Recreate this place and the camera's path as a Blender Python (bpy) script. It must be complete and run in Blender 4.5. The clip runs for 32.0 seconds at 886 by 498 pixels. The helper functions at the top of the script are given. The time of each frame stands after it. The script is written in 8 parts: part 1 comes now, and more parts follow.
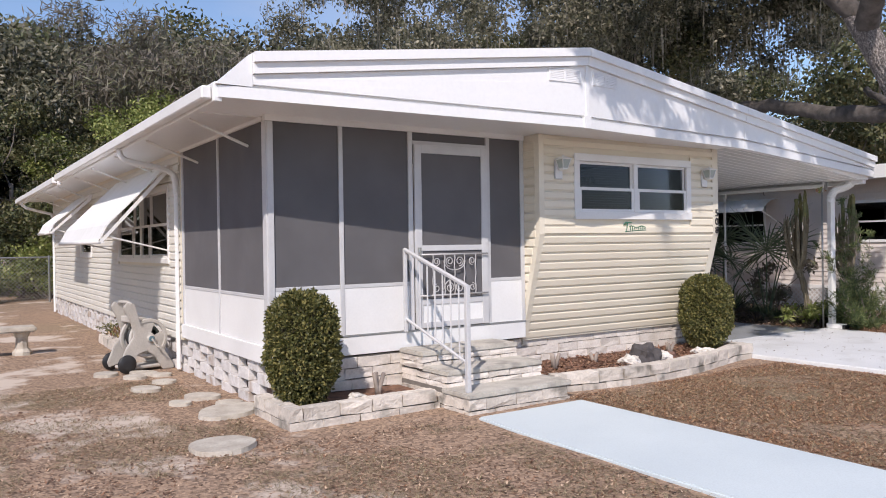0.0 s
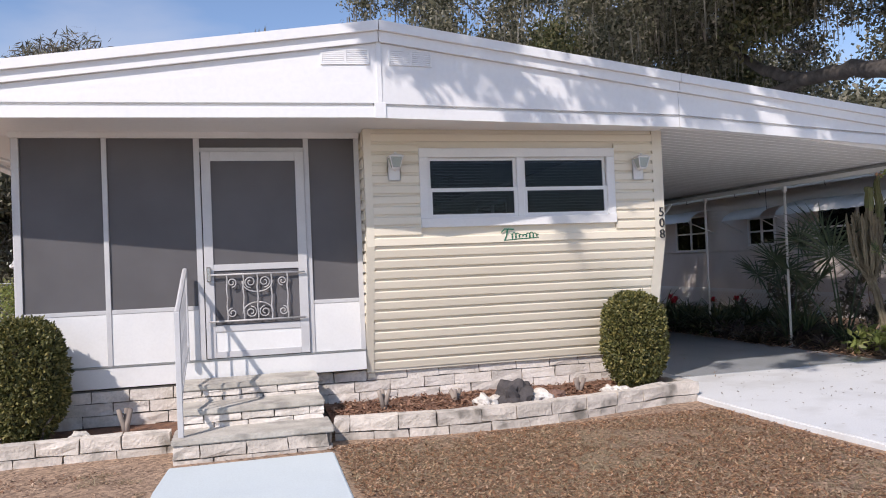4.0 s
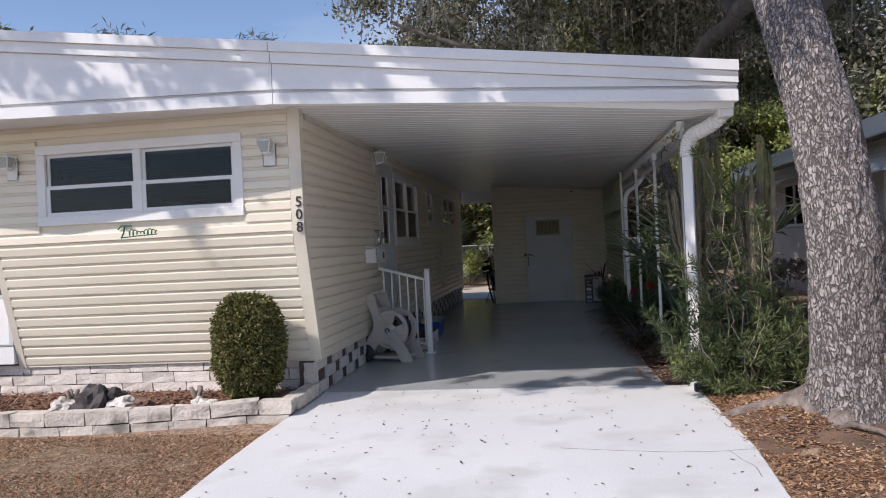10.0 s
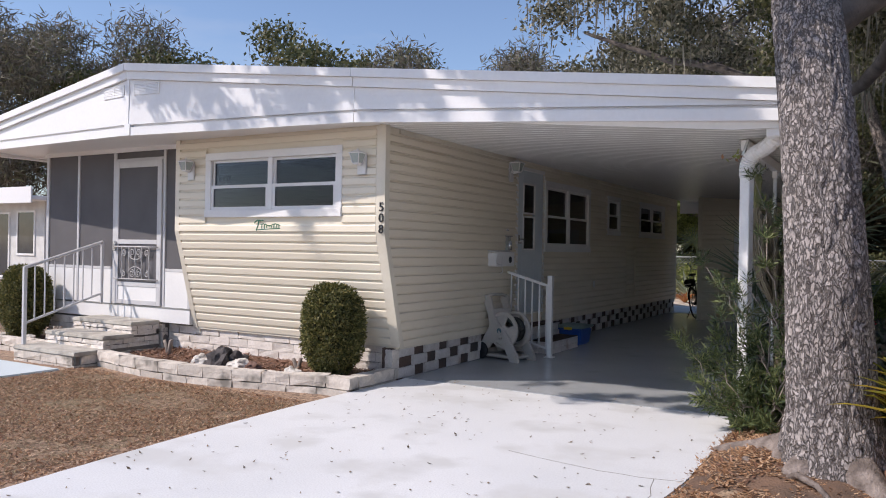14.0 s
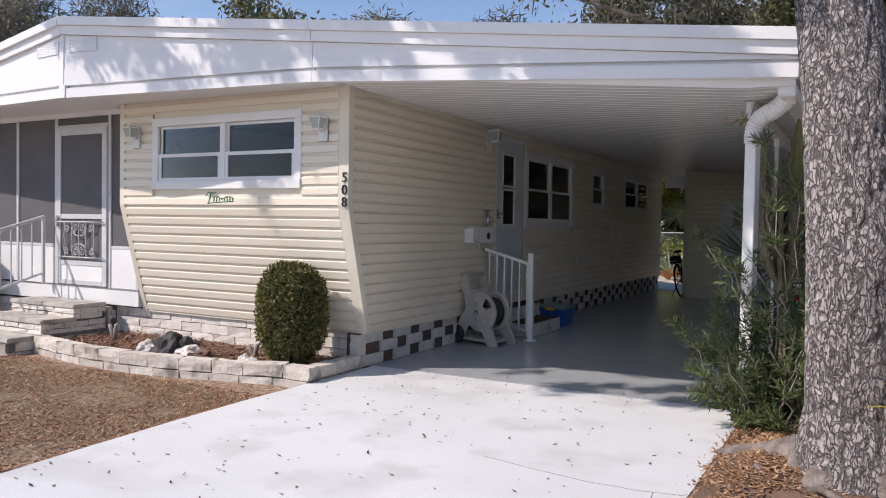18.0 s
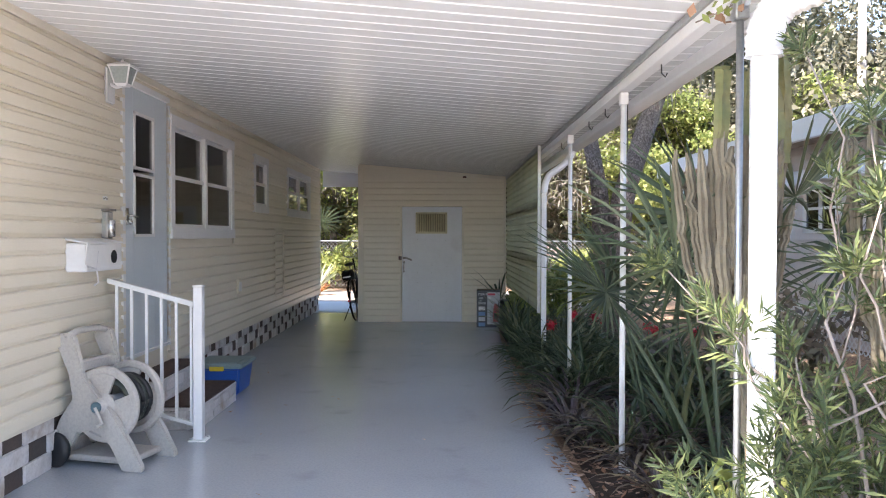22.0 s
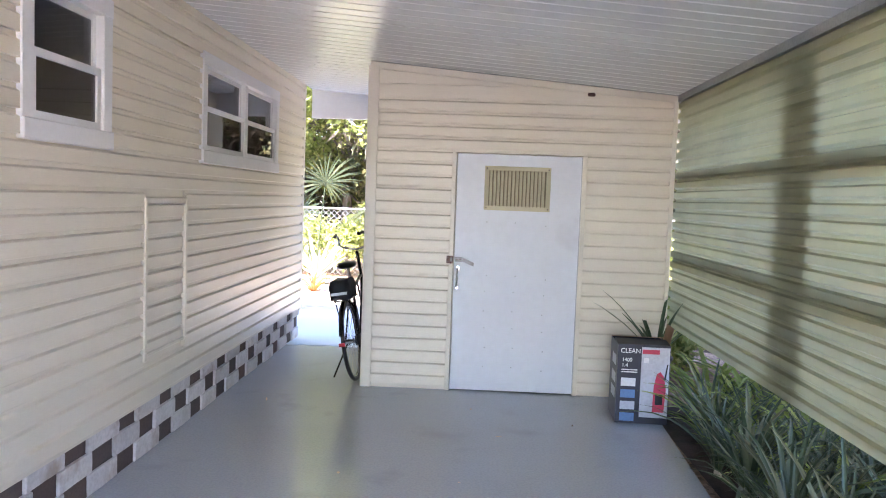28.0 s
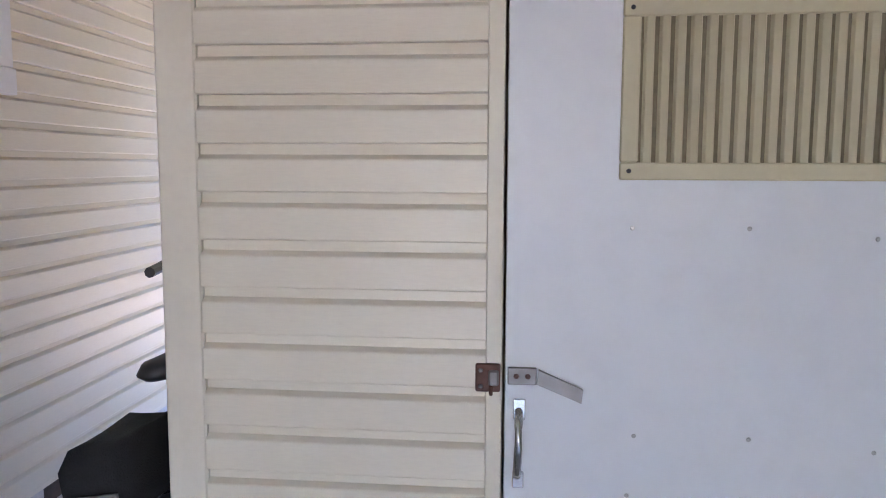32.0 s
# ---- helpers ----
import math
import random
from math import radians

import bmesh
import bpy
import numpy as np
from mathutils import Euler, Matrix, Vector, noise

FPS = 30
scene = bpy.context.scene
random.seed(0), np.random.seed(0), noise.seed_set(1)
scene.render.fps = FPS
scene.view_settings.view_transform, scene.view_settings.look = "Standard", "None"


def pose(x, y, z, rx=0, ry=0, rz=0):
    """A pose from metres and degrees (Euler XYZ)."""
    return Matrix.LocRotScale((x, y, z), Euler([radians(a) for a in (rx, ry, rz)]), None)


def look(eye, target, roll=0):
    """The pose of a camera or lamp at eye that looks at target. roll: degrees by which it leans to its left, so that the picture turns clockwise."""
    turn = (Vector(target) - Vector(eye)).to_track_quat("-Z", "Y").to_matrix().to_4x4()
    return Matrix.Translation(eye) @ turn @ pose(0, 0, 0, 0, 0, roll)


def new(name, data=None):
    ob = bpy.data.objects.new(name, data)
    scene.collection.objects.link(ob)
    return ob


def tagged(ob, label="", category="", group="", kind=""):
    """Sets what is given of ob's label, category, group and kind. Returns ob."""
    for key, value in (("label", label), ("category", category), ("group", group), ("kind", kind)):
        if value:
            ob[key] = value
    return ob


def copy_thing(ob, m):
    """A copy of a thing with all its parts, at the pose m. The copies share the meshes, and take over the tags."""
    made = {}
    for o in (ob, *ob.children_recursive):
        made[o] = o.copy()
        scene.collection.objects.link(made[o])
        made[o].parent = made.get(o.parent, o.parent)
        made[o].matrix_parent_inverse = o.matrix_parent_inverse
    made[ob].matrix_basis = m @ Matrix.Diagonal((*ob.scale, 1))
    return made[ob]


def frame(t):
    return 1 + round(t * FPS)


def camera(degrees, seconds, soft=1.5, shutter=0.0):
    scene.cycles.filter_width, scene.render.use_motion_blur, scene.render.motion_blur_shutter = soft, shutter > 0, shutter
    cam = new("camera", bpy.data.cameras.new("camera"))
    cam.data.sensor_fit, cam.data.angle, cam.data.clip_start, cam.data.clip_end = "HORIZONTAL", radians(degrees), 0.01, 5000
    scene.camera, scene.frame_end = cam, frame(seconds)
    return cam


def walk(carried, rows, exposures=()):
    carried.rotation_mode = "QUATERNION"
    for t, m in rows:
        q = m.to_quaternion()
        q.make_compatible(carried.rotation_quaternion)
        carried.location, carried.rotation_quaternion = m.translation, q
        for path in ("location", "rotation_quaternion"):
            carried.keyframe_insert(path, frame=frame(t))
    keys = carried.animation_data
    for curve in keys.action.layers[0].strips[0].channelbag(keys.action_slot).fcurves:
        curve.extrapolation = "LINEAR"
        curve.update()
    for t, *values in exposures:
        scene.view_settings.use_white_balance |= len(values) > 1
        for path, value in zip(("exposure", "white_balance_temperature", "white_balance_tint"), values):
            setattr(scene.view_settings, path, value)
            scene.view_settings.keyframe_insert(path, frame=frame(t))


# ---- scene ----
cam = camera(59.8, 32.0, soft=1.05)
PATH = [
    (0, (-0.042, 0.012, 1.498), (1.07, 1.675, 1.486), -0.9),
    (0.5, (0.526, -0.022, 1.512), (1.587, 1.673, 1.509), -1.4),
    (1, (1.066, -0.164, 1.496), (2.072, 1.564, 1.5), -1.8),
    (1.5, (1.607, -0.243, 1.487), (2.548, 1.522, 1.49), -2.0),
    (2, (2.154, -0.389, 1.473), (3.018, 1.415, 1.476), -2.0),
    (2.5, (2.675, -0.455, 1.447), (3.457, 1.386, 1.45), -1.9),
    (4.5, (5.166, -0.697, 1.424), (5.611, 1.252, 1.467), -2.6),
    (5, (5.761, -0.724, 1.409), (6.155, 1.236, 1.459), -2.9),
    (5.5, (6.38, -0.74, 1.388), (6.725, 1.229, 1.447), -3.3),
    (6, (6.929, -0.811, 1.374), (7.229, 1.166, 1.433), -3.8),
    (6.5, (7.491, -0.747, 1.367), (7.749, 1.235, 1.421), -4.3),
    (7, (8.048, -0.759, 1.354), (8.256, 1.23, 1.393), -4.4),
    (7.5, (8.61, -0.678, 1.349), (8.756, 1.316, 1.377), -4.4),
    (8, (9.169, -0.626, 1.372), (9.251, 1.373, 1.384), -4.2),
    (8.5, (9.737, -0.523, 1.393), (9.73, 1.477, 1.395), -3.9),
    (9, (10.26, -0.414, 1.402), (10.166, 1.584, 1.403), -3.6),
    (9.5, (10.77, -0.362, 1.414), (10.58, 1.629, 1.409), -3.3),
    (10, (11.222, -0.182, 1.412), (10.936, 1.797, 1.399), -2.8),
    (10.5, (11.729, -0.067, 1.403), (11.323, 1.891, 1.38), -2.2),
    (11, (12.089, 0.075, 1.403), (11.557, 2.003, 1.379), -1.3),
    (11.5, (12.415, 0.189, 1.416), (11.75, 2.076, 1.399), -0.4),
    (12, (12.753, 0.173, 1.425), (11.956, 2.008, 1.416), 0.5),
    (12.5, (13.053, 0.03, 1.426), (12.153, 1.816, 1.423), 1.0),
    (13, (13.419, 0.033, 1.42), (12.448, 1.782, 1.416), 1.3),
    (13.5, (13.571, 0.008, 1.439), (12.568, 1.738, 1.434), 1.2),
    (14, (13.577, 0.034, 1.441), (12.562, 1.757, 1.44), 1.0),
    (14.5, (13.564, 0.054, 1.438), (12.547, 1.777, 1.448), 0.7),
    (16.5, (13.614, 0.106, 1.436), (12.558, 1.805, 1.429), 0.4),
    (17, (13.589, 0.184, 1.424), (12.547, 1.89, 1.395), 0.5),
    (17.5, (13.47, 0.391, 1.415), (12.452, 2.111, 1.366), 0.8),
    (18, (13.264, 0.751, 1.437), (12.295, 2.499, 1.374), 1.0),
    (18.5, (13.095, 1.173, 1.423), (12.189, 2.955, 1.352), 1.1),
    (19, (12.818, 1.521, 1.427), (11.992, 3.341, 1.348), 1.1),
    (19.5, (12.54, 1.886, 1.417), (11.809, 3.746, 1.333), 1.1),
    (20, (12.286, 2.334, 1.424), (11.671, 4.235, 1.343), 0.9),
    (20.5, (11.935, 2.803, 1.427), (11.484, 4.751, 1.361), 0.8),
    (21, (11.683, 3.327, 1.431), (11.405, 5.307, 1.381), 0.5),
    (21.5, (11.462, 3.796, 1.439), (11.352, 5.793, 1.404), 0.1),
    (22, (11.296, 4.274, 1.451), (11.295, 6.273, 1.417), 0.1),
    (22.5, (11.11, 4.765, 1.476), (11.149, 6.764, 1.429), 0.5),
    (23, (10.838, 5.259, 1.516), (10.877, 7.258, 1.453), 0.7),
    (23.5, (10.673, 5.765, 1.513), (10.708, 7.763, 1.442), 0.8),
    (24, (10.532, 6.244, 1.525), (10.57, 8.242, 1.454), 0.8),
    (24.5, (10.471, 6.768, 1.539), (10.517, 8.766, 1.463), 0.8),
    (25, (10.488, 7.305, 1.567), (10.524, 9.302, 1.474), 0.7),
    (25.5, (10.513, 7.948, 1.586), (10.519, 9.944, 1.471), 0.8),
    (27.5, (10.737, 10.271, 1.575), (10.674, 12.265, 1.432), 1.9),
    (28, (10.745, 10.947, 1.567), (10.671, 12.941, 1.437), 2.1),
    (28.5, (10.759, 11.512, 1.56), (10.699, 13.508, 1.443), 1.9),
    (29, (10.723, 12.078, 1.55), (10.662, 14.074, 1.439), 1.6),
    (29.5, (10.708, 12.697, 1.525), (10.644, 14.692, 1.403), 1.7),
    (30, (10.676, 13.286, 1.509), (10.595, 15.278, 1.348), 2.3),
    (30.5, (10.638, 13.928, 1.508), (10.574, 15.92, 1.336), 1.3),
    (31, (10.625, 14.524, 1.524), (10.546, 16.513, 1.336), 0.6),
    (31.5, (10.631, 15.108, 1.531), (10.47, 17.091, 1.33), 0.3),
    (32, (10.634, 15.605, 1.518), (10.435, 17.583, 1.302), 0.2),
]
EXPO = [(0.0, 0.05, 6650, 18), (9.0, 0.05, 6600, 18), (17.0, 0.08, 6720, 19), (19.0, 0.22, 6730, 19), (20.5, 0.98, 6760, 20), (21.2, 1.55, 6780, 19), (22.0, 2.28, 6800, 18), (23.5, 2.9, 7100, 20), (25.5, 3.32, 7120, 22), (28.0, 4.05, 6520, 25), (30.0, 4.05, 6400, 28), (32.0, 3.78, 6350, 29)]
walk(cam, [(t, look(eye, target, roll)) for t, eye, target, roll in PATH], EXPO)

# ---- daylight ----
SUN_WAY = Vector((0.77, 0.74, -1.0)).normalized()
world = bpy.data.worlds.new("sky")
scene.world = world
world.use_nodes = True
wn = world.node_tree
sky = wn.nodes.new("ShaderNodeTexSky")
sky.sky_type = "NISHITA"
sky.sun_disc = False
sky.sun_elevation = math.asin(-SUN_WAY.z)
sky.sun_rotation = radians(225)
sky.air_density, sky.dust_density, sky.ozone_density = 1.0, 0.35, 3.5
wtc = wn.nodes.new("ShaderNodeTexCoord")
wmap = wn.nodes.new("ShaderNodeMapping")
wmap.inputs["Scale"].default_value = (1.0, 1.0, 3.2)
wnoise = wn.nodes.new("ShaderNodeTexNoise")
wnoise.inputs["Scale"].default_value = 1.6
wnoise.inputs["Detail"].default_value = 7
wramp = wn.nodes.new("ShaderNodeValToRGB")
wramp.color_ramp.elements[0].position, wramp.color_ramp.elements[1].position = 0.56, 0.92
wmix = wn.nodes.new("ShaderNodeMixRGB")
wmix.inputs[2].default_value = (4.4, 4.7, 5.2, 1)
wn.links.new(wtc.outputs["Generated"], wmap.inputs["Vector"])
wn.links.new(wmap.outputs[0], wnoise.inputs["Vector"])
wn.links.new(wnoise.outputs["Fac"], wramp.inputs["Fac"])
wn.links.new(wramp.outputs["Color"], wmix.inputs[0])
wn.links.new(sky.outputs[0], wmix.inputs[1])
wn.links.new(wmix.outputs[0], wn.nodes["Background"].inputs["Color"])
wn.nodes["Background"].inputs["Strength"].default_value = 0.15
sun = new("sun", bpy.data.lights.new("sun", "SUN"))
sun.data.energy, sun.data.angle, sun.data.color = 4.15, radians(0.55), (1.0, 0.95, 0.87)
sun.matrix_world = look((0, 0, 30), tuple(Vector((0, 0, 30)) + SUN_WAY))


# ---- materials ----
def surface(name, a, b=None, rough=0.6, scale=3.0, fine=60.0, bump=0.15, metal=0.0, spec=0.5, stain=None, stain_at=0.62, stain_scale=1.2, per_piece=0.0, coat=0.0, stretch=(1, 1, 1), speck=0.5):
    """Two tones mixed by a broad noise, speckled by a fine one, with stains and relief."""
    b = b or tuple(0.82 * v for v in a)
    m = bpy.data.materials.new(name)
    m.use_nodes = True
    t = m.node_tree
    p = t.nodes["Principled BSDF"]
    N, L = t.nodes.new, t.links.new
    tc = N("ShaderNodeTexCoord")
    mp = N("ShaderNodeMapping")
    mp.inputs["Scale"].default_value = stretch
    geo = N("ShaderNodeNewGeometry")
    L(geo.outputs["Position"], mp.inputs["Vector"])
    n1, n2 = N("ShaderNodeTexNoise"), N("ShaderNodeTexNoise")
    n1.inputs["Scale"].default_value, n1.inputs["Detail"].default_value = scale, 5
    n2.inputs["Scale"].default_value, n2.inputs["Detail"].default_value = fine, 4
    L(mp.outputs[0], n1.inputs["Vector"])
    L(mp.outputs[0], n2.inputs["Vector"])
    r1 = N("ShaderNodeValToRGB")
    r1.color_ramp.elements[0].position, r1.color_ramp.elements[1].position = 0.35, 0.68
    r1.color_ramp.elements[0].color, r1.color_ramp.elements[1].color = (*a, 1), (*b, 1)
    L(n1.outputs["Fac"], r1.inputs["Fac"])
    mul = N("ShaderNodeMixRGB")
    mul.blend_type = "MULTIPLY"
    mul.inputs[0].default_value = speck
    r2 = N("ShaderNodeValToRGB")
    r2.color_ramp.elements[0].position, r2.color_ramp.elements[1].position = 0.3, 0.6
    r2.color_ramp.elements[0].color = (0.72, 0.72, 0.72, 1)
    L(n2.outputs["Fac"], r2.inputs["Fac"])
    L(r1.outputs[0], mul.inputs[1])
    L(r2.outputs[0], mul.inputs[2])
    last = mul.outputs[0]
    if stain:
        n3 = N("ShaderNodeTexNoise")
        n3.inputs["Scale"].default_value, n3.inputs["Detail"].default_value = stain_scale, 9
        L(mp.outputs[0], n3.inputs["Vector"])
        r3 = N("ShaderNodeValToRGB")
        r3.color_ramp.elements[0].position, r3.color_ramp.elements[1].position = stain_at - 0.06, stain_at + 0.08
        L(n3.outputs["Fac"], r3.inputs["Fac"])
        mx = N("ShaderNodeMixRGB")
        mx.inputs[2].default_value = (*stain, 1)
        L(r3.outputs[0], mx.inputs[0])
        L(last, mx.inputs[1])
        last = mx.outputs[0]
    if per_piece:
        info = N("ShaderNodeObjectInfo")
        hsv = N("ShaderNodeHueSaturation")
        mr = N("ShaderNodeMapRange")
        mr.inputs["To Min"].default_value, mr.inputs["To Max"].default_value = 1 - per_piece, 1 + per_piece
        L(info.outputs["Random"], mr.inputs["Value"])
        L(mr.outputs[0], hsv.inputs["Value"])
        L(last, hsv.inputs["Color"])
        last = hsv.outputs[0]
    L(last, p.inputs["Base Color"])
    p.inputs["Roughness"].default_value, p.inputs["Metallic"].default_value = rough, metal
    p.inputs["Specular IOR Level"].default_value = spec
    p.inputs["Coat Weight"].default_value = coat
    if bump:
        bp = N("ShaderNodeBump")
        bp.inputs["Strength"].default_value, bp.inputs["Distance"].default_value = bump, 0.01
        add = N("ShaderNodeMath")
        L(n1.outputs["Fac"], add.inputs[0])
        L(n2.outputs["Fac"], add.inputs[1])
        L(add.outputs[0], bp.inputs["Height"])
        L(bp.outputs[0], p.inputs["Normal"])
    return m


def leafy(name, a, b, c, rough=0.55, glow=0.25):
    """Leaf material whose tone varies from leaf to leaf, a little light coming through."""
    m = bpy.data.materials.new(name)
    m.use_nodes = True
    t = m.node_tree
    N, L = t.nodes.new, t.links.new
    p = t.nodes["Principled BSDF"]
    geo = N("ShaderNodeNewGeometry")
    ramp = N("ShaderNodeValToRGB")
    ramp.color_ramp.elements[0].color, ramp.color_ramp.elements[1].color = (*a, 1), (*c, 1)
    ramp.color_ramp.elements.new(0.55).color = (*b, 1)
    L(geo.outputs["Random Per Island"], ramp.inputs["Fac"])
    L(ramp.outputs[0], p.inputs["Base Color"])
    p.inputs["Roughness"].default_value = rough
    tr = N("ShaderNodeBsdfTranslucent")
    L(ramp.outputs[0], tr.inputs["Color"])
    mix = N("ShaderNodeMixShader")
    mix.inputs[0].default_value = glow
    L(p.outputs[0], mix.inputs[1])
    L(tr.outputs[0], mix.inputs[2])
    L(mix.outputs[0], t.nodes["Material Output"].inputs["Surface"])
    return m


def glassy(name, tint=(0.135, 0.155, 0.185), rough=0.02, ior=1.55):
    m = bpy.data.materials.new(name)
    m.use_nodes = True
    t = m.node_tree
    N, L = t.nodes.new, t.links.new
    fr = N("ShaderNodeFresnel")
    fr.inputs["IOR"].default_value = ior
    gl, tp, mix = N("ShaderNodeBsdfGlossy"), N("ShaderNodeBsdfTransparent"), N("ShaderNodeMixShader")
    gl.inputs["Roughness"].default_value = rough
    gl.inputs["Color"].default_value = (1, 1, 1, 1)
    tp.inputs["Color"].default_value = (*tint, 1)
    L(fr.outputs[0], mix.inputs[0])
    L(tp.outputs[0], mix.inputs[1])
    L(gl.outputs[0], mix.inputs[2])
    L(mix.outputs[0], t.nodes["Material Output"].inputs["Surface"])
    return m


def see_through(name, colour, open_part, rough=0.8, translucent=0.0):
    """Woven mesh or fibreglass: part passes straight through, the rest scatters."""
    m = bpy.data.materials.new(name)
    m.use_nodes = True
    t = m.node_tree
    N, L = t.nodes.new, t.links.new
    p = t.nodes["Principled BSDF"]
    p.inputs["Roughness"].default_value = rough
    geo, n1, r1 = N("ShaderNodeNewGeometry"), N("ShaderNodeTexNoise"), N("ShaderNodeValToRGB")
    n1.inputs["Scale"].default_value, n1.inputs["Detail"].default_value = 2.2, 8
    L(geo.outputs["Position"], n1.inputs["Vector"])
    r1.color_ramp.elements[0].color = (*[0.9 * v for v in colour], 1)
    r1.color_ramp.elements[1].color = (*[1.06 * v for v in colour], 1)
    r1.color_ramp.elements[0].position, r1.color_ramp.elements[1].position = 0.35, 0.65
    L(n1.outputs["Fac"], r1.inputs["Fac"])
    L(r1.outputs[0], p.inputs["Base Color"])
    last = p.outputs[0]
    if translucent:
        tr, mx = N("ShaderNodeBsdfTranslucent"), N("ShaderNodeMixShader")
        L(r1.outputs[0], tr.inputs["Color"])
        mx.inputs[0].default_value = translucent
        L(last, mx.inputs[1])
        L(tr.outputs[0], mx.inputs[2])
        last = mx.outputs[0]
    if open_part:
        tp, mix = N("ShaderNodeBsdfTransparent"), N("ShaderNodeMixShader")
        mix.inputs[0].default_value = open_part
        L(last, mix.inputs[1])
        L(tp.outputs[0], mix.inputs[2])
        last = mix.outputs[0]
    L(last, t.nodes["Material Output"].inputs["Surface"])
    return m


M_SIDING = surface("cream_vinyl", (0.78, 0.715, 0.585), (0.74, 0.675, 0.545), rough=0.34, scale=0.9, fine=35, bump=0.05, per_piece=0.02, stretch=(1, 1, 6), speck=0.12)
M_CREAMTRIM = surface("cream_trim", (0.79, 0.73, 0.60), rough=0.45, scale=1.5, fine=50, bump=0.03, speck=0.12)
M_WHITE = surface("white_paint", (0.80, 0.80, 0.79), (0.74, 0.74, 0.73), rough=0.45, scale=2.0, fine=45, bump=0.05, speck=0.12)
M_ROOF = surface("white_roof_metal", (0.82, 0.82, 0.82), (0.78, 0.785, 0.79), rough=0.35, scale=0.8, fine=25, bump=0.03, speck=0.12)
M_CEIL = surface("white_ceiling_pan", (0.82, 0.82, 0.81), (0.77, 0.77, 0.76), rough=0.24, scale=1.2, fine=20, bump=0.02, speck=0.12)
M_BLOCK = surface("painted_split_stone", (0.77, 0.71, 0.65), (0.66, 0.60, 0.53), rough=0.85, scale=9, fine=40, bump=0.9, per_piece=0.12, stain=(0.45, 0.39, 0.33), stain_at=0.68, stain_scale=5)
M_PLANTER = surface("weathered_split_stone", (0.67, 0.61, 0.54), (0.55, 0.50, 0.44), rough=0.9, scale=9, fine=40, bump=1.0, per_piece=0.15, stain=(0.24, 0.22, 0.19), stain_at=0.60, stain_scale=5)
M_MORTAR = surface("mortar", (0.20, 0.18, 0.16), rough=0.95, scale=10, bump=0.3)
M_SKIRT = surface("skirt_block", (0.68, 0.655, 0.64), (0.58, 0.55, 0.53), rough=0.9, scale=8, fine=50, bump=0.35, per_piece=0.10, stain=(0.42, 0.34, 0.28), stain_at=0.62, stain_scale=4)
# core colour with the gaps' shade painted in, over brown staining
M_SKIRTDARK = surface("skirt_gap_shade_and_stain", (0.085, 0.075, 0.07), (0.14, 0.085, 0.065), rough=0.95, scale=1.5, bump=0.3)
M_CONC = surface("painted_concrete", (0.76, 0.772, 0.775), (0.69, 0.705, 0.71), rough=0.5, scale=0.7, fine=90, bump=0.06, stain=(0.60, 0.605, 0.595), stain_at=0.57, stain_scale=1.8, spec=0.4, speck=0.5)
M_SLAB = surface("carport_floor_paint", (0.475, 0.50, 0.517), (0.415, 0.44, 0.457), rough=0.17, scale=0.6, fine=70, bump=0.05, stain=(0.36, 0.38, 0.395), stain_at=0.66, stain_scale=2.4, speck=0.4)
M_WALKWAY = surface("pale_blue_walk", (0.63, 0.70, 0.715), (0.57, 0.64, 0.66), rough=0.6, scale=0.9, fine=90, bump=0.08, speck=0.3)
M_SCREEN = see_through("insect_screen", (0.128, 0.124, 0.131), 0.12)
M_GLASS = glassy("window_glass")
M_CLEAR = glassy("clear_window_glass", (0.50, 0.53, 0.59), ior=1.30)
# near-black colour stands in for the shade of unlit rooms
M_DARKIN = surface("painted_dim_interior", (0.028, 0.03, 0.036), rough=0.9, bump=0)
M_BLIND = surface("blind_slat", (0.34, 0.35, 0.37), rough=0.5, bump=0)
M_DOORBLUE = surface("pale_blue_door", (0.60, 0.66, 0.69), (0.57, 0.63, 0.66), rough=0.4, scale=1.5, bump=0.03, speck=0.12)
M_SHEDDOOR = surface("shed_door_paint", (0.74, 0.762, 0.79), (0.69, 0.712, 0.75), rough=0.4, scale=1.1, fine=18, bump=0.05, stain=(0.60, 0.60, 0.62), stain_at=0.66, stain_scale=1.5, speck=0.12)
M_VENT = surface("almond_vent", (0.62, 0.56, 0.37), rough=0.5, bump=0.03, speck=0.12)
M_FIBRE = see_through("fibreglass_sheet", (0.475, 0.49, 0.295), 0.02, rough=0.4, translucent=0.40)
M_GALV = surface("galvanised", (0.48, 0.49, 0.48), (0.40, 0.41, 0.41), rough=0.35, metal=0.8, bump=0.05)
M_WORN = surface("worn_steel", (0.30, 0.29, 0.28), (0.22, 0.20, 0.19), rough=0.5, metal=0.8, scale=30, bump=0.1)
M_STEEL = surface("bright_steel", (0.6, 0.6, 0.6), rough=0.25, metal=1.0, bump=0.0)
M_BLACK = surface("black_plastic", (0.02, 0.02, 0.022), rough=0.45, bump=0.03)
M_GREYPLA = surface("grey_beige_plastic", (0.50, 0.47, 0.43), (0.44, 0.41, 0.37), rough=0.6, scale=5, bump=0.06)
M_BROWNMAT = surface("brown_turf_mat", (0.105, 0.062, 0.048), (0.07, 0.042, 0.033), rough=1.0, scale=30, fine=200, bump=0.6)
M_BLUE = surface("blue_plastic", (0.02, 0.10, 0.42), rough=0.4, bump=0.02)
M_GREENLID = surface("grey_green_lid", (0.24, 0.33, 0.32), rough=0.5, bump=0.03)
M_ALU = surface("dull_aluminium", (0.58, 0.58, 0.585), (0.52, 0.52, 0.53), rough=0.5, scale=5, bump=0.04, speck=0.15)
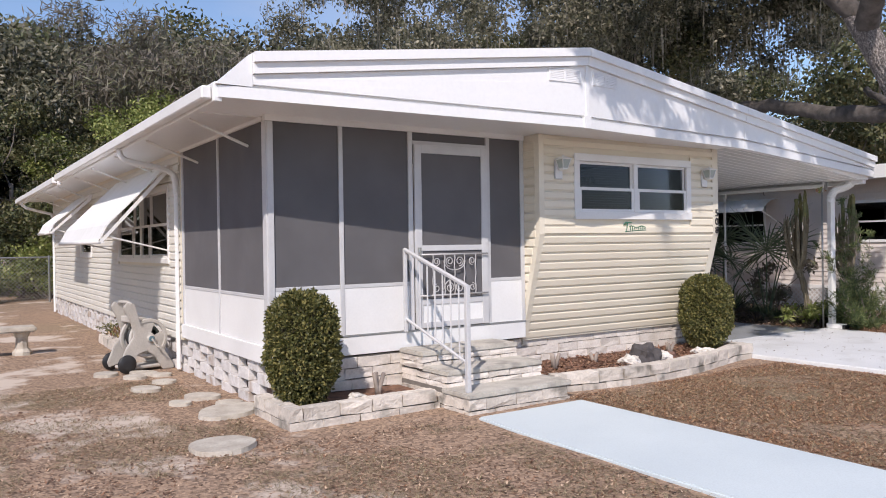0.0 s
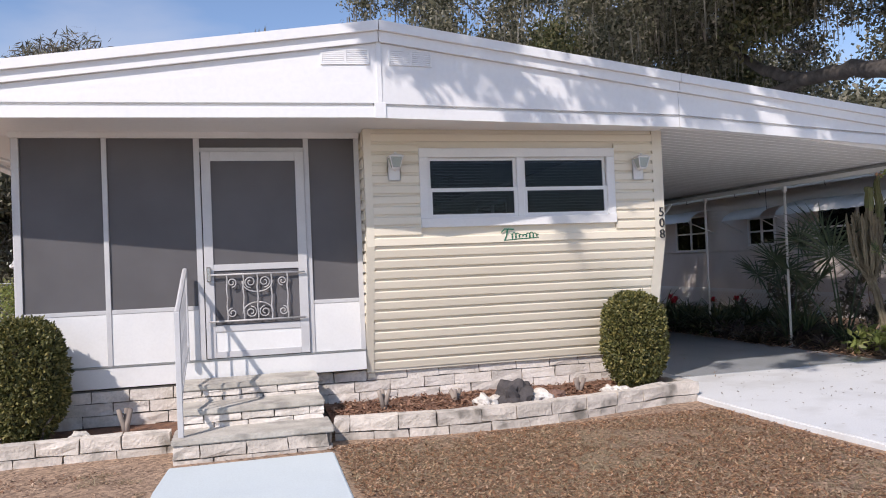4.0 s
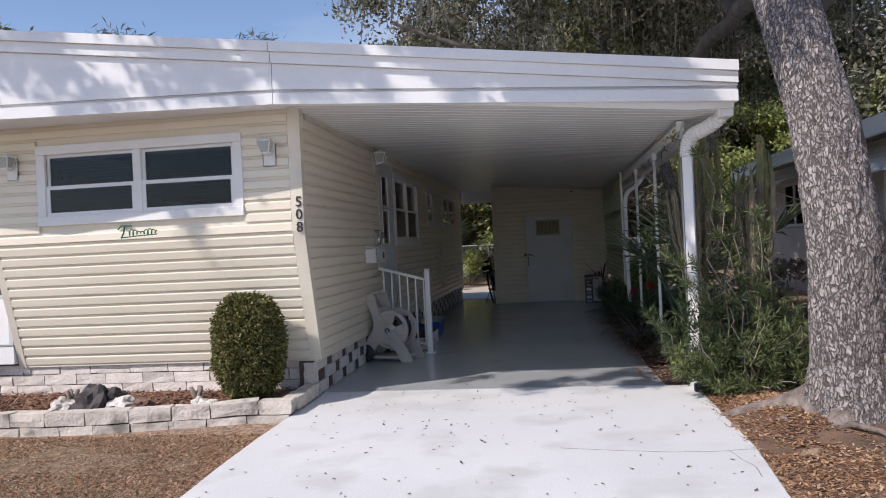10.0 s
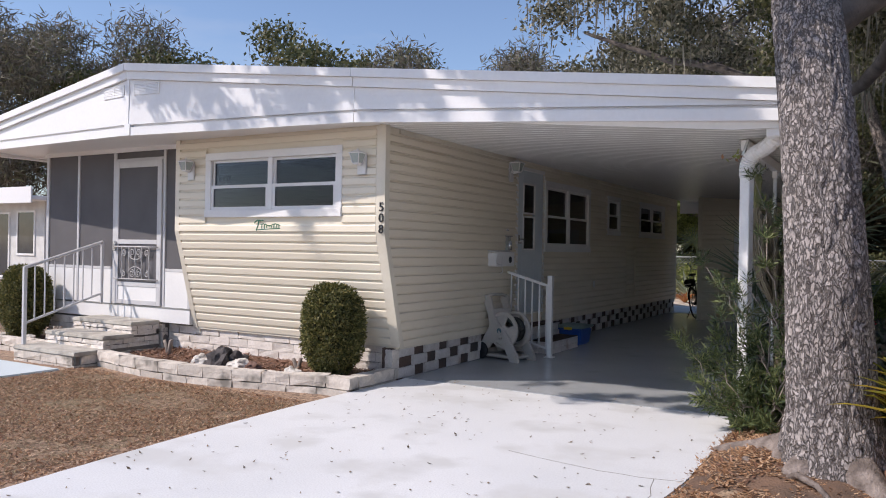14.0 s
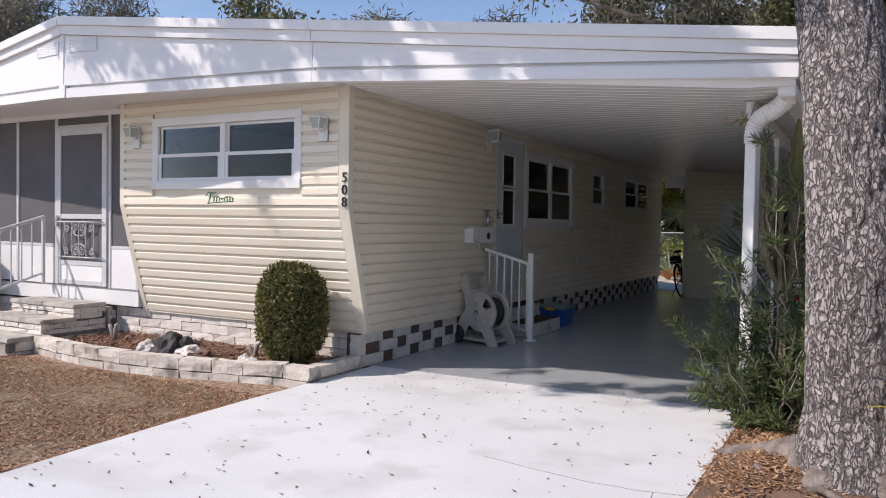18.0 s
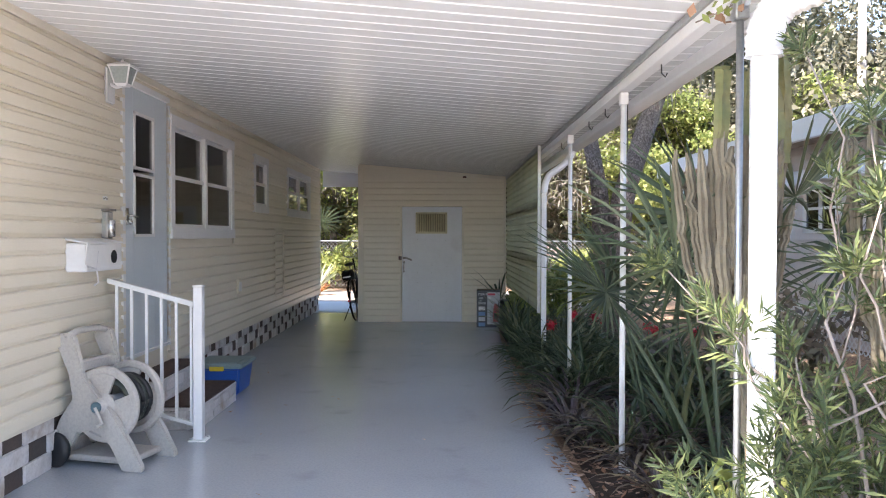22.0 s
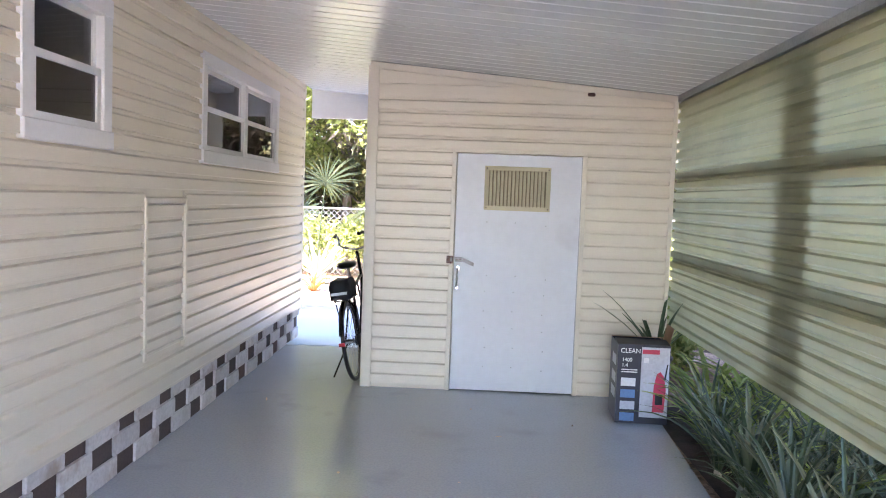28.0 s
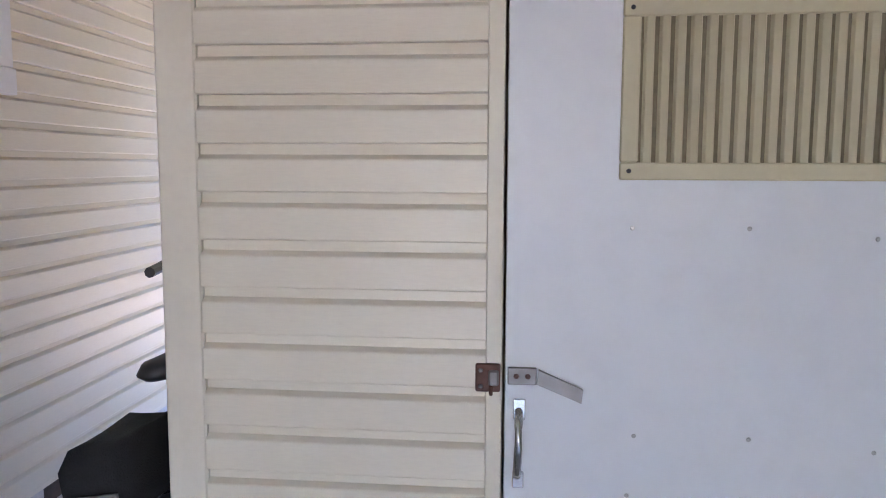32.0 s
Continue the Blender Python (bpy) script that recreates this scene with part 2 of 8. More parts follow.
M_RUST = surface("rusted_steel", (0.16, 0.08, 0.06), (0.10, 0.05, 0.04), rough=0.8, scale=20, bump=0.4)
def bark(name, pale, dark, size=9.0):
    """Furrowed plates: dark cracks between raised pale islands."""
    m = surface(name, pale, tuple(0.52 * v for v in pale), rough=0.95, scale=22, fine=70, bump=0.9)
    t = m.node_tree
    N, L = t.nodes.new, t.links.new
    p = t.nodes["Principled BSDF"]
    old = p.inputs["Base Color"].links[0].from_socket
    geo, mp = N("ShaderNodeNewGeometry"), N("ShaderNodeMapping")
    mp.inputs["Scale"].default_value = (1.0, 1.0, 0.42)
    L(geo.outputs["Position"], mp.inputs["Vector"])
    cracks = []
    for k, wide in ((3.0, 0.022),):
        n = N("ShaderNodeTexNoise")
        n.inputs["Scale"].default_value, n.inputs["Detail"].default_value, n.inputs["Distortion"].default_value = size * k, 3, 0.6
        L(mp.outputs[0], n.inputs["Vector"])
        off, ab, mr = N("ShaderNodeMath"), N("ShaderNodeMath"), N("ShaderNodeMapRange")
        off.operation, ab.operation = "SUBTRACT", "ABSOLUTE"
        off.inputs[1].default_value = 0.5
        mr.inputs["From Max"].default_value = wide
        L(n.outputs["Fac"], off.inputs[0])
        L(off.outputs[0], ab.inputs[0])
        L(ab.outputs[0], mr.inputs["Value"])
        cracks.append(mr.outputs[0])
    v, vr = N("ShaderNodeTexVoronoi"), N("ShaderNodeMapRange")
    v.feature = "DISTANCE_TO_EDGE"
    v.inputs["Scale"].default_value = size * 6.2
    warp, wmul, wadd = N("ShaderNodeTexNoise"), N("ShaderNodeVectorMath"), N("ShaderNodeVectorMath")
    warp.inputs["Scale"].default_value, warp.inputs["Detail"].default_value = size * 2.4, 7
    wmul.operation = "SCALE"
    wmul.inputs["Scale"].default_value = 0.10
    L(mp.outputs[0], warp.inputs["Vector"])
    L(warp.outputs["Color"], wmul.inputs[0])
    L(mp.outputs[0], wadd.inputs[0])
    L(wmul.outputs[0], wadd.inputs[1])
    L(wadd.outputs[0], v.inputs["Vector"])
    jag, jm, width = N("ShaderNodeTexNoise"), N("ShaderNodeMapRange"), N("ShaderNodeMath")
    jag.inputs["Scale"].default_value, jag.inputs["Detail"].default_value = size * 9, 4
    jm.inputs["From Min"].default_value, jm.inputs["From Max"].default_value = 0.35, 0.68
    jm.inputs["To Min"].default_value, jm.inputs["To Max"].default_value = 0.06, 0.25
    L(geo.outputs["Position"], jag.inputs["Vector"])
    L(jag.outputs["Fac"], jm.inputs["Value"])
    L(v.outputs["Distance"], width.inputs[0])
    L(jm.outputs[0], width.inputs[1])
    width.operation, width.use_clamp = "DIVIDE", True
    L(width.outputs[0], vr.inputs["Value"])
    vr.interpolation_type = "SMOOTHSTEP"
    faint, r = N("ShaderNodeMapRange"), N("ShaderNodeMath")
    faint.inputs["To Min"].default_value = 0.5
    L(cracks[0], faint.inputs["Value"])
    r.operation = "MULTIPLY"
    L(faint.outputs[0], r.inputs[0])
    L(vr.outputs[0], r.inputs[1])
    mx = N("ShaderNodeMixRGB")
    mx.inputs[1].default_value = (*dark, 1)
    L(r.outputs[0], mx.inputs[0])
    L(old, mx.inputs[2])
    L(mx.outputs[0], p.inputs["Base Color"])
    bp = N("ShaderNodeBump")
    bp.inputs["Strength"].default_value, bp.inputs["Distance"].default_value = 1.0, 0.02
    L(r.outputs[0], bp.inputs["Height"])
    L(p.inputs["Normal"].links[0].from_socket, bp.inputs["Normal"])
    L(bp.outputs[0], p.inputs["Normal"])
    return m


M_BARK = bark("oak_bark", (0.45, 0.405, 0.385), (0.14, 0.123, 0.117), 6.0)
M_ROOT = surface("root_bark", (0.30, 0.25, 0.22), (0.12, 0.095, 0.082), rough=0.95, scale=11, fine=60, bump=1.6)
# darker copy of the oak bark; the limbs' shade is in its colour
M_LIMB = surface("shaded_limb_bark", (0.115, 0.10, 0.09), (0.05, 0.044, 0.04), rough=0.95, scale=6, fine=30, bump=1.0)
M_FORKBARK = bark("fork_bark", (0.40, 0.335, 0.30), (0.11, 0.088, 0.078), 7.0)
M_BARKFAR = surface("oak_bark_far", (0.22, 0.19, 0.17), (0.11, 0.095, 0.085), rough=0.95, scale=5, fine=28, bump=1.0, stretch=(1.0, 1.0, 0.35))
M_BARK2 = surface("pale_bark", (0.40, 0.34, 0.29), (0.16, 0.13, 0.115), rough=0.95, scale=7, fine=25, bump=0.8, stretch=(1, 1, 0.4))
M_MULCH = surface("mulch", (0.23, 0.12, 0.075), (0.12, 0.065, 0.045), rough=1.0, scale=14, fine=70, bump=1.0)
M_STONE = surface("pale_stone", (0.55, 0.51, 0.44), (0.42, 0.37, 0.31), rough=0.9, scale=7, fine=50, bump=0.6)
M_WHITEROCK = surface("white_rock", (0.72, 0.69, 0.64), (0.52, 0.47, 0.41), rough=0.9, scale=9, fine=40, bump=0.9)
M_DARKROCK = surface("dark_rock", (0.09, 0.08, 0.08), (0.05, 0.045, 0.045), rough=0.9, scale=9, bump=0.9)
M_CARD = surface("cardboard", (0.42, 0.28, 0.17), rough=0.85, bump=0.1)
M_GREENSIGN = surface("green_enamel", (0.02, 0.16, 0.09), rough=0.4, bump=0)
M_RED = surface("red_flower", (0.65, 0.03, 0.05), rough=0.5, bump=0)
L_OAK = leafy("oak_leaf", (0.044, 0.050, 0.028), (0.125, 0.122, 0.072), (0.32, 0.295, 0.215))
L_BRIGHT = leafy("bright_leaf", (0.14, 0.19, 0.05), (0.29, 0.34, 0.10), (0.50, 0.50, 0.20), glow=0.4)
L_BROWN = leafy("dry_leaf", (0.085, 0.045, 0.030), (0.31, 0.165, 0.095), (0.64, 0.47, 0.33), glow=0.1)
L_MOSS = leafy("hanging_moss", (0.13, 0.125, 0.10), (0.20, 0.19, 0.155), (0.28, 0.26, 0.21), rough=0.9)
L_HEDGE = leafy("hedge_leaf", (0.050, 0.056, 0.018), (0.122, 0.128, 0.038), (0.33, 0.285, 0.10))
L_YEW = leafy("needle_leaf", (0.040, 0.065, 0.028), (0.095, 0.130, 0.048), (0.24, 0.27, 0.10), glow=0.25)
L_STRAP = leafy("strap_leaf", (0.036, 0.060, 0.030), (0.080, 0.118, 0.052), (0.20, 0.205, 0.105), rough=0.4)
L_PURPLE = leafy("purple_strap_leaf", (0.075, 0.050, 0.058), (0.125, 0.100, 0.085), (0.26, 0.20, 0.12), rough=0.4)
L_YELLOW = leafy("yellow_strap_leaf", (0.22, 0.24, 0.03), (0.42, 0.36, 0.05), (0.55, 0.36, 0.07), glow=0.35)
L_PALM = leafy("fan_palm_leaf", (0.045, 0.072, 0.04), (0.09, 0.125, 0.068), (0.15, 0.18, 0.105), glow=0.25)
L_GRASS = leafy("dry_grass", (0.15, 0.115, 0.065), (0.27, 0.215, 0.125), (0.40, 0.33, 0.21), rough=0.8, glow=0.15)
M_SOIL = surface("dark_bed_soil", (0.085, 0.06, 0.045), (0.05, 0.036, 0.028), rough=1.0, scale=10, fine=60, bump=1.0)
M_CORK = surface("corky_stem", (0.25, 0.215, 0.15), (0.15, 0.125, 0.085), rough=0.9, scale=6, fine=40, bump=0.5)
L_CACTUS = surface("cactus_skin", (0.13, 0.16, 0.065), (0.24, 0.21, 0.09), rough=0.7, scale=4, fine=30, bump=0.3)



# ---- building helpers ----
def box(bm, x0, x1, y0, y1, z0, z1):
    v = [bm.verts.new(p) for p in ((x0, y0, z0), (x1, y0, z0), (x1, y1, z0), (x0, y1, z0), (x0, y0, z1), (x1, y0, z1), (x1, y1, z1), (x0, y1, z1))]
    for f in ((3, 2, 1, 0), (4, 5, 6, 7), (0, 1, 5, 4), (1, 2, 6, 5), (2, 3, 7, 6), (3, 0, 4, 7)):
        bm.faces.new([v[i] for i in f])
    return v


def soften(bm, w=0.006, seg=1):
    bmesh.ops.bevel(bm, geom=bm.edges[:], offset=w, segments=seg, affect="EDGES", clamp_overlap=True)
    return bm


def tidy(bm):
    bmesh.ops.recalc_face_normals(bm, faces=bm.faces[:])
    return bm


def finish(bm, name, smooth=False):
    me = bpy.data.meshes.new(name)
    bm.to_mesh(me)
    bm.free()
    if smooth:
        for p in me.polygons:
            p.use_smooth = True
    return me


def part(name, bm, material, parent=None, label="", smooth=False, at=None):
    """One mesh object from a bmesh or a mesh, under a thing or a part."""
    me = bm if isinstance(bm, bpy.types.Mesh) else finish(bm, name, smooth)
    if not me.materials:
        me.materials.append(material)
    ob = new(name, me)
    if parent:
        ob.parent = parent
    if at is not None:
        ob.matrix_basis = at
    return tagged(ob, label=label)


def thing(name, label, category, group="", kind="", at=None):
    ob = new(name)
    ob.empty_display_size = 0.1
    if at is not None:
        ob.matrix_basis = at
    return tagged(ob, label, category, group, kind)


def boxes(*dims, bevel=0.0):
    bm = bmesh.new()
    for d in dims:
        box(bm, *d)
    if bevel:
        soften(bm, bevel)
    return bm


def prism(points, a0, a1, axis):
    """A closed outline swept from a0 to a1. axis x: outline in (y, z); y: in (x, z); z: in (x, y)."""
    bm = bmesh.new()
    put = {"x": lambda u, v, a: (a, u, v), "y": lambda u, v, a: (u, a, v), "z": lambda u, v, a: (u, v, a)}[axis]
    lo, hi = [bm.verts.new(put(u, v, a0)) for u, v in points], [bm.verts.new(put(u, v, a1)) for u, v in points]
    n = len(points)
    bm.faces.new(lo)
    bm.faces.new(hi[::-1])
    for i in range(n):
        bm.faces.new((lo[i], hi[i], hi[(i + 1) % n], lo[(i + 1) % n]))
    return tidy(bm)


def tube(bm, pts, r, n=8, r_end=None, cap=True):
    """A round bar through the points, its radius running from r to r_end."""
    pts = [Vector(p) for p in pts]
    rings, up = [], Vector((0.31, 0.17, 0.93))
    for i, p in enumerate(pts):
        d = (pts[min(i + 1, len(pts) - 1)] - pts[max(i - 1, 0)]).normalized()
        side = d.cross(up)
        side = side.normalized() if side.length > 0.05 else d.orthogonal().normalized()
        top = side.cross(d).normalized()
        k = i / max(1, len(pts) - 1)
        rr = r[i] if isinstance(r, (list, tuple)) else r + ((r_end if r_end is not None else r) - r) * k
        rings.append([bm.verts.new(p + rr * (math.cos(a) * side + math.sin(a) * top)) for a in (2 * math.pi * j / n for j in range(n))])
    for a, b in zip(rings, rings[1:]):
        for j in range(n):
            bm.faces.new((a[j], a[(j + 1) % n], b[(j + 1) % n], b[j]))
    if cap:
        bm.faces.new(rings[0][::-1])
        bm.faces.new(rings[-1])
    return bm


def lathe(bm, profile, n=24, centre=(0, 0, 0), axis="z"):
    """Radius and height pairs turned round an axis."""
    c = Vector(centre)
    turn = {"z": lambda x, y, z: (x, y, z), "x": lambda x, y, z: (z, x, y), "y": lambda x, y, z: (x, z, y)}[axis]
    rings = [[bm.verts.new(c + Vector(turn(r * math.cos(2 * math.pi * j / n), r * math.sin(2 * math.pi * j / n), h))) for j in range(n)] for r, h in profile]
    for a, b in zip(rings, rings[1:]):
        for j in range(n):
            bm.faces.new((a[j], a[(j + 1) % n], b[(j + 1) % n], b[j]))
    bm.faces.new(rings[0][::-1])
    bm.faces.new(rings[-1])
    return tidy(bm)


def cells(a0, a1, z0, z1, holes):
    """Rectangles that fill a0..a1 by z0..z1 round the holes (each a0, a1, z0, z1)."""
    zs = sorted({z0, z1, *[min(max(h[i], z0), z1) for h in holes for i in (2, 3)]})
    out = []
    for lo, hi in zip(zs, zs[1:]):
        mid, cur = (lo + hi) / 2, a0
        for h in sorted(h for h in holes if h[2] < mid < h[3]):
            if h[0] > cur + 1e-4:
                out.append((cur, h[0], lo, hi))
            cur = max(cur, h[1])
        if cur < a1 - 1e-4:
            out.append((cur, a1, lo, hi))
    return out


def wall(name, axis, face, back, a0, a1, z0, z1, holes, material):
    """A wall slab between face and back, with openings through it. axis: the one that it runs along."""
    bm = bmesh.new()
    f0, f1 = min(face, back), max(face, back)
    for c in cells(a0, a1, z0, z1, holes):
        if axis == "y":
            box(bm, f0, f1, c[0], c[1], c[2], c[3])
        else:
            box(bm, c[0], c[1], f0, f1, c[2], c[3])
    return tagged(part(name, bm, material), kind="structure")


LAP = 0.1016


def lap_mesh(name, axis, a0, a1, out, h=LAP):
    """One course of dutch-lap siding: a flat face, a cove above it, a lip below. out: +1 or -1, the way it faces."""
    prof = [(0.0, 0.0), (0.021, 0.0), (0.0225, 0.003), (0.021, 0.067), (0.019, 0.0705), (0.005, 0.079), (0.003, h), (0.0, h)]
    pts = [(d * out, min(z, h) if z < h else z) for d, z in prof]
    if axis == "y":
        return finish(prism(pts, a0, a1, "y"), name)
    return finish(prism(pts, a0, a1, "x"), name)


def side_laps(wall_ob, axis, face, out, a0, a1, z0, z1, holes, material):
    """Courses of siding, each piece an object, cut round the openings."""
    n = round((z1 - z0) / LAP)
    store = {}
    for i in range(n):
        z, top = z0 + i * LAP, z0 + (i + 1) * LAP
        cur, runs = a0, []
        for h in sorted(h for h in holes if h[2] < top - 0.03 and h[3] > z + 0.03):
            if h[0] > cur + 0.02:
                runs.append((cur, h[0]))
            cur = max(cur, h[1])
        if cur < a1 - 0.02:
            runs.append((cur, a1))
        for r in runs:
            key = (round(r[0], 3), round(r[1], 3))
            if key not in store:
                store[key] = lap_mesh("siding_course", axis, r[0], r[1], out)
            m = Matrix.Translation((face, 0, z)) if axis == "y" else Matrix.Translation((0, face, z))
            part("siding_course", store[key], material, wall_ob, at=m)


# ---- ground ----
GZ = -0.055


def ground_height(x, y):
    dx, dy = x - 13.1, y - 5.7
    mound = 0.14 * math.exp(-(dx * dx + dy * dy) / 0.5) * min(1.0, max(0.0, (x - 12.45) / 0.25))
    mound += 0.045 * min(1.0, max(0.0, (x - 12.2) / 0.3)) * min(1.0, max(0.0, (7.3 - y) / 0.5)) * min(1.0, max(0.0, (y - 1.0) / 1.5)) * min(1.0, max(0.0, (17.0 - x) / 1.5))
    rough = 0.018 * noise.noise((x * 0.6, y * 0.6, 0)) + 0.007 * noise.noise((x * 2.3, y * 2.3, 3))
    return GZ + mound + rough * (0.0 if 8.5 < x < 12.8 and y > 0 else 1.0)


def spread(lo, hi, near0, near1, fine, coarse):
    vals = list(np.arange(near0, near1 + 1e-6, fine))
    step, v = fine, near0
    while v > lo:
        step = min(step * 1.5, coarse)
        v -= step
        vals.insert(0, v)
    step, v = fine, vals[-1]
    while v < hi:
        step = min(step * 1.5, coarse)
        v += step
        vals.append(v)
    return vals


def lawn_material():
    m = surface("dry_lawn", (0.30, 0.212, 0.14), (0.20, 0.142, 0.094), rough=1.0, scale=2.4, fine=55, bump=0.9)
    t = m.node_tree
    N, L = t.nodes.new, t.links.new
    p = t.nodes["Principled BSDF"]
    old = p.inputs["Base Color"].links[0].from_socket
    geo = N("ShaderNodeNewGeometry")
    n1, n2, v1 = N("ShaderNodeTexNoise"), N("ShaderNodeTexNoise"), N("ShaderNodeTexVoronoi")
    n1.inputs["Scale"].default_value, n1.inputs["Detail"].default_value, n1.inputs["Roughness"].default_value = 0.75, 8, 0.62
    n2.inputs["Scale"].default_value, n2.inputs["Detail"].default_value = 0.33, 5
    v1.inputs["Scale"].default_value = 38
    for n in (n1, n2, v1):
        L(geo.outputs["Position"], n.inputs["Vector"])
    sep = N("ShaderNodeSeparateXYZ")
    L(geo.outputs["Position"], sep.inputs[0])
    west = N("ShaderNodeMapRange")
    west.inputs["From Min"].default_value, west.inputs["From Max"].default_value = 5.0, 1.0
    west.inputs["To Min"].default_value, west.inputs["To Max"].default_value = -0.05, 0.10
    L(sep.outputs[0], west.inputs["Value"])
    add = N("ShaderNodeMath")
    L(n1.outputs["Fac"], add.inputs[0])
    L(west.outputs[0], add.inputs[1])
    sand = N("ShaderNodeValToRGB")
    sand.color_ramp.elements[0].position, sand.color_ramp.elements[1].position = 0.60, 0.67
    L(add.outputs[0], sand.inputs["Fac"])
    mix = N("ShaderNodeMixRGB")
    mix.inputs[2].default_value = (0.56, 0.47, 0.39, 1)
    L(sand.outputs[0], mix.inputs[0])
    chips = N("ShaderNodeValToRGB")
    chips.color_ramp.elements[0].color, chips.color_ramp.elements[1].color = (0.075, 0.045, 0.033, 1), (0.54, 0.37, 0.25, 1)
    L(v1.outputs["Color"], chips.inputs["Fac"])
    lit = N("ShaderNodeMixRGB")
    lit.inputs[0].default_value = 0.8
    L(old, lit.inputs[1])
    L(chips.outputs[0], lit.inputs[2])
    grass = N("ShaderNodeValToRGB")
    grass.color_ramp.elements[0].position, grass.color_ramp.elements[1].position = 0.5, 0.7
    L(n2.outputs["Fac"], grass.inputs["Fac"])
    half = N("ShaderNodeMath")
    half.operation = "MULTIPLY"
    half.inputs[1].default_value = 0.35
    L(grass.outputs[0], half.inputs[0])
    gm = N("ShaderNodeMixRGB")
    gm.inputs[2].default_value = (0.215, 0.185, 0.10, 1)
    L(half.outputs[0], gm.inputs[0])
    L(lit.outputs[0], gm.inputs[1])
    L(gm.outputs[0], mix.inputs[1])
    L(mix.outputs[0], p.inputs["Base Color"])
    return m


def build_ground():
    xs, ys = spread(-900, 900, -8, 22, 0.3, 200), spread(-900, 900, -4, 24, 0.3, 200)
    verts = [(x, y, ground_height(x, y)) for y in ys for x in xs]
    w = len(xs)
    faces = [(j * w + i, j * w + i + 1, (j + 1) * w + i + 1, (j + 1) * w + i) for j in range(len(ys) - 1) for i in range(w - 1)]
    me = bpy.data.meshes.new("ground")
    me.from_pydata(verts, [], faces)
    for p in me.polygons:
        p.use_smooth = True
    return tagged(part("ground", me, lawn_material()), "dry brown lawn littered with leaves and bare sand", "ground", kind="structure")


build_ground()


def slab(name, outline, z0, z1, material, label, category):
    bm = prism(outline, z0, z1, "z")
    bmesh.ops.bevel(bm, geom=[e for e in bm.edges if abs(e.verts[0].co.z - e.verts[1].co.z) < 1e-4 and e.verts[0].co.z > z1 - 1e-3], offset=0.012, segments=2, affect="EDGES")
    return tagged(part(name, bm, material), label, category, kind="structure")


drive_left = [(8.90 if y > 5.4 else 8.90 + 0.20 * ((5.4 - y) / 2.8) ** 1.5, y) for y in (7.0, 6.2, 5.4, 4.6, 3.8, 3.0, 2.2, 1.4)]
slab("driveway", drive_left[::-1] + [(8.90, 7.20), (12.46, 7.20), (12.46, 5.0), (12.36, 3.6), (12.30, 1.0), (12.4, -6.0), (9.35, -6.0), (9.32, 0.0)], -0.20, 0.0, M_CONC, "sunlit pale painted concrete driveway with fallen leaves", "driveway")
slab("carport_floor", [(8.80, 7.205), (12.20, 7.205), (12.10, 9.5), (12.10, 15.0), (12.20, 17.0), (12.30, 17.25), (12.30, 18.8), (8.80, 18.8)], -0.20, 0.001, M_SLAB, "grey-blue painted concrete floor, worn glossy", "floor")
slab("back_patio", [(8.80, 18.803), (12.30, 18.803), (12.30, 19.6), (11.0, 21.2), (7.6, 21.3), (7.6, 19.35), (8.80, 19.35)], -0.20, 0.003, M_WALKWAY, "pale painted concrete patio behind the carport", "patio")
slab("walkway", [(3.98, 5.50), (5.22, 5.50), (5.18, 3.2), (5.15, 0.8), (5.1, -6), (3.86, -6), (3.88, 0.8), (3.93, 4.9)], -0.2, -0.03, M_WALKWAY, "pale blue painted concrete front walkway", "walkway")

# ---- the house ----
XL, XR, YP, YB = 2.62, 8.88, 6.99, 19.25
BAY_TOP, BAY_BOT, BEND, BAY_LOW = 6.695, 7.03, 1.60, 0.385
W1 = (6.28, 8.38, 1.77, 2.55)
HOLE1 = (6.37, 8.29, 1.86, 2.46)
SIDE_DOOR = (10.08, 11.00, 0.52, 2.60)
W2 = (10.98 + 0.06, 13.08, 1.42, 2.52)
W3 = (14.02, 14.80, 1.75, 2.49)
W4 = (16.10, 18.12, 1.75, 2.50)
ACCESS = (15.23, 15.84, 0.60, 1.495)
WALL_TOP = 2.74


def shrink(w, d):
    return (w[0] + d, w[1] - d, w[2] + d, w[3] - d)


side_holes = [SIDE_DOOR, shrink(W2, 0.07), shrink(W3, 0.07), shrink(W4, 0.07)]
w_side = wall("wall_east", "y", XR - 0.003, XR - 0.13, BAY_BOT, YB, 0.34, WALL_TOP, side_holes, M_SIDING)
tagged(w_side, "cream vinyl-sided long wall under the carport", "wall")
side_laps(w_side, "y", XR, 1, BAY_BOT + 0.02, YB - 0.03, 0.345, 0.345 + 23 * LAP, [SIDE_DOOR[:2] + (0.3, 2.66), W2, W3, W4, ACCESS], M_SIDING)
part("siding_edge", boxes((XR - 0.12, XR + 0.017, BAY_BOT, YB, 2.685, WALL_TOP), bevel=0.003), M_CREAMTRIM, w_side)
part("corner_post", boxes((XR - 0.10, XR + 0.02, YB - 0.03, YB + 0.05, 0.30, WALL_TOP), bevel=0.004), M_CREAMTRIM, w_side)
part("starter_strip", boxes((XR - 0.02, XR + 0.016, BAY_BOT + 0.03, YB, 0.325, 0.343)), M_CREAMTRIM, w_side)


def bay_y(z):
    return BAY_TOP if z >= BEND else BAY_TOP + (BAY_BOT - BAY_TOP) * (BEND - z) / (BEND - BAY_LOW)


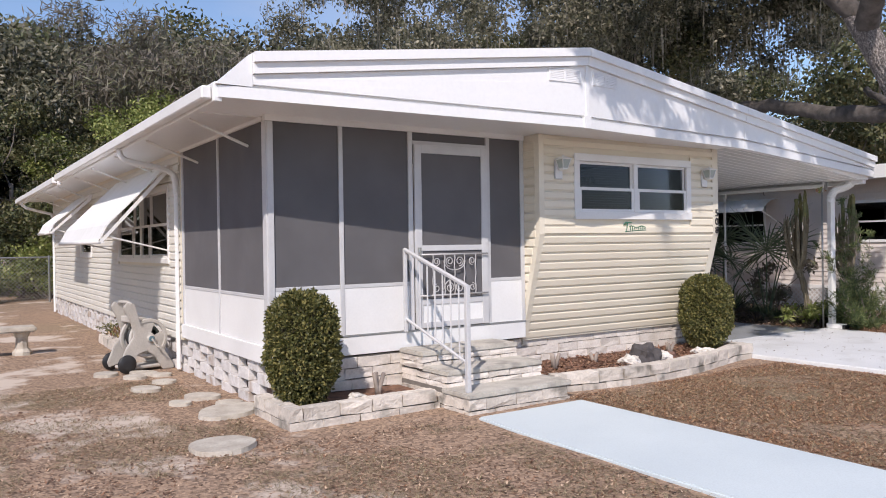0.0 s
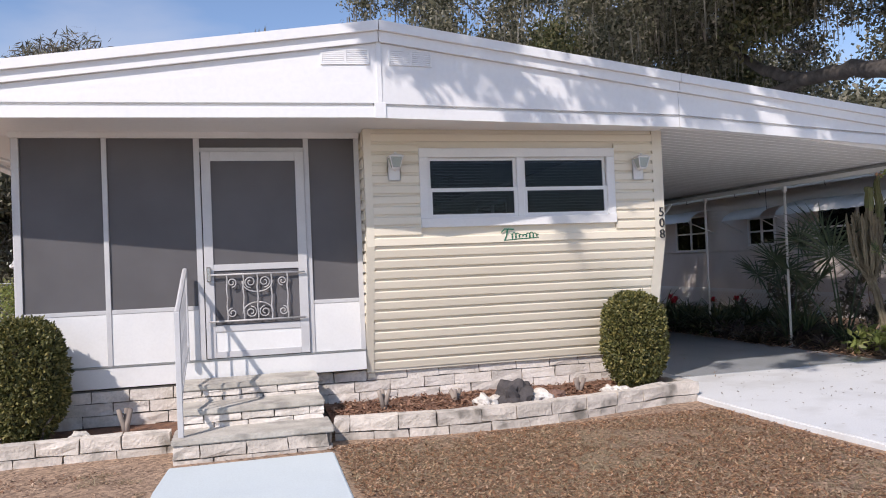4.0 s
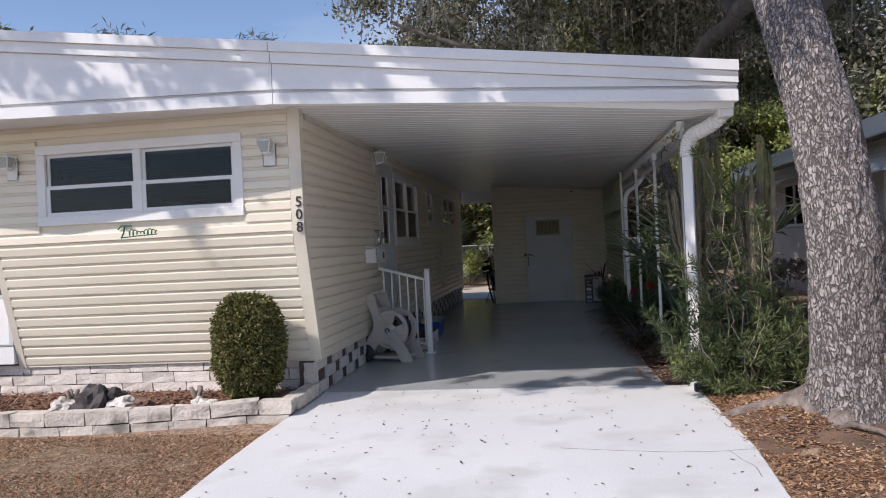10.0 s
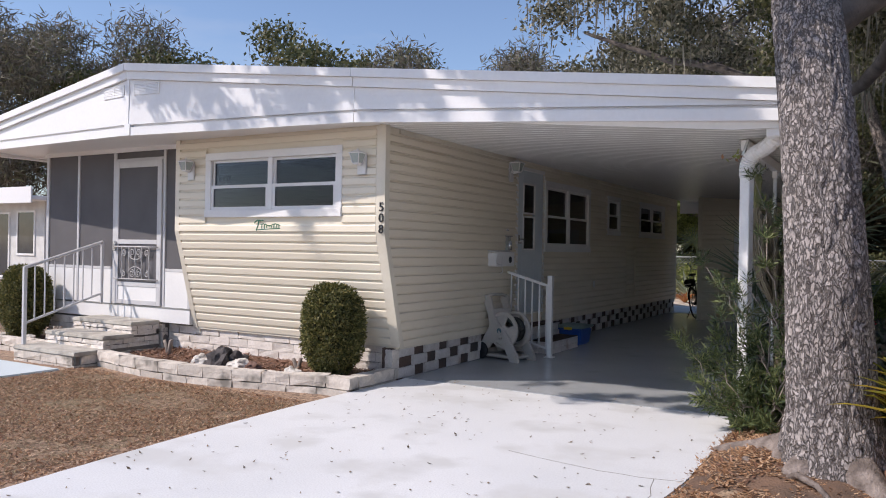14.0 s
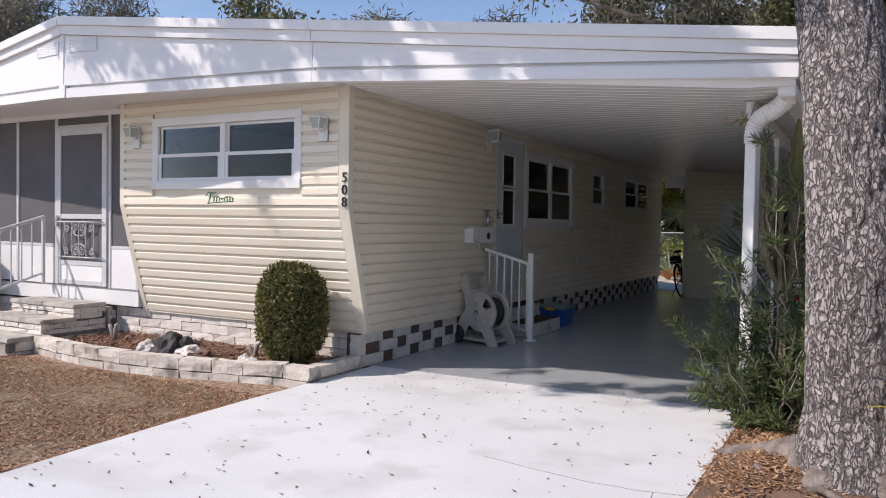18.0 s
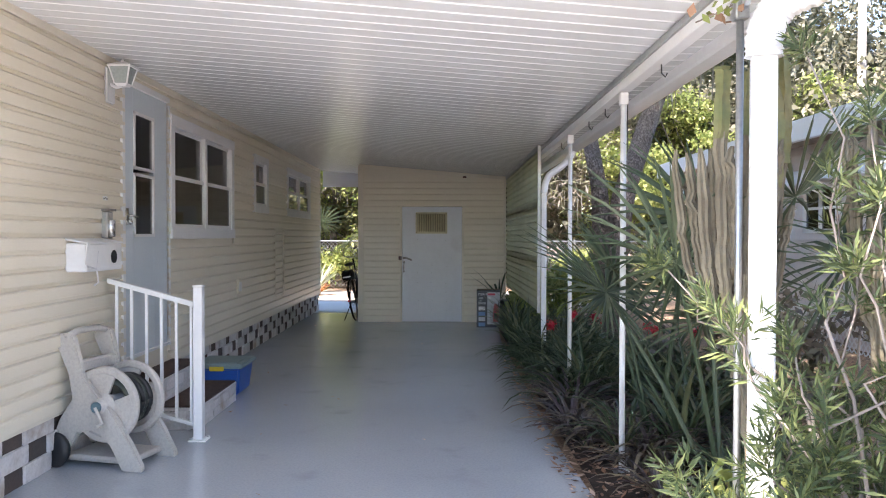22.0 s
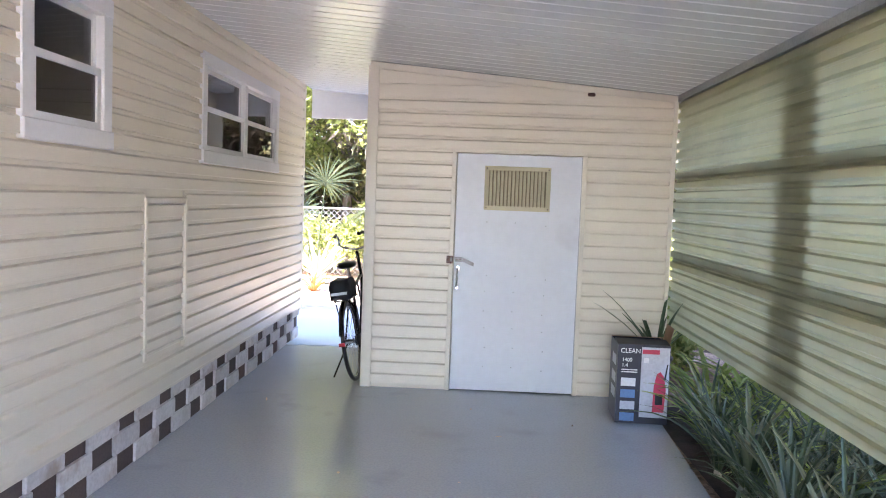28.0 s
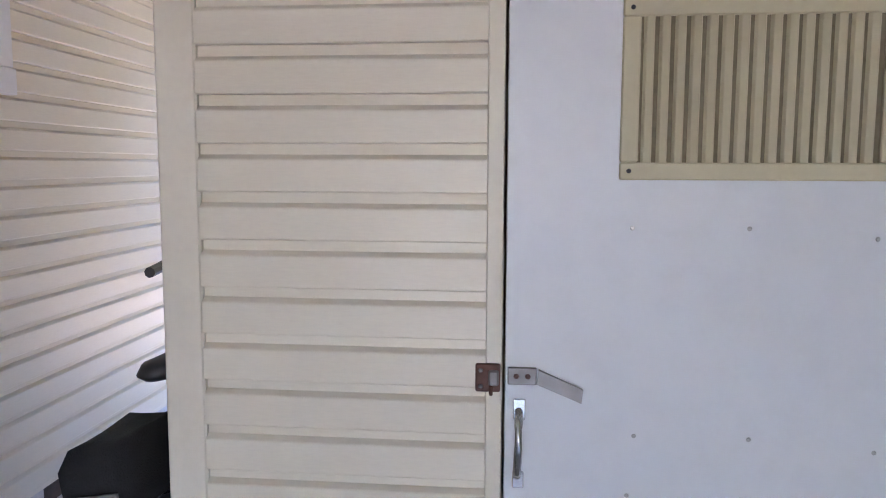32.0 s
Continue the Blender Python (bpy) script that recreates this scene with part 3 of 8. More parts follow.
XB0 = 5.74
bm = bmesh.new()
for c in cells(XB0 + 0.01, XR - 0.005, BEND, WALL_TOP, [HOLE1]):
    box(bm, c[0], c[1], BAY_TOP + 0.004, BAY_TOP + 0.12, c[2], c[3])
low = prism([(bay_y(BAY_LOW) + 0.004, BAY_LOW), (BAY_TOP + 0.004, BEND), (BAY_TOP + 0.12, BEND), (bay_y(BAY_LOW) + 0.12, BAY_LOW)], XB0 + 0.01, XR - 0.005, "x")
me_low = finish(low, "low")
bm.from_mesh(me_low)
bpy.data.meshes.remove(me_low)
w_bay = tagged(part("wall_south", bm, M_SIDING), "cream vinyl-sided front bay, leaning in below the window", "wall", kind="structure")
slant = math.atan2(BAY_BOT - BAY_TOP, BEND - BAY_LOW)
run = math.hypot(BAY_BOT - BAY_TOP, BEND - BAY_LOW)
bay_mesh = {}
for i in range(12):
    s = i * run / 12
    z = BAY_LOW + s * math.cos(slant)
    y = BAY_BOT - s * math.sin(slant)
    if "low" not in bay_mesh:
        bay_mesh["low"] = lap_mesh("siding_course", "x", XB0 + 0.075, XR - 0.05, -1, run / 12)
    part("siding_course", bay_mesh["low"], M_SIDING, w_bay, at=Matrix.Translation((0, y, z)) @ Matrix.Rotation(slant, 4, "X"))
side_laps(w_bay, "x", BAY_TOP, -1, XB0 + 0.075, XR - 0.05, BEND + 0.004, BEND + 0.004 + 11 * LAP, [W1], M_SIDING)
# corner boards follow the lean
for x0, x1 in ((XB0, XB0 + 0.075), (XR - 0.048, XR + 0.068)):
    part("corner_board", prism([(BAY_BOT - 0.02, BAY_LOW - 0.03), (BAY_TOP - 0.02, BEND), (BAY_TOP - 0.02, WALL_TOP), (BAY_TOP + 0.06, WALL_TOP), (BAY_TOP + 0.06, BEND), (BAY_BOT + 0.06, BAY_LOW - 0.03)], x0, x1, "x"), M_CREAMTRIM, w_bay)
# side cheeks of the bay
cheek = [(BAY_BOT + 0.06, BAY_LOW), (BAY_TOP + 0.06, BEND), (BAY_TOP + 0.06, WALL_TOP), (BAY_BOT + 0.06, WALL_TOP)]
for x0, x1, out in ((XB0 + 0.015, XB0 + 0.10, -1), (XR - 0.10, XR - 0.004, 1)):
    ck = tagged(part("bay_cheek", prism(cheek, x0, x1, "x"), M_SIDING), "cream-sided cheek of the leaning bay", "wall", kind="structure")
    face = x0 if out < 0 else x1 + 0.004
    for i in range(23):
        z = 0.345 + i * LAP
        y0 = bay_y(z + 0.05) + 0.055
        if y0 < BAY_BOT + 0.05:
            part("siding_course", lap_mesh("siding_course", "y", y0, BAY_BOT + (0.02 if out > 0 else -0.005), out), M_SIDING, ck, at=Matrix.Translation((face, 0, z)))

# rear, west and inner walls
tagged(wall("wall_north", "x", YB - 0.005, YB - 0.12, XL + 2.2, XR - 0.13, 0.30, WALL_TOP, [], M_SIDING), "cream rear wall", "wall")
YW0, YW1 = 9.92, 21.6
WW1 = (10.45, 13.70, 1.30, 2.35)
WW2 = (16.2, 17.5, 1.35, 2.30)
w_west = wall("wall_west", "y", XL + 0.003, XL + 0.13, YW0, YW1, 0.34, WALL_TOP, [shrink(WW1, 0.06), shrink(WW2, 0.06)], M_SIDING)
tagged(w_west, "white vinyl-sided west wall with awning windows", "wall")
M_WSIDE = surface("white_vinyl", (0.74, 0.72, 0.66), (0.68, 0.655, 0.59), rough=0.5, scale=0.9, fine=35, bump=0.05, per_piece=0.02)
side_laps(w_west, "y", XL, -1, YW0 + 0.04, YW1 - 0.04, 0.345, 0.345 + 23 * LAP, [WW1, WW2], M_WSIDE)
part("corner_post", boxes((XL - 0.02, XL + 0.1, YW1 - 0.04, YW1 + 0.05, 0.0, WALL_TOP), bevel=0.004), M_WHITE, w_west)
tagged(wall("wall_porch_back", "x", 9.92, 10.0, XL + 0.1, XB0, 0.30, WALL_TOP, [(3.2, 4.0, 0.5, 2.5)], M_DARKIN), kind="structure", label="rear wall of the screened porch, painted dark for indoor shade", category="wall")
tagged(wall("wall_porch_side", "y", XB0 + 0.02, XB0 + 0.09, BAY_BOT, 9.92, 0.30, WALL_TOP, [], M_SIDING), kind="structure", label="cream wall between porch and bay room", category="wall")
tagged(part("floor_house", boxes((XL + 0.05, XR - 0.13, YP + 0.04, YB - 0.1, 0.42, 0.52)), M_DARKIN), "indoor floor painted dark for indoor shade", "floor", kind="structure")
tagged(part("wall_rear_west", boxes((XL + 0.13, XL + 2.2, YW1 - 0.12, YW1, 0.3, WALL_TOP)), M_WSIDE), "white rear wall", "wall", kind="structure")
tagged(part("ceiling_house", boxes((XL + 0.14, XR - 0.14, YP + 0.12, YB - 0.13, 2.66, 2.70)), M_DARKIN), "indoor ceiling painted dark for indoor shade", "ceiling", kind="structure")

# ---- roof ----
AX, AY, V = 5.78, 5.94, 0.0885
RX0, RX1 = 1.95, 12.80


def edge_y(x):
    return AY + V * abs(x - AX)


def top_z(x):
    return 3.54 - (3.54 - 3.09) * (AX - x) / (AX - RX0) if x < AX else 3.54 - (3.54 - 2.815) * (x - AX) / (RX1 - AX)


def bottom_z(x):
    if x < AX:
        return 2.705 + 0.03 * (AX - x) / (AX - RX0)
    return 2.70 - 0.012 * (x - AX) / 3.1 if x < XR else 2.688 - 0.20 * (x - XR) / (RX1 - XR)


roof = thing("roof", "low white metal roof with a broad banded fascia", "roof", kind="structure")


def band(name, xs, lo, hi, out, depth, material=M_ROOF, label=""):
    """A strip of fascia along the roof's front edge. lo, hi: heights at x; out: how far it stands proud."""
    bm = bmesh.new()
    rows = []
    for x in xs:
        y = edge_y(x) - out
        rows.append([bm.verts.new(p) for p in ((x, y, lo(x)), (x, y, hi(x)), (x, y + depth, hi(x)), (x, y + depth, lo(x)))])
    for a, b in zip(rows, rows[1:]):
        for j in range(4):
            bm.faces.new((a[j], b[j], b[(j + 1) % 4], a[(j + 1) % 4]))
    bm.faces.new(rows[0])
    bm.faces.new(rows[-1][::-1])
    return part(name, tidy(bm), material, roof, label)


def steps_between(a, b, n):
    return [a + (b - a) * i / n for i in range(n + 1)]


for lo_x, hi_x in ((RX0, AX - 0.004), (AX + 0.004, XR - 0.003), (XR + 0.003, RX1)):
    xs = steps_between(lo_x, hi_x, 8)
    if lo_x == RX0:
        xs = steps_between(2.24, hi_x, 8)
        part("fascia_end", prism([(RX0 - 0.02, 2.84), (2.238, 2.84), (2.238, top_z(2.24))], edge_y(2.1) - 0.02, edge_y(2.1) + 0.10, "y"), M_ROOF, roof)
    band("cap_band", xs, lambda x: top_z(x) - 0.085, top_z, 0.078, 0.16)
    band("upper_band", xs, lambda x: max(top_z(x) - 0.178, bottom_z(x) + 0.11), lambda x: top_z(x) - 0.087, 0.042, 0.12)
    ribs = 3
    for k in range(ribs):
        lo = lambda x, k=k: bottom_z(x) + 0.128 + (max(0.012, top_z(x) - 0.180 - bottom_z(x) - 0.128)) * k / ribs
        hi = lambda x, k=k: bottom_z(x) + 0.127 + (max(0.012, top_z(x) - 0.180 - bottom_z(x) - 0.128)) * (k + 1) / ribs
        band("fascia_panel", xs, lo, hi, 0.004 * (ribs - k), 0.08)
    xs = steps_between(lo_x, hi_x, 8)
    band("recess_strip", xs, lambda x: bottom_z(x) + 0.09, lambda x: bottom_z(x) + 0.135, -0.032, 0.06)
    band("drip_band", xs, bottom_z, lambda x: bottom_z(x) + 0.098, 0.014, 0.10)
part("fascia_seam", boxes((AX - 0.05, AX + 0.05, AY - 0.020, AY + 0.05, 2.70, 2.835), (AX - 0.022, AX + 0.022, AY - 0.016, AY + 0.05, 2.836, 3.36), bevel=0.002), M_ROOF, roof)

# roof sheet: two slopes from the front edge to the back
bm = bmesh.new()
grid = []
for y_end in (0, 1):
    row = []
    for x in (RX0, 3.9, AX, XR, RX1 + 0.01):
        y = edge_y(x) + 0.05 if y_end == 0 else (22.2 if x < 4.5 else 19.55)
        row.append(bm.verts.new((x, y, top_z(min(x, RX1)) - 0.03 - (0.20 if x == RX0 else 0.0))))
    grid.append(row)
for i in range(4):
    bm.faces.new((grid[0][i], grid[0][i + 1], grid[1][i + 1], grid[1][i]))
geom = bmesh.ops.extrude_face_region(bm, geom=bm.faces[:])["geom"]
bmesh.ops.translate(bm, verts=[v for v in geom if isinstance(v, bmesh.types.BMVert)], vec=(0, 0, -0.05))
part("roof_sheet", tidy(bm), M_ROOF, roof)

# soffit over porch and bay
bm = bmesh.new()
front = steps_between(RX0 + 0.02, XR, 10)
lo = [bm.verts.new((x, edge_y(x) + 0.06, bottom_z(x) + 0.035)) for x in front]
hi = [bm.verts.new((x, YP + 0.10, 2.745)) for x in front]
for i in range(10):
    bm.faces.new((lo[i], lo[i + 1], hi[i + 1], hi[i]))
tagged(part("ceiling_soffit", tidy(bm), M_ROOF), "white soffit under the front eave", "soffit", kind="structure")
# west eave: soffit, edge and gutter
tagged(part("ceiling_eave", boxes((RX0 - 0.01, XL + 0.02, YP + 0.10, 22.0, 2.735, 2.755)), M_ROOF), "white soffit under the west eave", "soffit", kind="structure")
part("eave_edge", boxes((RX0 - 0.03, RX0 + 0.04, 6.28, 15.2, 2.70, 2.86), (RX0 - 0.06, RX0 + 0.02, 15.2, 22.2, 2.66, 2.82), bevel=0.006), M_ROOF, roof)
part("gutter", boxes((RX0 - 0.12, RX0 - 0.034, 6.32, 15.1, 2.72, 2.83), (RX0 - 0.14, RX0 - 0.064, 15.25, 22.2, 2.69, 2.80), bevel=0.012), M_WHITE, roof)
for y in (7.4, 9.1, 10.9, 12.6, 14.2, 16.4, 18.2, 20.0):
    bm = tube(bmesh.new(), [(RX0 + 0.08, y, 2.72), (XL - 0.01, y + 0.02, 2.50)], 0.014, 6)
    part("eave_strut", bm, M_WHITE, roof)

# carport ceiling: pressed pans running across, with a rib every 0.15 m
CX0, CX1, CZ0, CZ1 = XR + 0.018, 12.42, 2.735, 2.445


def ceiling_z(x):
    return CZ0 + (CZ1 - CZ0) * (x - CX0) / (CX1 - CX0) if x < CX1 else CZ1


bm = bmesh.new()
prev = [bm.verts.new((x, edge_y(x) + 0.068, ceiling_z(x) + 0.10)) for x in (CX0, CX1, 12.78)]
y = 6.22
n = 0
while y < 19.7:
    for dy, dz in ((0.0, 0.0), (0.128, 0.0), (0.134, 0.007), (0.146, 0.007)):
        row = []
        for x in (CX0, CX1, 12.78):
            yy = y + dy
            if yy < edge_y(x) + 0.07:
                yy = edge_y(x) + 0.07
            row.append(bm.verts.new((x, yy, ceiling_z(x) + dz)))
        if prev:
            for i in range(2):
                bm.faces.new((prev[i], prev[i + 1], row[i + 1], row[i]))
        prev = row
    y += 0.152
tagged(part("ceiling_carport", tidy(bm), M_CEIL), "white ribbed metal carport ceiling, slightly glossy", "ceiling", kind="structure")
part("carport_gutter", boxes((12.66, 12.785, 6.66, 19.6, 2.38, 2.46), bevel=0.012), M_ROOF, roof)
part("rear_fascia", boxes((CX0, 12.80, 19.60, 19.66, 2.42, 2.80)), M_ROOF, roof)

# carport beam, posts, hooks
beam = thing("carport_beam", "white painted aluminium beam along the carport's open side", "beam", kind="structure")
part("beam_rail", boxes((12.385, 12.455, 7.17, 17.18, 2.345, 2.438), bevel=0.004), M_WHITE, beam)
part("beam_lip", boxes((12.37, 12.384, 7.17, 17.18, 2.40, 2.436)), M_GALV, beam)
part("beam_strap", prism([(12.40, 2.30), (12.42, 2.30), (12.46, 2.437), (12.44, 2.437)], 7.12, 7.165, "y"), M_GALV, beam, "grey metal end strap")


def post(y, r=0.019, name="carport_pole", paint=M_WHITE):
    ob = thing(name, "slim white painted steel pole holding up the carport", "pole", group="carport poles")
    part("shaft", tube(bmesh.new(), [(12.42, y, -0.06), (12.42, y, 2.345)], r, 10), paint, ob, smooth=True)
    part("foot_plate", boxes((12.37, 12.47, y - 0.05, y + 0.05, -0.05, -0.035)), M_GALV, ob)
    part("bracket", boxes((12.395, 12.445, y - 0.03, y + 0.03, 2.27, 2.347), bevel=0.004), paint, ob)


post(9.10)
post(11.12)
post(7.21, 0.014, paint=M_GALV)

# fibreglass side wall of the carport
fw = thing("fibreglass_wall", "translucent yellow-green corrugated fibreglass side wall", "wall", kind="structure")
bm = bmesh.new()
Z0, Z1 = 0.62, 2.45
prof = []
z = Z0
while z < Z1:
    for dz, d in ((0.0, 0.0), (0.040, 0.0), (0.050, 0.020), (0.066, 0.020)):
        prof.append((12.345 + d, z + dz))
    z += 0.0785
a = [bm.verts.new((x, 12.80, zz)) for x, zz in prof]
b = [bm.verts.new((x, 17.20, zz)) for x, zz in prof]
for i in range(len(prof) - 1):
    bm.faces.new((a[i], b[i], b[i + 1], a[i + 1]))
part("corrugated_sheet", tidy(bm), M_FIBRE, fw)
for z in (1.17, 1.80):
    for y0, y1 in ((12.82, 14.695), (15.105, 17.18)):
        part("rail", boxes((12.367, 12.404, y0, y1, z - 0.042, z + 0.042), bevel=0.003), M_BARKFAR, fw, "weathered rail behind the sheet")
part("board", boxes((12.3665, 12.404, 14.70, 15.10, 0.62, 2.44)), M_BARKFAR, fw, "weathered board fixed behind the sheet")
part("lap_strip", boxes((12.405, 12.43, 16.86, 16.905, 0.62, 2.40)), M_BARKFAR, fw, "dark strip behind the sheets' overlap")
part("end_channel", boxes((12.335, 12.37, 12.775, 12.80, 0.6, 2.40)), M_GALV, fw)
part("top_track", boxes((12.335, 12.37, 12.78, 17.2, 2.40, 2.452)), M_GALV, fw)

# ---- shed at the carport's end ----
SX0, SX1, SY = 9.87, 12.34, 17.20
SD = (10.60, 11.61, 0.0, 1.945)


def shed_top(x):
    return ceiling_z(x) - 0.004


bm = bmesh.new()
for c in cells(SX0 + 0.01, SX1, 0.0, 2.42, [SD]):
    box(bm, c[0], c[1], SY + 0.003, SY + 0.10, c[2], c[3])
bm2 = prism([(SX0 + 0.01, 2.42), (SX1, 2.42), (SX1, shed_top(SX1)), (SX0 + 0.01, shed_top(SX0))], SY + 0.003, SY + 0.10, "y")
tmp = finish(bm2, "tmp")
bm.from_mesh(tmp)
bpy.data.meshes.remove(tmp)
shed_wall = tagged(part("wall_shed", bm, M_SIDING), "cream vinyl-sided front wall of the storage room", "wall", kind="structure")
side_laps(shed_wall, "x", SY, -1, SX0 + 0.085, SX1 - 0.035, 0.038, 0.038 + 23 * LAP, [(SD[0] - 0.035, SD[1] + 0.035, -0.1, SD[3] + 0.035)], M_SIDING)
part("siding_course", boxes((SD[0] - 0.034, SD[1] + 0.034, SY - 0.021, SY + 0.002, SD[3] + 0.037, 0.038 + 19 * LAP + 0.069), bevel=0.002), M_SIDING, shed_wall)
zt = 0.038 + 23 * LAP
part("siding_course", prism([(SX0 + 0.085, zt), (SX1 - 0.60, zt), (SX1 - 1.2, zt + 0.10), (SX0 + 0.085, zt + LAP)], SY - 0.013, SY + 0.003, "y"), M_SIDING, shed_wall)
part("siding_course", prism([(SX0 + 0.085, zt + LAP + 0.002), (SX1 - 1.3, zt + LAP + 0.002), (SX0 + 0.085, zt + 2 * LAP)], SY - 0.013, SY + 0.003, "y"), M_SIDING, shed_wall)
bm = prism([(SX0 + 0.02, shed_top(SX0) - 0.055), (SX1, shed_top(SX1) - 0.055), (SX1, shed_top(SX1) - 0.002), (SX0 + 0.02, shed_top(SX0) - 0.002)], SY - 0.018, SY + 0.01, "y")
part("top_trim", bm, M_CREAMTRIM, shed_wall)
part("corner_board", boxes((SX0 - 0.004, SX0 + 0.085, SY - 0.020, SY + 0.08, 0.0, 2.62), bevel=0.005), M_CREAMTRIM, shed_wall)
part("corner_board", boxes((SX1 - 0.035, SX1 + 0.002, SY - 0.018, SY + 0.01, 0.0, 2.42), bevel=0.003), M_CREAMTRIM, shed_wall)
part("mud_wasp_nest", boxes((11.62, 11.68, SY - 0.035, SY - 0.019, 2.42, 2.45), bevel=0.01), M_RUST, shed_wall, "small brown wasp nest")
tagged(part("wall_shed_west", boxes((SX0, SX0 + 0.10, SY + 0.10, 19.5, 0.0, 2.64)), M_SIDING), "cream side wall of the storage room", "wall", kind="structure")
tagged(part("wall_shed_back", boxes((SX0, SX1, 19.5, 19.58, 0.0, 2.44)), M_SIDING), "cream rear wall of the storage room", "wall", kind="structure")
tagged(part("wall_shed_east", boxes((SX1 - 0.08, SX1, SY + 0.10, 19.5, 0.0, 2.44)), M_SIDING), "cream side wall of the storage room", "wall", kind="structure")



# ---- planting ----
rng = np.random.default_rng(7)


def fast_mesh(name, verts, faces_n, corners):
    """verts (n, 3); every face has the given number of corners, in order."""
    me = bpy.data.meshes.new(name)
    nf = len(verts) // corners
    me.vertices.add(len(verts))
    me.vertices.foreach_set("co", np.ascontiguousarray(verts, dtype=np.float32).ravel())
    me.loops.add(len(verts))
    me.loops.foreach_set("vertex_index", np.arange(len(verts), dtype=np.int32))
    me.polygons.add(nf)
    me.polygons.foreach_set("loop_start", np.arange(0, len(verts), corners, dtype=np.int32))
    me.update(calc_edges=True)
    return me


def unit(v):
    return v / (np.linalg.norm(v, axis=-1, keepdims=True) + 1e-9)


def leaf_mesh(name, pts, length, width, material, way=None, jitter=1.0, lift=0.0):
    """A small bent-free leaf at each point; way: the direction each one grows in."""
    n = len(pts)
    d = rng.normal(size=(n, 3)) * jitter + (way if way is not None else 0.0)
    d[:, 2] += lift
    d = unit(d)
    s = unit(np.cross(d, rng.normal(size=(n, 3))))
    k = rng.uniform(0.65, 1.25, (n, 1))
    a, b = d * length * k, s * width * k
    v = np.stack([pts, pts + 0.45 * a + b / 2, pts + a, pts + 0.45 * a - b / 2], 1).reshape(-1, 3)
    me = fast_mesh(name, v, n, 4)
    me.materials.append(material)
    return me


def clump_points(centres, radii, n, shell=0.55, flat=0.7):
    """Points in soft uneven balls round the centres, thicker towards their outside."""
    centres, radii = np.asarray(centres, float), np.asarray(radii, float)
    pick = rng.choice(len(centres), n, p=radii**2 / (radii**2).sum())
    d = unit(rng.normal(size=(n, 3)))
    r = (shell + (1 - shell) * rng.random((n, 1)) ** 0.7) * rng.uniform(0.55, 1.08, (n, 1))
    p = centres[pick] + d * r * radii[pick][:, None] * np.array([1, 1, flat])
    return p


def limb(bm, a, b, r0, r1, bend=0.15, n=7, sides=8):
    a, b = Vector(a), Vector(b)
    side = Vector(rng.normal(size=3))
    side = (side - side.project(b - a)).normalized() * (b - a).length * bend
    pts = [a.lerp(b, t) + side * math.sin(math.pi * t) * 0.8 + Vector(rng.normal(size=3)) * 0.03 * (b - a).length * (0 < t < 1) for t in (i / n for i in range(n + 1))]
    tube(bm, pts, r0, sides, r1)
    return pts


def tree(name, label, base, height, spread_r, leaf, bark, n_clumps, n_leaves, leaf_len, trunk_r=0.22, moss=0, low=0.35, group="", slim=0.5):
    ob = thing(name, label, "tree", group, at=Matrix.Translation(base))
    bm = bmesh.new()
    top = (rng.normal() * 0.4, rng.normal() * 0.4, height * 0.55)
    trunk = limb(bm, (0, 0, -0.1), top, trunk_r, trunk_r * 0.5, 0.06)
    cs, rs = [], []
    for i in range(n_clumps):
        ang, rad = i * 2.4 + rng.random(), spread_r * math.sqrt((i + 0.5) / n_clumps)
        h = height * (low + (0.93 - low) * rng.random() ** 0.7) * (1 - 0.22 * (rad / spread_r) ** 2)
        cs.append((rad * math.cos(ang), rad * math.sin(ang), h))
        rs.append(spread_r * rng.uniform(0.22, 0.42))
    for c in cs[::2]:
        limb(bm, trunk[rng.integers(3, 7)], c, trunk_r * 0.22, 0.015, 0.14, 6, 5)
    part("trunk", bm, bark, ob, smooth=True)
    pts = clump_points(cs, rs, n_leaves, 0.35, 0.75)
    part("crown", leaf_mesh("crown", pts, leaf_len, leaf_len * slim, leaf), leaf, ob)
    if moss:
        tagged(part("moss", moss_mesh(clump_points(cs, rs, moss, 0.5, 0.6)), L_MOSS, ob), kind="stuff")
    return ob


def moss_mesh(pts, long=0.7):
    n = len(pts)
    ln, w = rng.uniform(0.15, 1.0, (n, 1)) ** 1.5 * long, rng.uniform(0.008, 0.022, (n, 1))
    a = rng.uniform(0, math.pi, n)
    s = np.stack([np.cos(a), np.sin(a), 0 * a], 1) * w
    down = np.concatenate([rng.normal(size=(n, 2)) * 0.05, -np.ones((n, 1))], 1) * ln
    v = np.stack([pts - s, pts + s, pts + down * 0.6 + s * 0.8, pts + down], 1).reshape(-1, 3)
    me = fast_mesh("moss", v, n, 4)
    me.materials.append(L_MOSS)
    return me


# woods behind the houses
L_OLIVE = leafy("olive_leaf", (0.05, 0.066, 0.028), (0.11, 0.12, 0.048), (0.19, 0.17, 0.08))
L_BARE = leafy("bare_twig", (0.11, 0.095, 0.075), (0.18, 0.155, 0.12), (0.16, 0.17, 0.085), glow=0.2)
woods = [
    ("oak_tree", "dark green oak behind the fence", L_OAK, M_BARKFAR, 46, 40000, 0.23, 1400),
    ("thicket_tree", "grey-brown half-bare tree with moss", L_BARE, M_BARKFAR, 44, 44000, 0.34, 3500),
    ("garden_tree", "sunlit yellow-green leafy tree", L_BRIGHT, M_BARKFAR, 36, 26000, 0.22, 0),
    ("scrub_tree", "olive-green scrub tree behind the fence", L_OLIVE, M_BARKFAR, 34, 26000, 0.22, 800),
]
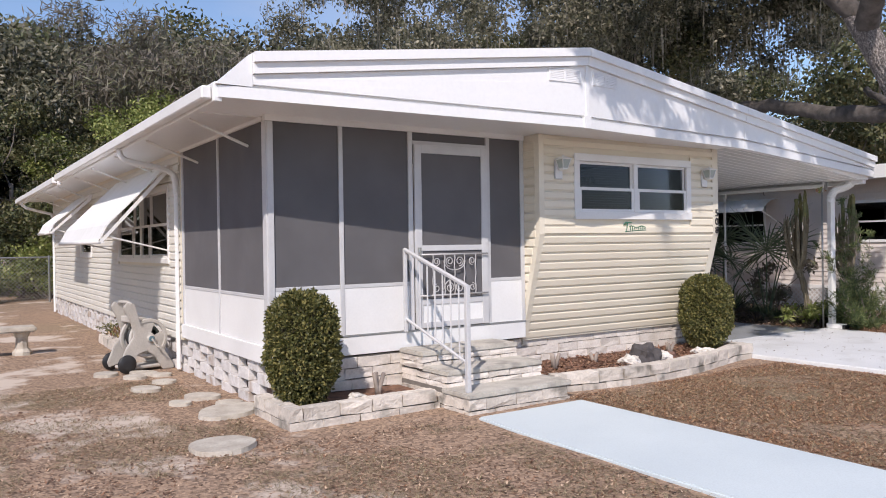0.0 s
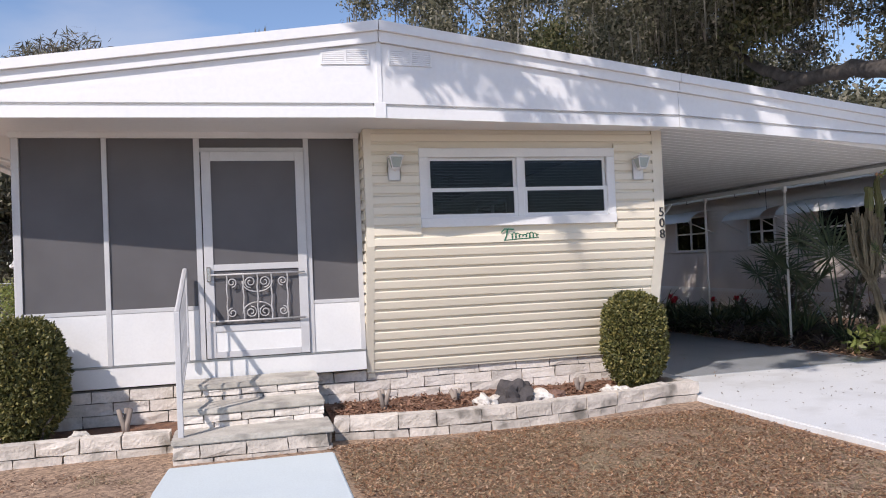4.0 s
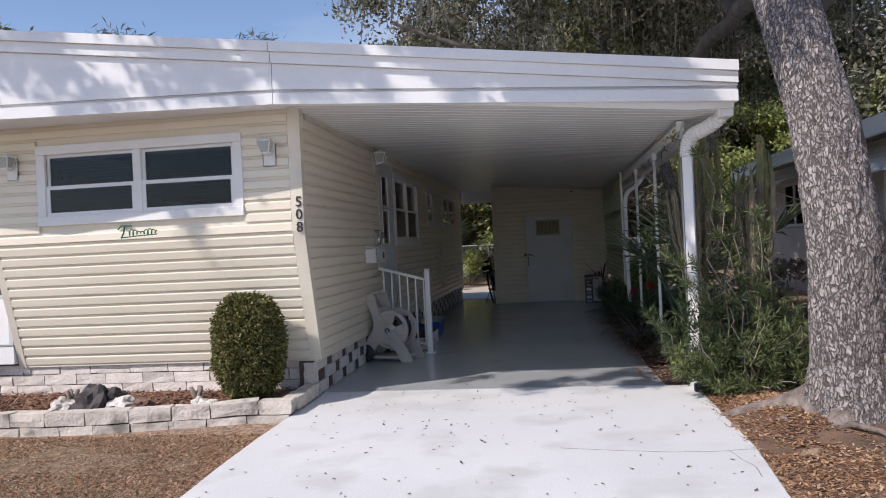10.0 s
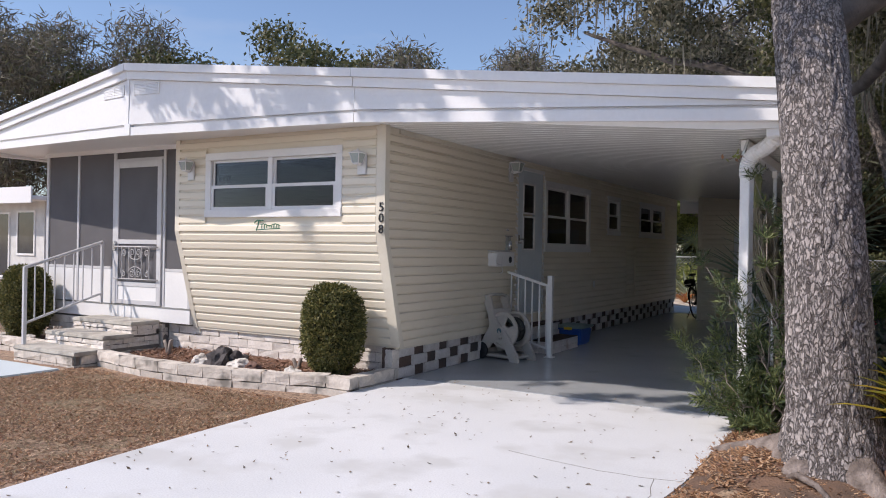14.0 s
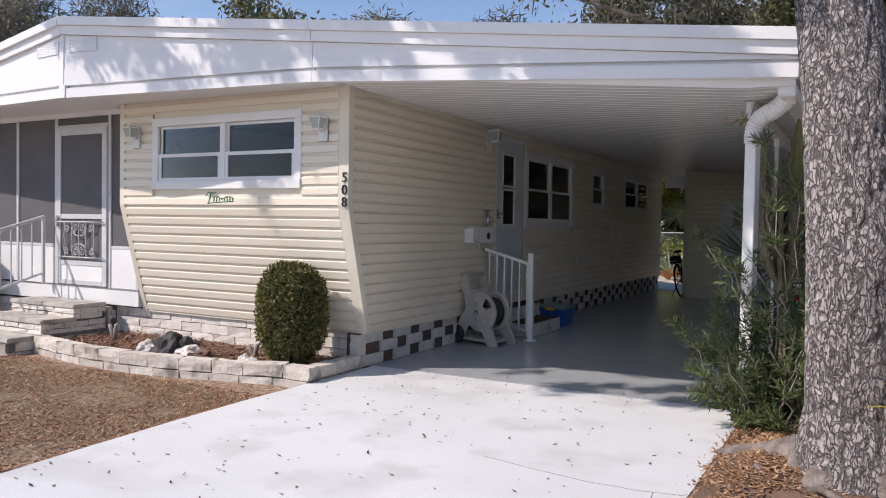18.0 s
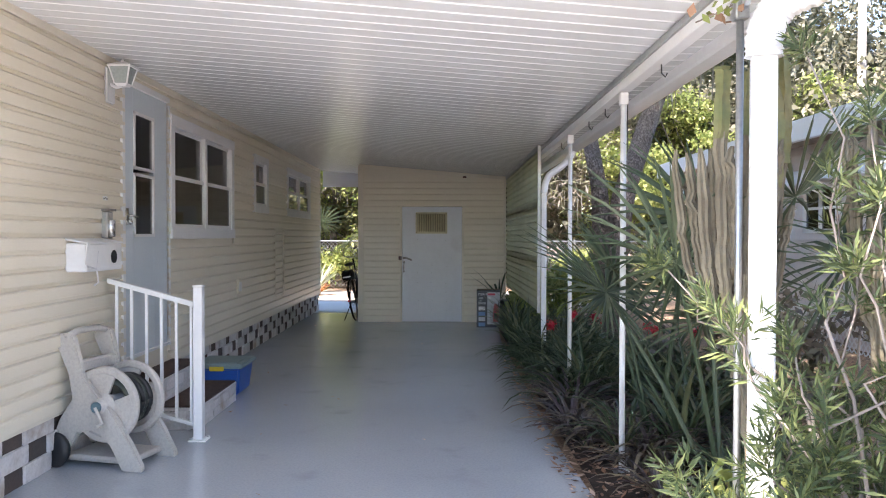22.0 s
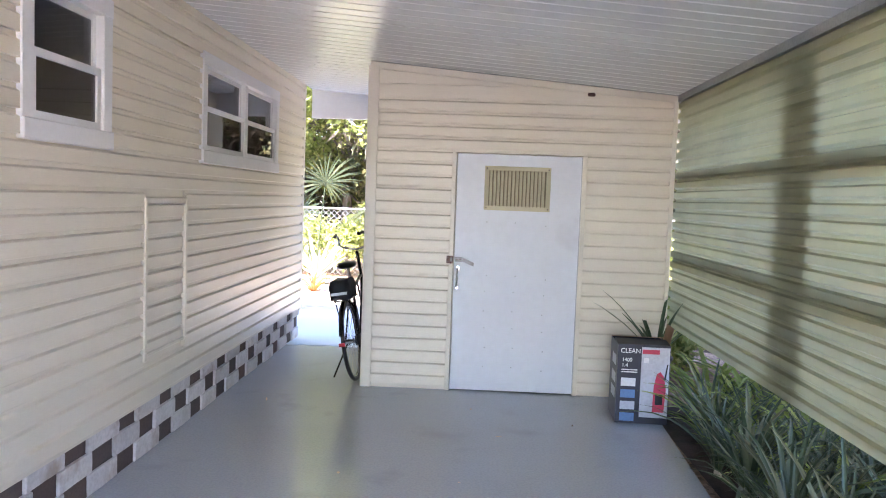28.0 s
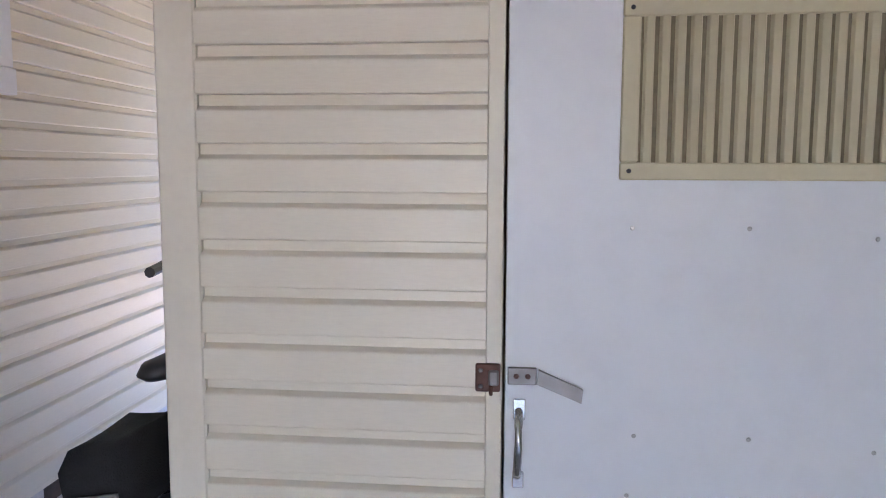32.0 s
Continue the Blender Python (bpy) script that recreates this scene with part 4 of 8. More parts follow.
proto = [tree(nm, lb, (0, -300, 0), 11, 4.6, lf, bk, nc, nl, ll, 0.2, ms, 0.06, group="trees in the woods behind", slim=0.14 if nm == "thicket_tree" else 0.5) for nm, lb, lf, bk, nc, nl, ll, ms in woods]
spots = [
    (0, 1.2, 34, 1.00, 20), (0, -4.5, 33, 0.95, 80), (3, 5.2, 36, 0.78, 200), (1, 9.6, 33, 1.10, 10), (1, 14.0, 34, 1.06, 130),
    (0, 19.5, 35, 1.24, 60), (0, 26.0, 37, 1.25, 250), (0, 33.0, 39, 1.3, 90), (3, 11.5, 30, 0.72, 300), (3, 2.5, 29, 0.62, 45),
    (3, -20.9, 36, 1.46, 15), (3, -10.3, 36, 1.21, 95), (1, -5.7, 36, 1.20, 230), (1, -36.0, 30, 1.75, 5), (3, -31.0, 36, 1.46, 140), (1, -42.0, 38, 1.6, 200),
    (2, 24.0, 33, 0.80, 40), (2, 19.0, 30, 0.66, 160), (2, 7.6, 29.5, 0.72, 100), (2, 5.2, 28.6, 0.58, 220), (2, 30.0, 30, 0.85, 20),
    (1, 7.5, 44, 1.36, 60), (3, 13.0, 45, 1.42, 170), (0, 18.0, 44, 1.45, 290), (1, 23.5, 45, 1.40, 20), (3, 2.0, 43, 1.25, 110), (0, 10.5, 41, 1.25, 340),
    (0, 25.5, 22.5, 0.92, 145), (3, 30.5, 17.5, 1.0, 265),
    (2, 22.5, 25, 0.50, 300), (0, 37.0, 28, 1.1, 75), (3, -22.0, 28, 0.9, 10), (0, 42.0, 18, 1.25, 33), (0, -48.0, 22, 1.5, 120),
]
for k, x, y, s, a in spots:
    copy_thing(proto[k], Matrix.Translation((x, y, GZ)) @ Matrix.Rotation(radians(a), 4, "Z") @ Matrix.Diagonal((s * 1.05, s * 1.05, s, 1)))
for ob in proto:
    for c in (*ob.children_recursive, ob):
        bpy.data.objects.remove(c)


def shrub(label, at, r, h, leaf, n, length, group="", name="shrub"):
    ob = thing(name, label, "shrub", group, at=Matrix.Translation(at))
    cs = [(rng.normal() * r * 0.45, rng.normal() * r * 0.45, h * rng.uniform(0.25, 0.8)) for _ in range(9)]
    for c in cs[:6]:
        bm = bmesh.new()
        limb(bm, (rng.normal() * 0.05, rng.normal() * 0.05, -0.03), c, 0.02, 0.006, 0.12, 4, 5)
        part("stem", bm, M_BARK2, ob)
    part("leaves", leaf_mesh("leaves", clump_points(cs, [r * 0.5] * 9, n, 0.2, 0.8), length, length * 0.45, leaf), leaf, ob)
    return ob


for x, y, r, h, lf in ((5.0, 26.8, 1.3, 1.5, L_BRIGHT), (6.9, 26.6, 1.0, 1.1, L_BRIGHT), (8.2, 26.4, 0.9, 1.2, L_BRIGHT), (9.4, 26.9, 1.2, 1.6, L_OLIVE), (3.2, 27.2, 1.3, 1.6, L_BRIGHT), (1.4, 27.0, 1.2, 1.3, L_BRIGHT), (0.0, 26.5, 1.1, 1.2, L_OLIVE), (-1.6, 27, 1.2, 1.4, L_BRIGHT), (15.2, 25.8, 1.0, 1.1, L_BRIGHT), (17.6, 26.2, 1.2, 1.5, L_BRIGHT), (20.5, 26.0, 1.1, 1.4, L_OLIVE), (12.6, 26.4, 1.2, 1.7, L_OLIVE)):
    shrub("loose sunlit green shrub along the back fence", (x, y, GZ), r, h, lf, 2600, 0.13, "shrubs along the back fence")

# ---- the oak beside the drive ----
oak = thing("live_oak", "large live oak with deeply furrowed grey bark", "tree", at=Matrix.Translation((13.10, 5.72, 0)))


def bark_trunk(path, radii, sides=40, rings=90, ridge=0.020):
    """A furrowed trunk: rings along a path with vertical plates pressed into the surface."""
    pts = [Vector(p) for p in path]
    bm = bmesh.new()
    rows = []
    for i in range(rings + 1):
        t = i / rings * (len(pts) - 1)
        k = min(int(t), len(pts) - 2)
        f = t - k
        c = pts[k].lerp(pts[k + 1], f * f * (3 - 2 * f) * 0.3 + f * 0.7)
        r = radii[k] + (radii[k + 1] - radii[k]) * f
        row = []
        for j in range(sides):
            a = 2 * math.pi * j / sides
            p = Vector((math.cos(a), math.sin(a), c.z))
            big = 0.05 * noise.noise((p.x * 1.5, p.y * 1.5, c.z * 0.8))
            plate = min(1.0, abs(noise.noise((p.x * 3.6 + 7, p.y * 3.6, c.z * 4.2)) + 0.35 * noise.noise((p.x * 9, p.y * 9, c.z * 9))) * 4.5)
            row.append(bm.verts.new(c + Vector((p.x, p.y, 0)) * (r * (1 + big) + ridge * (plate - 0.6))))
        rows.append(row)
    for a, b in zip(rows, rows[1:]):
        for j in range(sides):
            bm.faces.new((a[j], a[(j + 1) % sides], b[(j + 1) % sides], b[j]))
    return bm


OAK_TOP = (-0.40, 1.0, 5.1)
part("trunk", bark_trunk([(0.17, -0.15, -0.12), (0.16, -0.16, 0.12), (0.145, -0.19, 0.45), (0.10, -0.27, 1.3), (0.03, -0.16, 2.15), (-0.08, 0.18, 3.1), (-0.22, 0.58, 4.1), OAK_TOP], [0.46, 0.345, 0.268, 0.236, 0.222, 0.215, 0.22, 0.21], 150, 330, 0.018), M_BARK, oak, smooth=True)
for a, ln, k in ((150, 0.98, 1.35), (232, 0.70, 0.80), (190, 0.5, 0.85), (300, 0.7, 1.1), (20, 0.5, 1.0), (90, 0.6, 1.0)):
    c, s = math.cos(radians(a)), math.sin(radians(a))
    along = [(0.15, 0.20, 0.13), (0.30, 0.09, 0.12), (0.45 * ln + 0.1, 0.025, 0.10), (0.72 * ln + 0.05, -0.02, 0.075), (0.95 * ln, -0.07, 0.05), (1.25 * ln, -0.14, 0.03)]
    bm = tube(bmesh.new(), [(0.16 + d * c - 0.05 * d * s, -0.16 + d * s + 0.05 * d * c, z) for d, z, _ in along], [r * k for _, _, r in along], 14)
    for v in bm.verts:
        v.co += Vector(v.co).normalized() * 0.04 * noise.noise(v.co * 9.0)
    part("root", bm, M_ROOT, oak, smooth=True)
for pts in (((-0.10, -0.50, 0.02), (-0.02, -0.60, 0.085), (0.10, -0.72, 0.07), (0.20, -0.86, 0.01)), ((-0.42, -0.12, 0.01), (-0.36, -0.28, 0.06), (-0.24, -0.36, 0.0))):
    part("surface_root", tube(bmesh.new(), [Vector(p) + Vector((0, 0, 0.03)) for p in pts], 0.026, 8, 0.014), M_ROOT, oak, smooth=True)


def world_limb(name, pts, r0, r1, sides=12):
    """A limb of the oak through world points."""
    base = Vector((13.10, 5.72, 0))
    v = [Vector(p) - base for p in pts]
    fine = []
    for i in range(len(v) - 1):
        p0, p1, p2, p3 = v[max(i - 1, 0)], v[i], v[i + 1], v[min(i + 2, len(v) - 1)]
        for k in range(5):
            t = k / 5
            fine.append(0.5 * ((2 * p1) + (p2 - p0) * t + (2 * p0 - 5 * p1 + 4 * p2 - p3) * t * t + (3 * p1 - p0 - 3 * p2 + p3) * t**3) + Vector(rng.normal(size=3)) * 0.02)
    fine.append(v[-1])
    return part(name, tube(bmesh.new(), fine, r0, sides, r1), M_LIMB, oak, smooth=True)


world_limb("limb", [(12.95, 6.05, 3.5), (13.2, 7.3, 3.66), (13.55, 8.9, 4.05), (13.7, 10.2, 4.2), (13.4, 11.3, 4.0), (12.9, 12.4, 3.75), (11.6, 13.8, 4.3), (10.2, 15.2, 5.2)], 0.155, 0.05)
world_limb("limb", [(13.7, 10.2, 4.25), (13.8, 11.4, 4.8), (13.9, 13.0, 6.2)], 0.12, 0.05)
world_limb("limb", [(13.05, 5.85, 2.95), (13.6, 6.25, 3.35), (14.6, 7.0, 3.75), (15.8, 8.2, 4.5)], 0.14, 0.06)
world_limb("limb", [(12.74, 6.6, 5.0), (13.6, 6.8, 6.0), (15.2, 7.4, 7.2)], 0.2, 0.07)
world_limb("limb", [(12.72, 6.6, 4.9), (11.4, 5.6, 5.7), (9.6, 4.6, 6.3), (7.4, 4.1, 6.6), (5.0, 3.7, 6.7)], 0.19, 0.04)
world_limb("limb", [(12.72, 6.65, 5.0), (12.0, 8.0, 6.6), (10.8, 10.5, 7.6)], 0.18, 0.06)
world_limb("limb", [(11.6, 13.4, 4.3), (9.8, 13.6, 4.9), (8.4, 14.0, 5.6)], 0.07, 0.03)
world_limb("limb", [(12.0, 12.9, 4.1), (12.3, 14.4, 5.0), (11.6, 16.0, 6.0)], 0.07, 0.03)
# leaf clumps of the crown over the carport roof
cs, rs = [], []
for _ in range(130):
    x, y = rng.uniform(7.3, 16.8), rng.uniform(11.0, 20.0)
    if x < 9.0 and y < 13.0:
        continue
    z = rng.uniform(4.4, 8.6) + 0.12 * (x - 7) * rng.random()
    cs.append((x - 13.1, y - 5.72, z))
    rs.append(rng.uniform(0.45, 0.95))
for _ in range(60):
    cs.append((rng.uniform(-1.0, 3.6), rng.uniform(1.0, 8.0), rng.uniform(5.4, 8.0)))
    rs.append(rng.uniform(0.4, 0.8))
# extra clumps, added to shade the neighbour's wall and yard
for _ in range(100):
    cs.append((rng.uniform(10.5, 14.6) - 13.1, rng.uniform(7.0, 13.6) - 5.72, rng.uniform(5.7, 8.4)))
    rs.append(rng.uniform(0.45, 0.85))
# unseen clumps above the roof, added to shade the neighbour's ground
for _ in range(40):
    cs.append((rng.uniform(8.3, 10.9) - 13.1, rng.uniform(6.5, 10.8) - 5.72, rng.uniform(6.3, 7.4)))
    rs.append(rng.uniform(0.4, 0.75))
part("crown", leaf_mesh("crown", clump_points(cs, rs, 205000, 0.1, 0.8), 0.10, 0.048, L_OAK), L_OAK, oak)
tagged(part("moss", moss_mesh(clump_points(cs, rs, 7000, 0.3, 0.8), 0.75), L_MOSS, oak), kind="stuff")
for c in cs[:70:2]:
    bm = bmesh.new()
    limb(bm, Vector(c) + Vector((rng.normal() * 0.8, rng.normal() * 0.8, -0.6)), c, 0.035, 0.012, 0.2, 5, 5)
    part("twig", bm, M_BARKFAR, oak)
# unseen twigs over the lawn, added to dapple the fascia and the drive
cs, rs = [], []
for i in range(44):
    f = rng.random()
    x = 3.1 + 6.5 * f + rng.normal() * 0.15
    cs.append((x - 13.1, 3.50 + 0.30 * f + rng.normal() * 0.16 - 5.72, 6.84 - 0.48 * f + rng.normal() * 0.20))
    rs.append(rng.uniform(0.16, 0.34))
for i in range(20):
    cs.append((rng.uniform(5.7, 8.1) - 13.1, rng.uniform(2.2, 3.1) - 5.72, rng.uniform(6.3, 6.7)))
    rs.append(rng.uniform(0.14, 0.30))
# unseen sprays, added to shade the corner downspout
for i in range(14):
    cs.append((rng.uniform(8.5, 9.7) - 13.1, rng.uniform(3.0, 4.2) - 5.72, rng.uniform(5.6, 6.4)))
    rs.append(rng.uniform(0.2, 0.36))
for i in range(16):
    cs.append((rng.uniform(10.0, 13.4) - 13.1, rng.uniform(3.2, 5.4) - 5.72, rng.uniform(5.6, 7.0)))
    rs.append(rng.uniform(0.25, 0.5))
for i in range(30):
    f = rng.random()
    cs.append((3.6 + 5.9 * f + rng.normal() * 0.2 - 13.1, 3.40 + 0.30 * f + rng.normal() * 0.2 - 5.72, 6.62 - 0.42 * f + rng.normal() * 0.2))
    rs.append(rng.uniform(0.10, 0.24))
part("leaf_sprays", leaf_mesh("leaf_sprays", clump_points(cs, rs, 15500, 0.0, 0.9), 0.11, 0.05, L_OAK), L_OAK, oak)

# the forked tree in the neighbour's yard
fork = thing("forked_oak", "two-stemmed old oak with pale sunlit bark", "tree", at=Matrix.Translation((13.75, 15.6, GZ)))
part("trunk", bark_trunk([(0.10, 0, -0.1), (0.10, 0, 0.25), (0.06, 0.02, 0.8), (0.02, 0.02, 1.35)], [0.24, 0.165, 0.165, 0.23], 60, 70, 0.012), M_FORKBARK, fork, smooth=True)
part("stem", bark_trunk([(-0.07, 0.0, 1.1), (-0.13, 0.02, 1.7), (-0.16, 0.03, 2.2), (-0.30, 0.1, 3.0), (-0.7, 0.2, 4.4)], [0.17, 0.135, 0.12, 0.11, 0.09], 44, 80, 0.010), M_FORKBARK, fork, smooth=True)
part("stem", bark_trunk([(0.05, 0.0, 1.1), (0.12, 0.0, 1.7), (0.20, 0.0, 2.15), (0.42, 0.0, 2.8), (0.80, 0.1, 3.9), (1.2, 0.2, 5.2)], [0.20, 0.18, 0.165, 0.15, 0.13, 0.11], 44, 90, 0.010), M_FORKBARK, fork, smooth=True)
part("knot", tube(bmesh.new(), [(0.0 + 0.045 * math.cos(t), -0.175, 1.72 + 0.065 * math.sin(t)) for t in (k * 0.35 for k in range(19))], 0.028, 8), M_FORKBARK, fork, smooth=True)
part("crown", leaf_mesh("crown", clump_points([(rng.normal() * 1.1, rng.normal() * 2.2, rng.uniform(4.2, 6.8)) for _ in range(34)], [0.8] * 34, 26000, 0.1, 0.8), 0.12, 0.055, L_OLIVE), L_OLIVE, fork)
tagged(part("moss", moss_mesh(clump_points([(rng.normal() * 1.5, rng.normal() * 1.5, rng.uniform(3.9, 6)) for _ in range(12)], [0.7] * 12, 700, 0.3, 0.8), 0.8), L_MOSS, fork), kind="stuff")


# ---- clipped bushes at the front ----
def clipped_bush(at, rx, ry, h, label):
    ob = thing("clipped_bush", label, "bush", "clipped bushes by the front", at=Matrix.Translation(at))
    n = 21000
    d = unit(rng.normal(size=(n, 3)))
    k = (np.abs(d[:, 0]) ** 2.6 + np.abs(d[:, 1]) ** 2.6 + np.abs(d[:, 2]) ** 2.9) ** (-1 / 2.7)
    depth = 1.02 - 0.20 * rng.random(n) ** 1.4
    lump = np.array([0.07 * noise.noise(Vector(q) * 2.6) + 0.09 * noise.noise(Vector(q) * 8.0) for q in d])
    p = d * (k * (depth + lump))[:, None] * np.array([rx, ry, h / 2])
    p[:, 2] += h / 2 + 0.03
    taper = 1.0 - 0.16 * np.clip(0.35 - p[:, 2] / h, 0, 1) / 0.35
    p[:, :2] *= taper[:, None]
    part("leaves", leaf_mesh("leaves", p, 0.036, 0.019, L_HEDGE, way=d * 0.8, jitter=0.9), L_HEDGE, ob)
    # solid dark core, coloured as the shade deep between the leaves
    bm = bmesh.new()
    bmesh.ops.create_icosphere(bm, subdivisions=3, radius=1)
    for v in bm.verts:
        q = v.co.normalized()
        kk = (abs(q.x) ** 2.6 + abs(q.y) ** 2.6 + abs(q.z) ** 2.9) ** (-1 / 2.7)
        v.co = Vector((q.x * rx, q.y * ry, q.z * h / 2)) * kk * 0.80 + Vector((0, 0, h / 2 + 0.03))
    part("twig_core", bm, surface("painted_bush_shade", (0.03, 0.035, 0.015), (0.06, 0.05, 0.03), rough=1, scale=20, bump=0.8), ob)
    for _ in range(5):
        bm = bmesh.new()
        limb(bm, (rng.normal() * 0.05, rng.normal() * 0.05, -0.12), (rng.normal() * 0.15, rng.normal() * 0.15, 0.25), 0.018, 0.010, 0.1, 3, 6)
        part("stem", bm, M_BARK, ob)


clipped_bush((8.43, 6.50, 0.06), 0.30, 0.30, 0.93, "round-topped clipped green bush in the brick bed")
clipped_bush((2.78, 6.55, 0.04), 0.31, 0.31, 1.00, "tall clipped green bush beside the porch corner")


# ---- garden strip along the carport ----
def strap_plant(name, label, leaf, n, length, width, arch, upright, group):
    ob = thing(name, label, "plant", group)
    vs, fs = [], []
    for i in range(n):
        a = i * 2.399 + rng.normal() * 0.2
        ln, w = length * rng.uniform(0.6, 1.15), width * rng.uniform(0.7, 1.2)
        tilt = upright + rng.normal() * 0.18
        p, h = np.array([0.02 * math.cos(a), 0.02 * math.sin(a), 0.0]), np.array([math.cos(a), math.sin(a), 0.0])
        side = np.array([-h[1], h[0], 0.0])
        start = len(vs)
        seg = 6
        for k in range(seg + 1):
            t = k / seg
            ww = w * (0.55 + 1.1 * t * (1 - t) * 1.6) * (1 - t) ** 0.45 + 0.001
            vs += [tuple(p - side * ww / 2), tuple(p + np.array([0, 0, -0.25 * ww])), tuple(p + side * ww / 2)]
            ang = tilt - arch * t * rng.uniform(0.85, 1.1)
            p = p + ln / seg * (h * math.cos(ang) + np.array([0, 0, math.sin(ang)]))
        for k in range(seg):
            o = start + 3 * k
            fs += [(o, o + 1, o + 4, o + 3), (o + 1, o + 2, o + 5, o + 4)]
    me = bpy.data.meshes.new("leaves")
    me.from_pydata(vs, [], fs)
    part("leaves", me, leaf, ob)
    bm = lathe(bmesh.new(), [(0.035, -0.03), (0.03, 0.03), (0.012, 0.06)], 8)
    part("crown_base", bm, M_BARK2, ob)
    return ob


green = strap_plant("bromeliad", "dark green arching strap-leaf plant in the carport bed", L_STRAP, 34, 0.85, 0.060, 1.9, 1.2, "strap-leaf plants along the carport")
purple = strap_plant("bromeliad", "purple-brown strap-leaf plant in the carport bed", L_PURPLE, 30, 0.60, 0.048, 1.6, 1.1, "strap-leaf plants along the carport")
upright = strap_plant("bromeliad", "upright green strap-leaf plant with pale leaf bases", L_STRAP, 28, 0.85, 0.045, 1.2, 1.3, "strap-leaf plants along the carport")
n_placed = 0
y = 7.5
while y < 17.0:
    for _ in range(7 if 9 < y < 13 else 5):
        x = (12.24 if y > 8.8 else 12.42) + rng.random() * (0.75 if y > 12.6 else 1.45)
        yy = y + rng.normal() * 0.12
        k = rng.random()
        src = green if (k < 0.45 if y > 10.5 else k < 0.2) else purple if k < (0.62 if y > 10.5 else 0.85) else upright
        if y > 13 and src is purple:
            src = upright
        if y > 13.4:
            x += 0.22 if y < 15.8 else 0.42
        copy_thing(src, Matrix.Translation((x, yy, GZ + 0.02)) @ Matrix.Rotation(rng.random() * 6.28, 4, "Z") @ Matrix.Scale(rng.uniform(0.62, 1.0) * (0.72 if y < 9 else 0.68 if y > 13.4 else 1.0), 4))
        n_placed += 1
    y += 0.27
for x, yy, sc in ((12.22, 13.7, 0.8), (12.28, 14.0, 0.85), (12.20, 14.3, 0.8), (12.30, 14.6, 0.9), (12.24, 14.95, 0.8), (12.32, 15.2, 0.85), (12.26, 15.5, 0.75), (12.34, 15.8, 0.75), (12.30, 13.4, 0.85), (12.38, 16.1, 0.7)):
    copy_thing(upright, Matrix.Translation((x, yy, 0.0)) @ Matrix.Rotation(x * 40 + yy, 4, "Z") @ Matrix.Scale(sc, 4))
for x, yy, sc in ((12.72, 15.1, 0.62), (12.80, 15.55, 0.7), (12.70, 15.95, 0.6), (12.88, 16.3, 0.72), (12.68, 16.65, 0.58), (13.15, 15.8, 0.7), (13.2, 16.5, 0.75), (12.62, 14.7, 0.55)):
    copy_thing(upright, Matrix.Translation((x, yy, GZ + 0.01)) @ Matrix.Rotation(x * 31 + yy * 2, 4, "Z") @ Matrix.Scale(sc, 4))
# brighter strap leaf with sunlight put into its colour; the roof shades this spot
sunny = strap_plant("bromeliad", "strap-leaf plant coloured sunlit yellow-green below the fibreglass wall", leafy("painted_sunlit_strap", (0.12, 0.18, 0.03), (0.28, 0.35, 0.07), (0.50, 0.52, 0.18), glow=0.4), 26, 0.70, 0.045, 1.4, 1.2, "strap-leaf plants along the carport")
for x, yy, sc in ((12.46, 16.55, 0.95), (12.40, 16.15, 0.85), (12.62, 16.85, 1.1), (12.58, 15.75, 0.9), (12.75, 16.3, 1.15), (12.44, 15.3, 0.7), (12.66, 14.9, 0.8), (12.9, 15.6, 1.1), (12.95, 16.7, 1.3), (13.2, 17.1, 1.4)):
    copy_thing(sunny, Matrix.Translation((x, yy, GZ + 0.02)) @ Matrix.Rotation(x * 23 + yy * 5, 4, "Z") @ Matrix.Scale(sc, 4))
for src in (green, purple, upright, sunny):
    for c in (*src.children_recursive, src):
        bpy.data.objects.remove(c)

# red flower heads
for x, y, z in ((12.42, 12.25, 0.52), (12.75, 12.9, 0.56), (13.05, 13.2, 0.5), (13.5, 12.6, 0.48), (13.3, 11.6, 0.55), (13.9, 12.2, 0.45)):
    ob = thing("flower_spike", "red bromeliad flower head on a short stalk", "flower", "red flower heads")
    part("stalk", tube(bmesh.new(), [(x, y, GZ), (x + 0.01, y, z - 0.04)], 0.006, 6), L_STRAP, ob)
    q = np.array([[x, y, z]]) + rng.normal(size=(150, 3)) * np.array([0.018, 0.018, 0.022])
    part("bracts", leaf_mesh("bracts", q, 0.028, 0.018, M_RED, lift=0.5), M_RED, ob)

yl = strap_plant("yellow_bromeliad", "bright yellow and green strap-leaf plant at the oak's foot", L_YELLOW, 30, 0.55, 0.060, 1.3, 1.15, "yellow strap-leaf plants by the oak")
for x, y, s in ((13.80, 5.42, 1.2), (14.12, 5.36, 1.15), (13.86, 5.50, 1.4), (14.05, 5.30, 1.3), (13.72, 5.62, 1.3), (14.0, 5.6, 1.4)):
    copy_thing(yl, Matrix.Translation((x, y, ground_height(x, y) + 0.16 + 0.12 * (y > 5.4))) @ Matrix.Rotation(x * 9, 4, "Z") @ Matrix.Scale(s, 4))
for c in (*yl.children_recursive, yl):
    bpy.data.objects.remove(c)
tagged(part("planting_mound", bark_trunk([(13.92, 5.5, -0.1), (13.92, 5.5, 0.1), (13.92, 5.5, 0.32)], [0.62, 0.5, 0.16], 40, 16, 0.01), M_MULCH), "low mound of dark earth beside the oak", "mound", kind="structure")


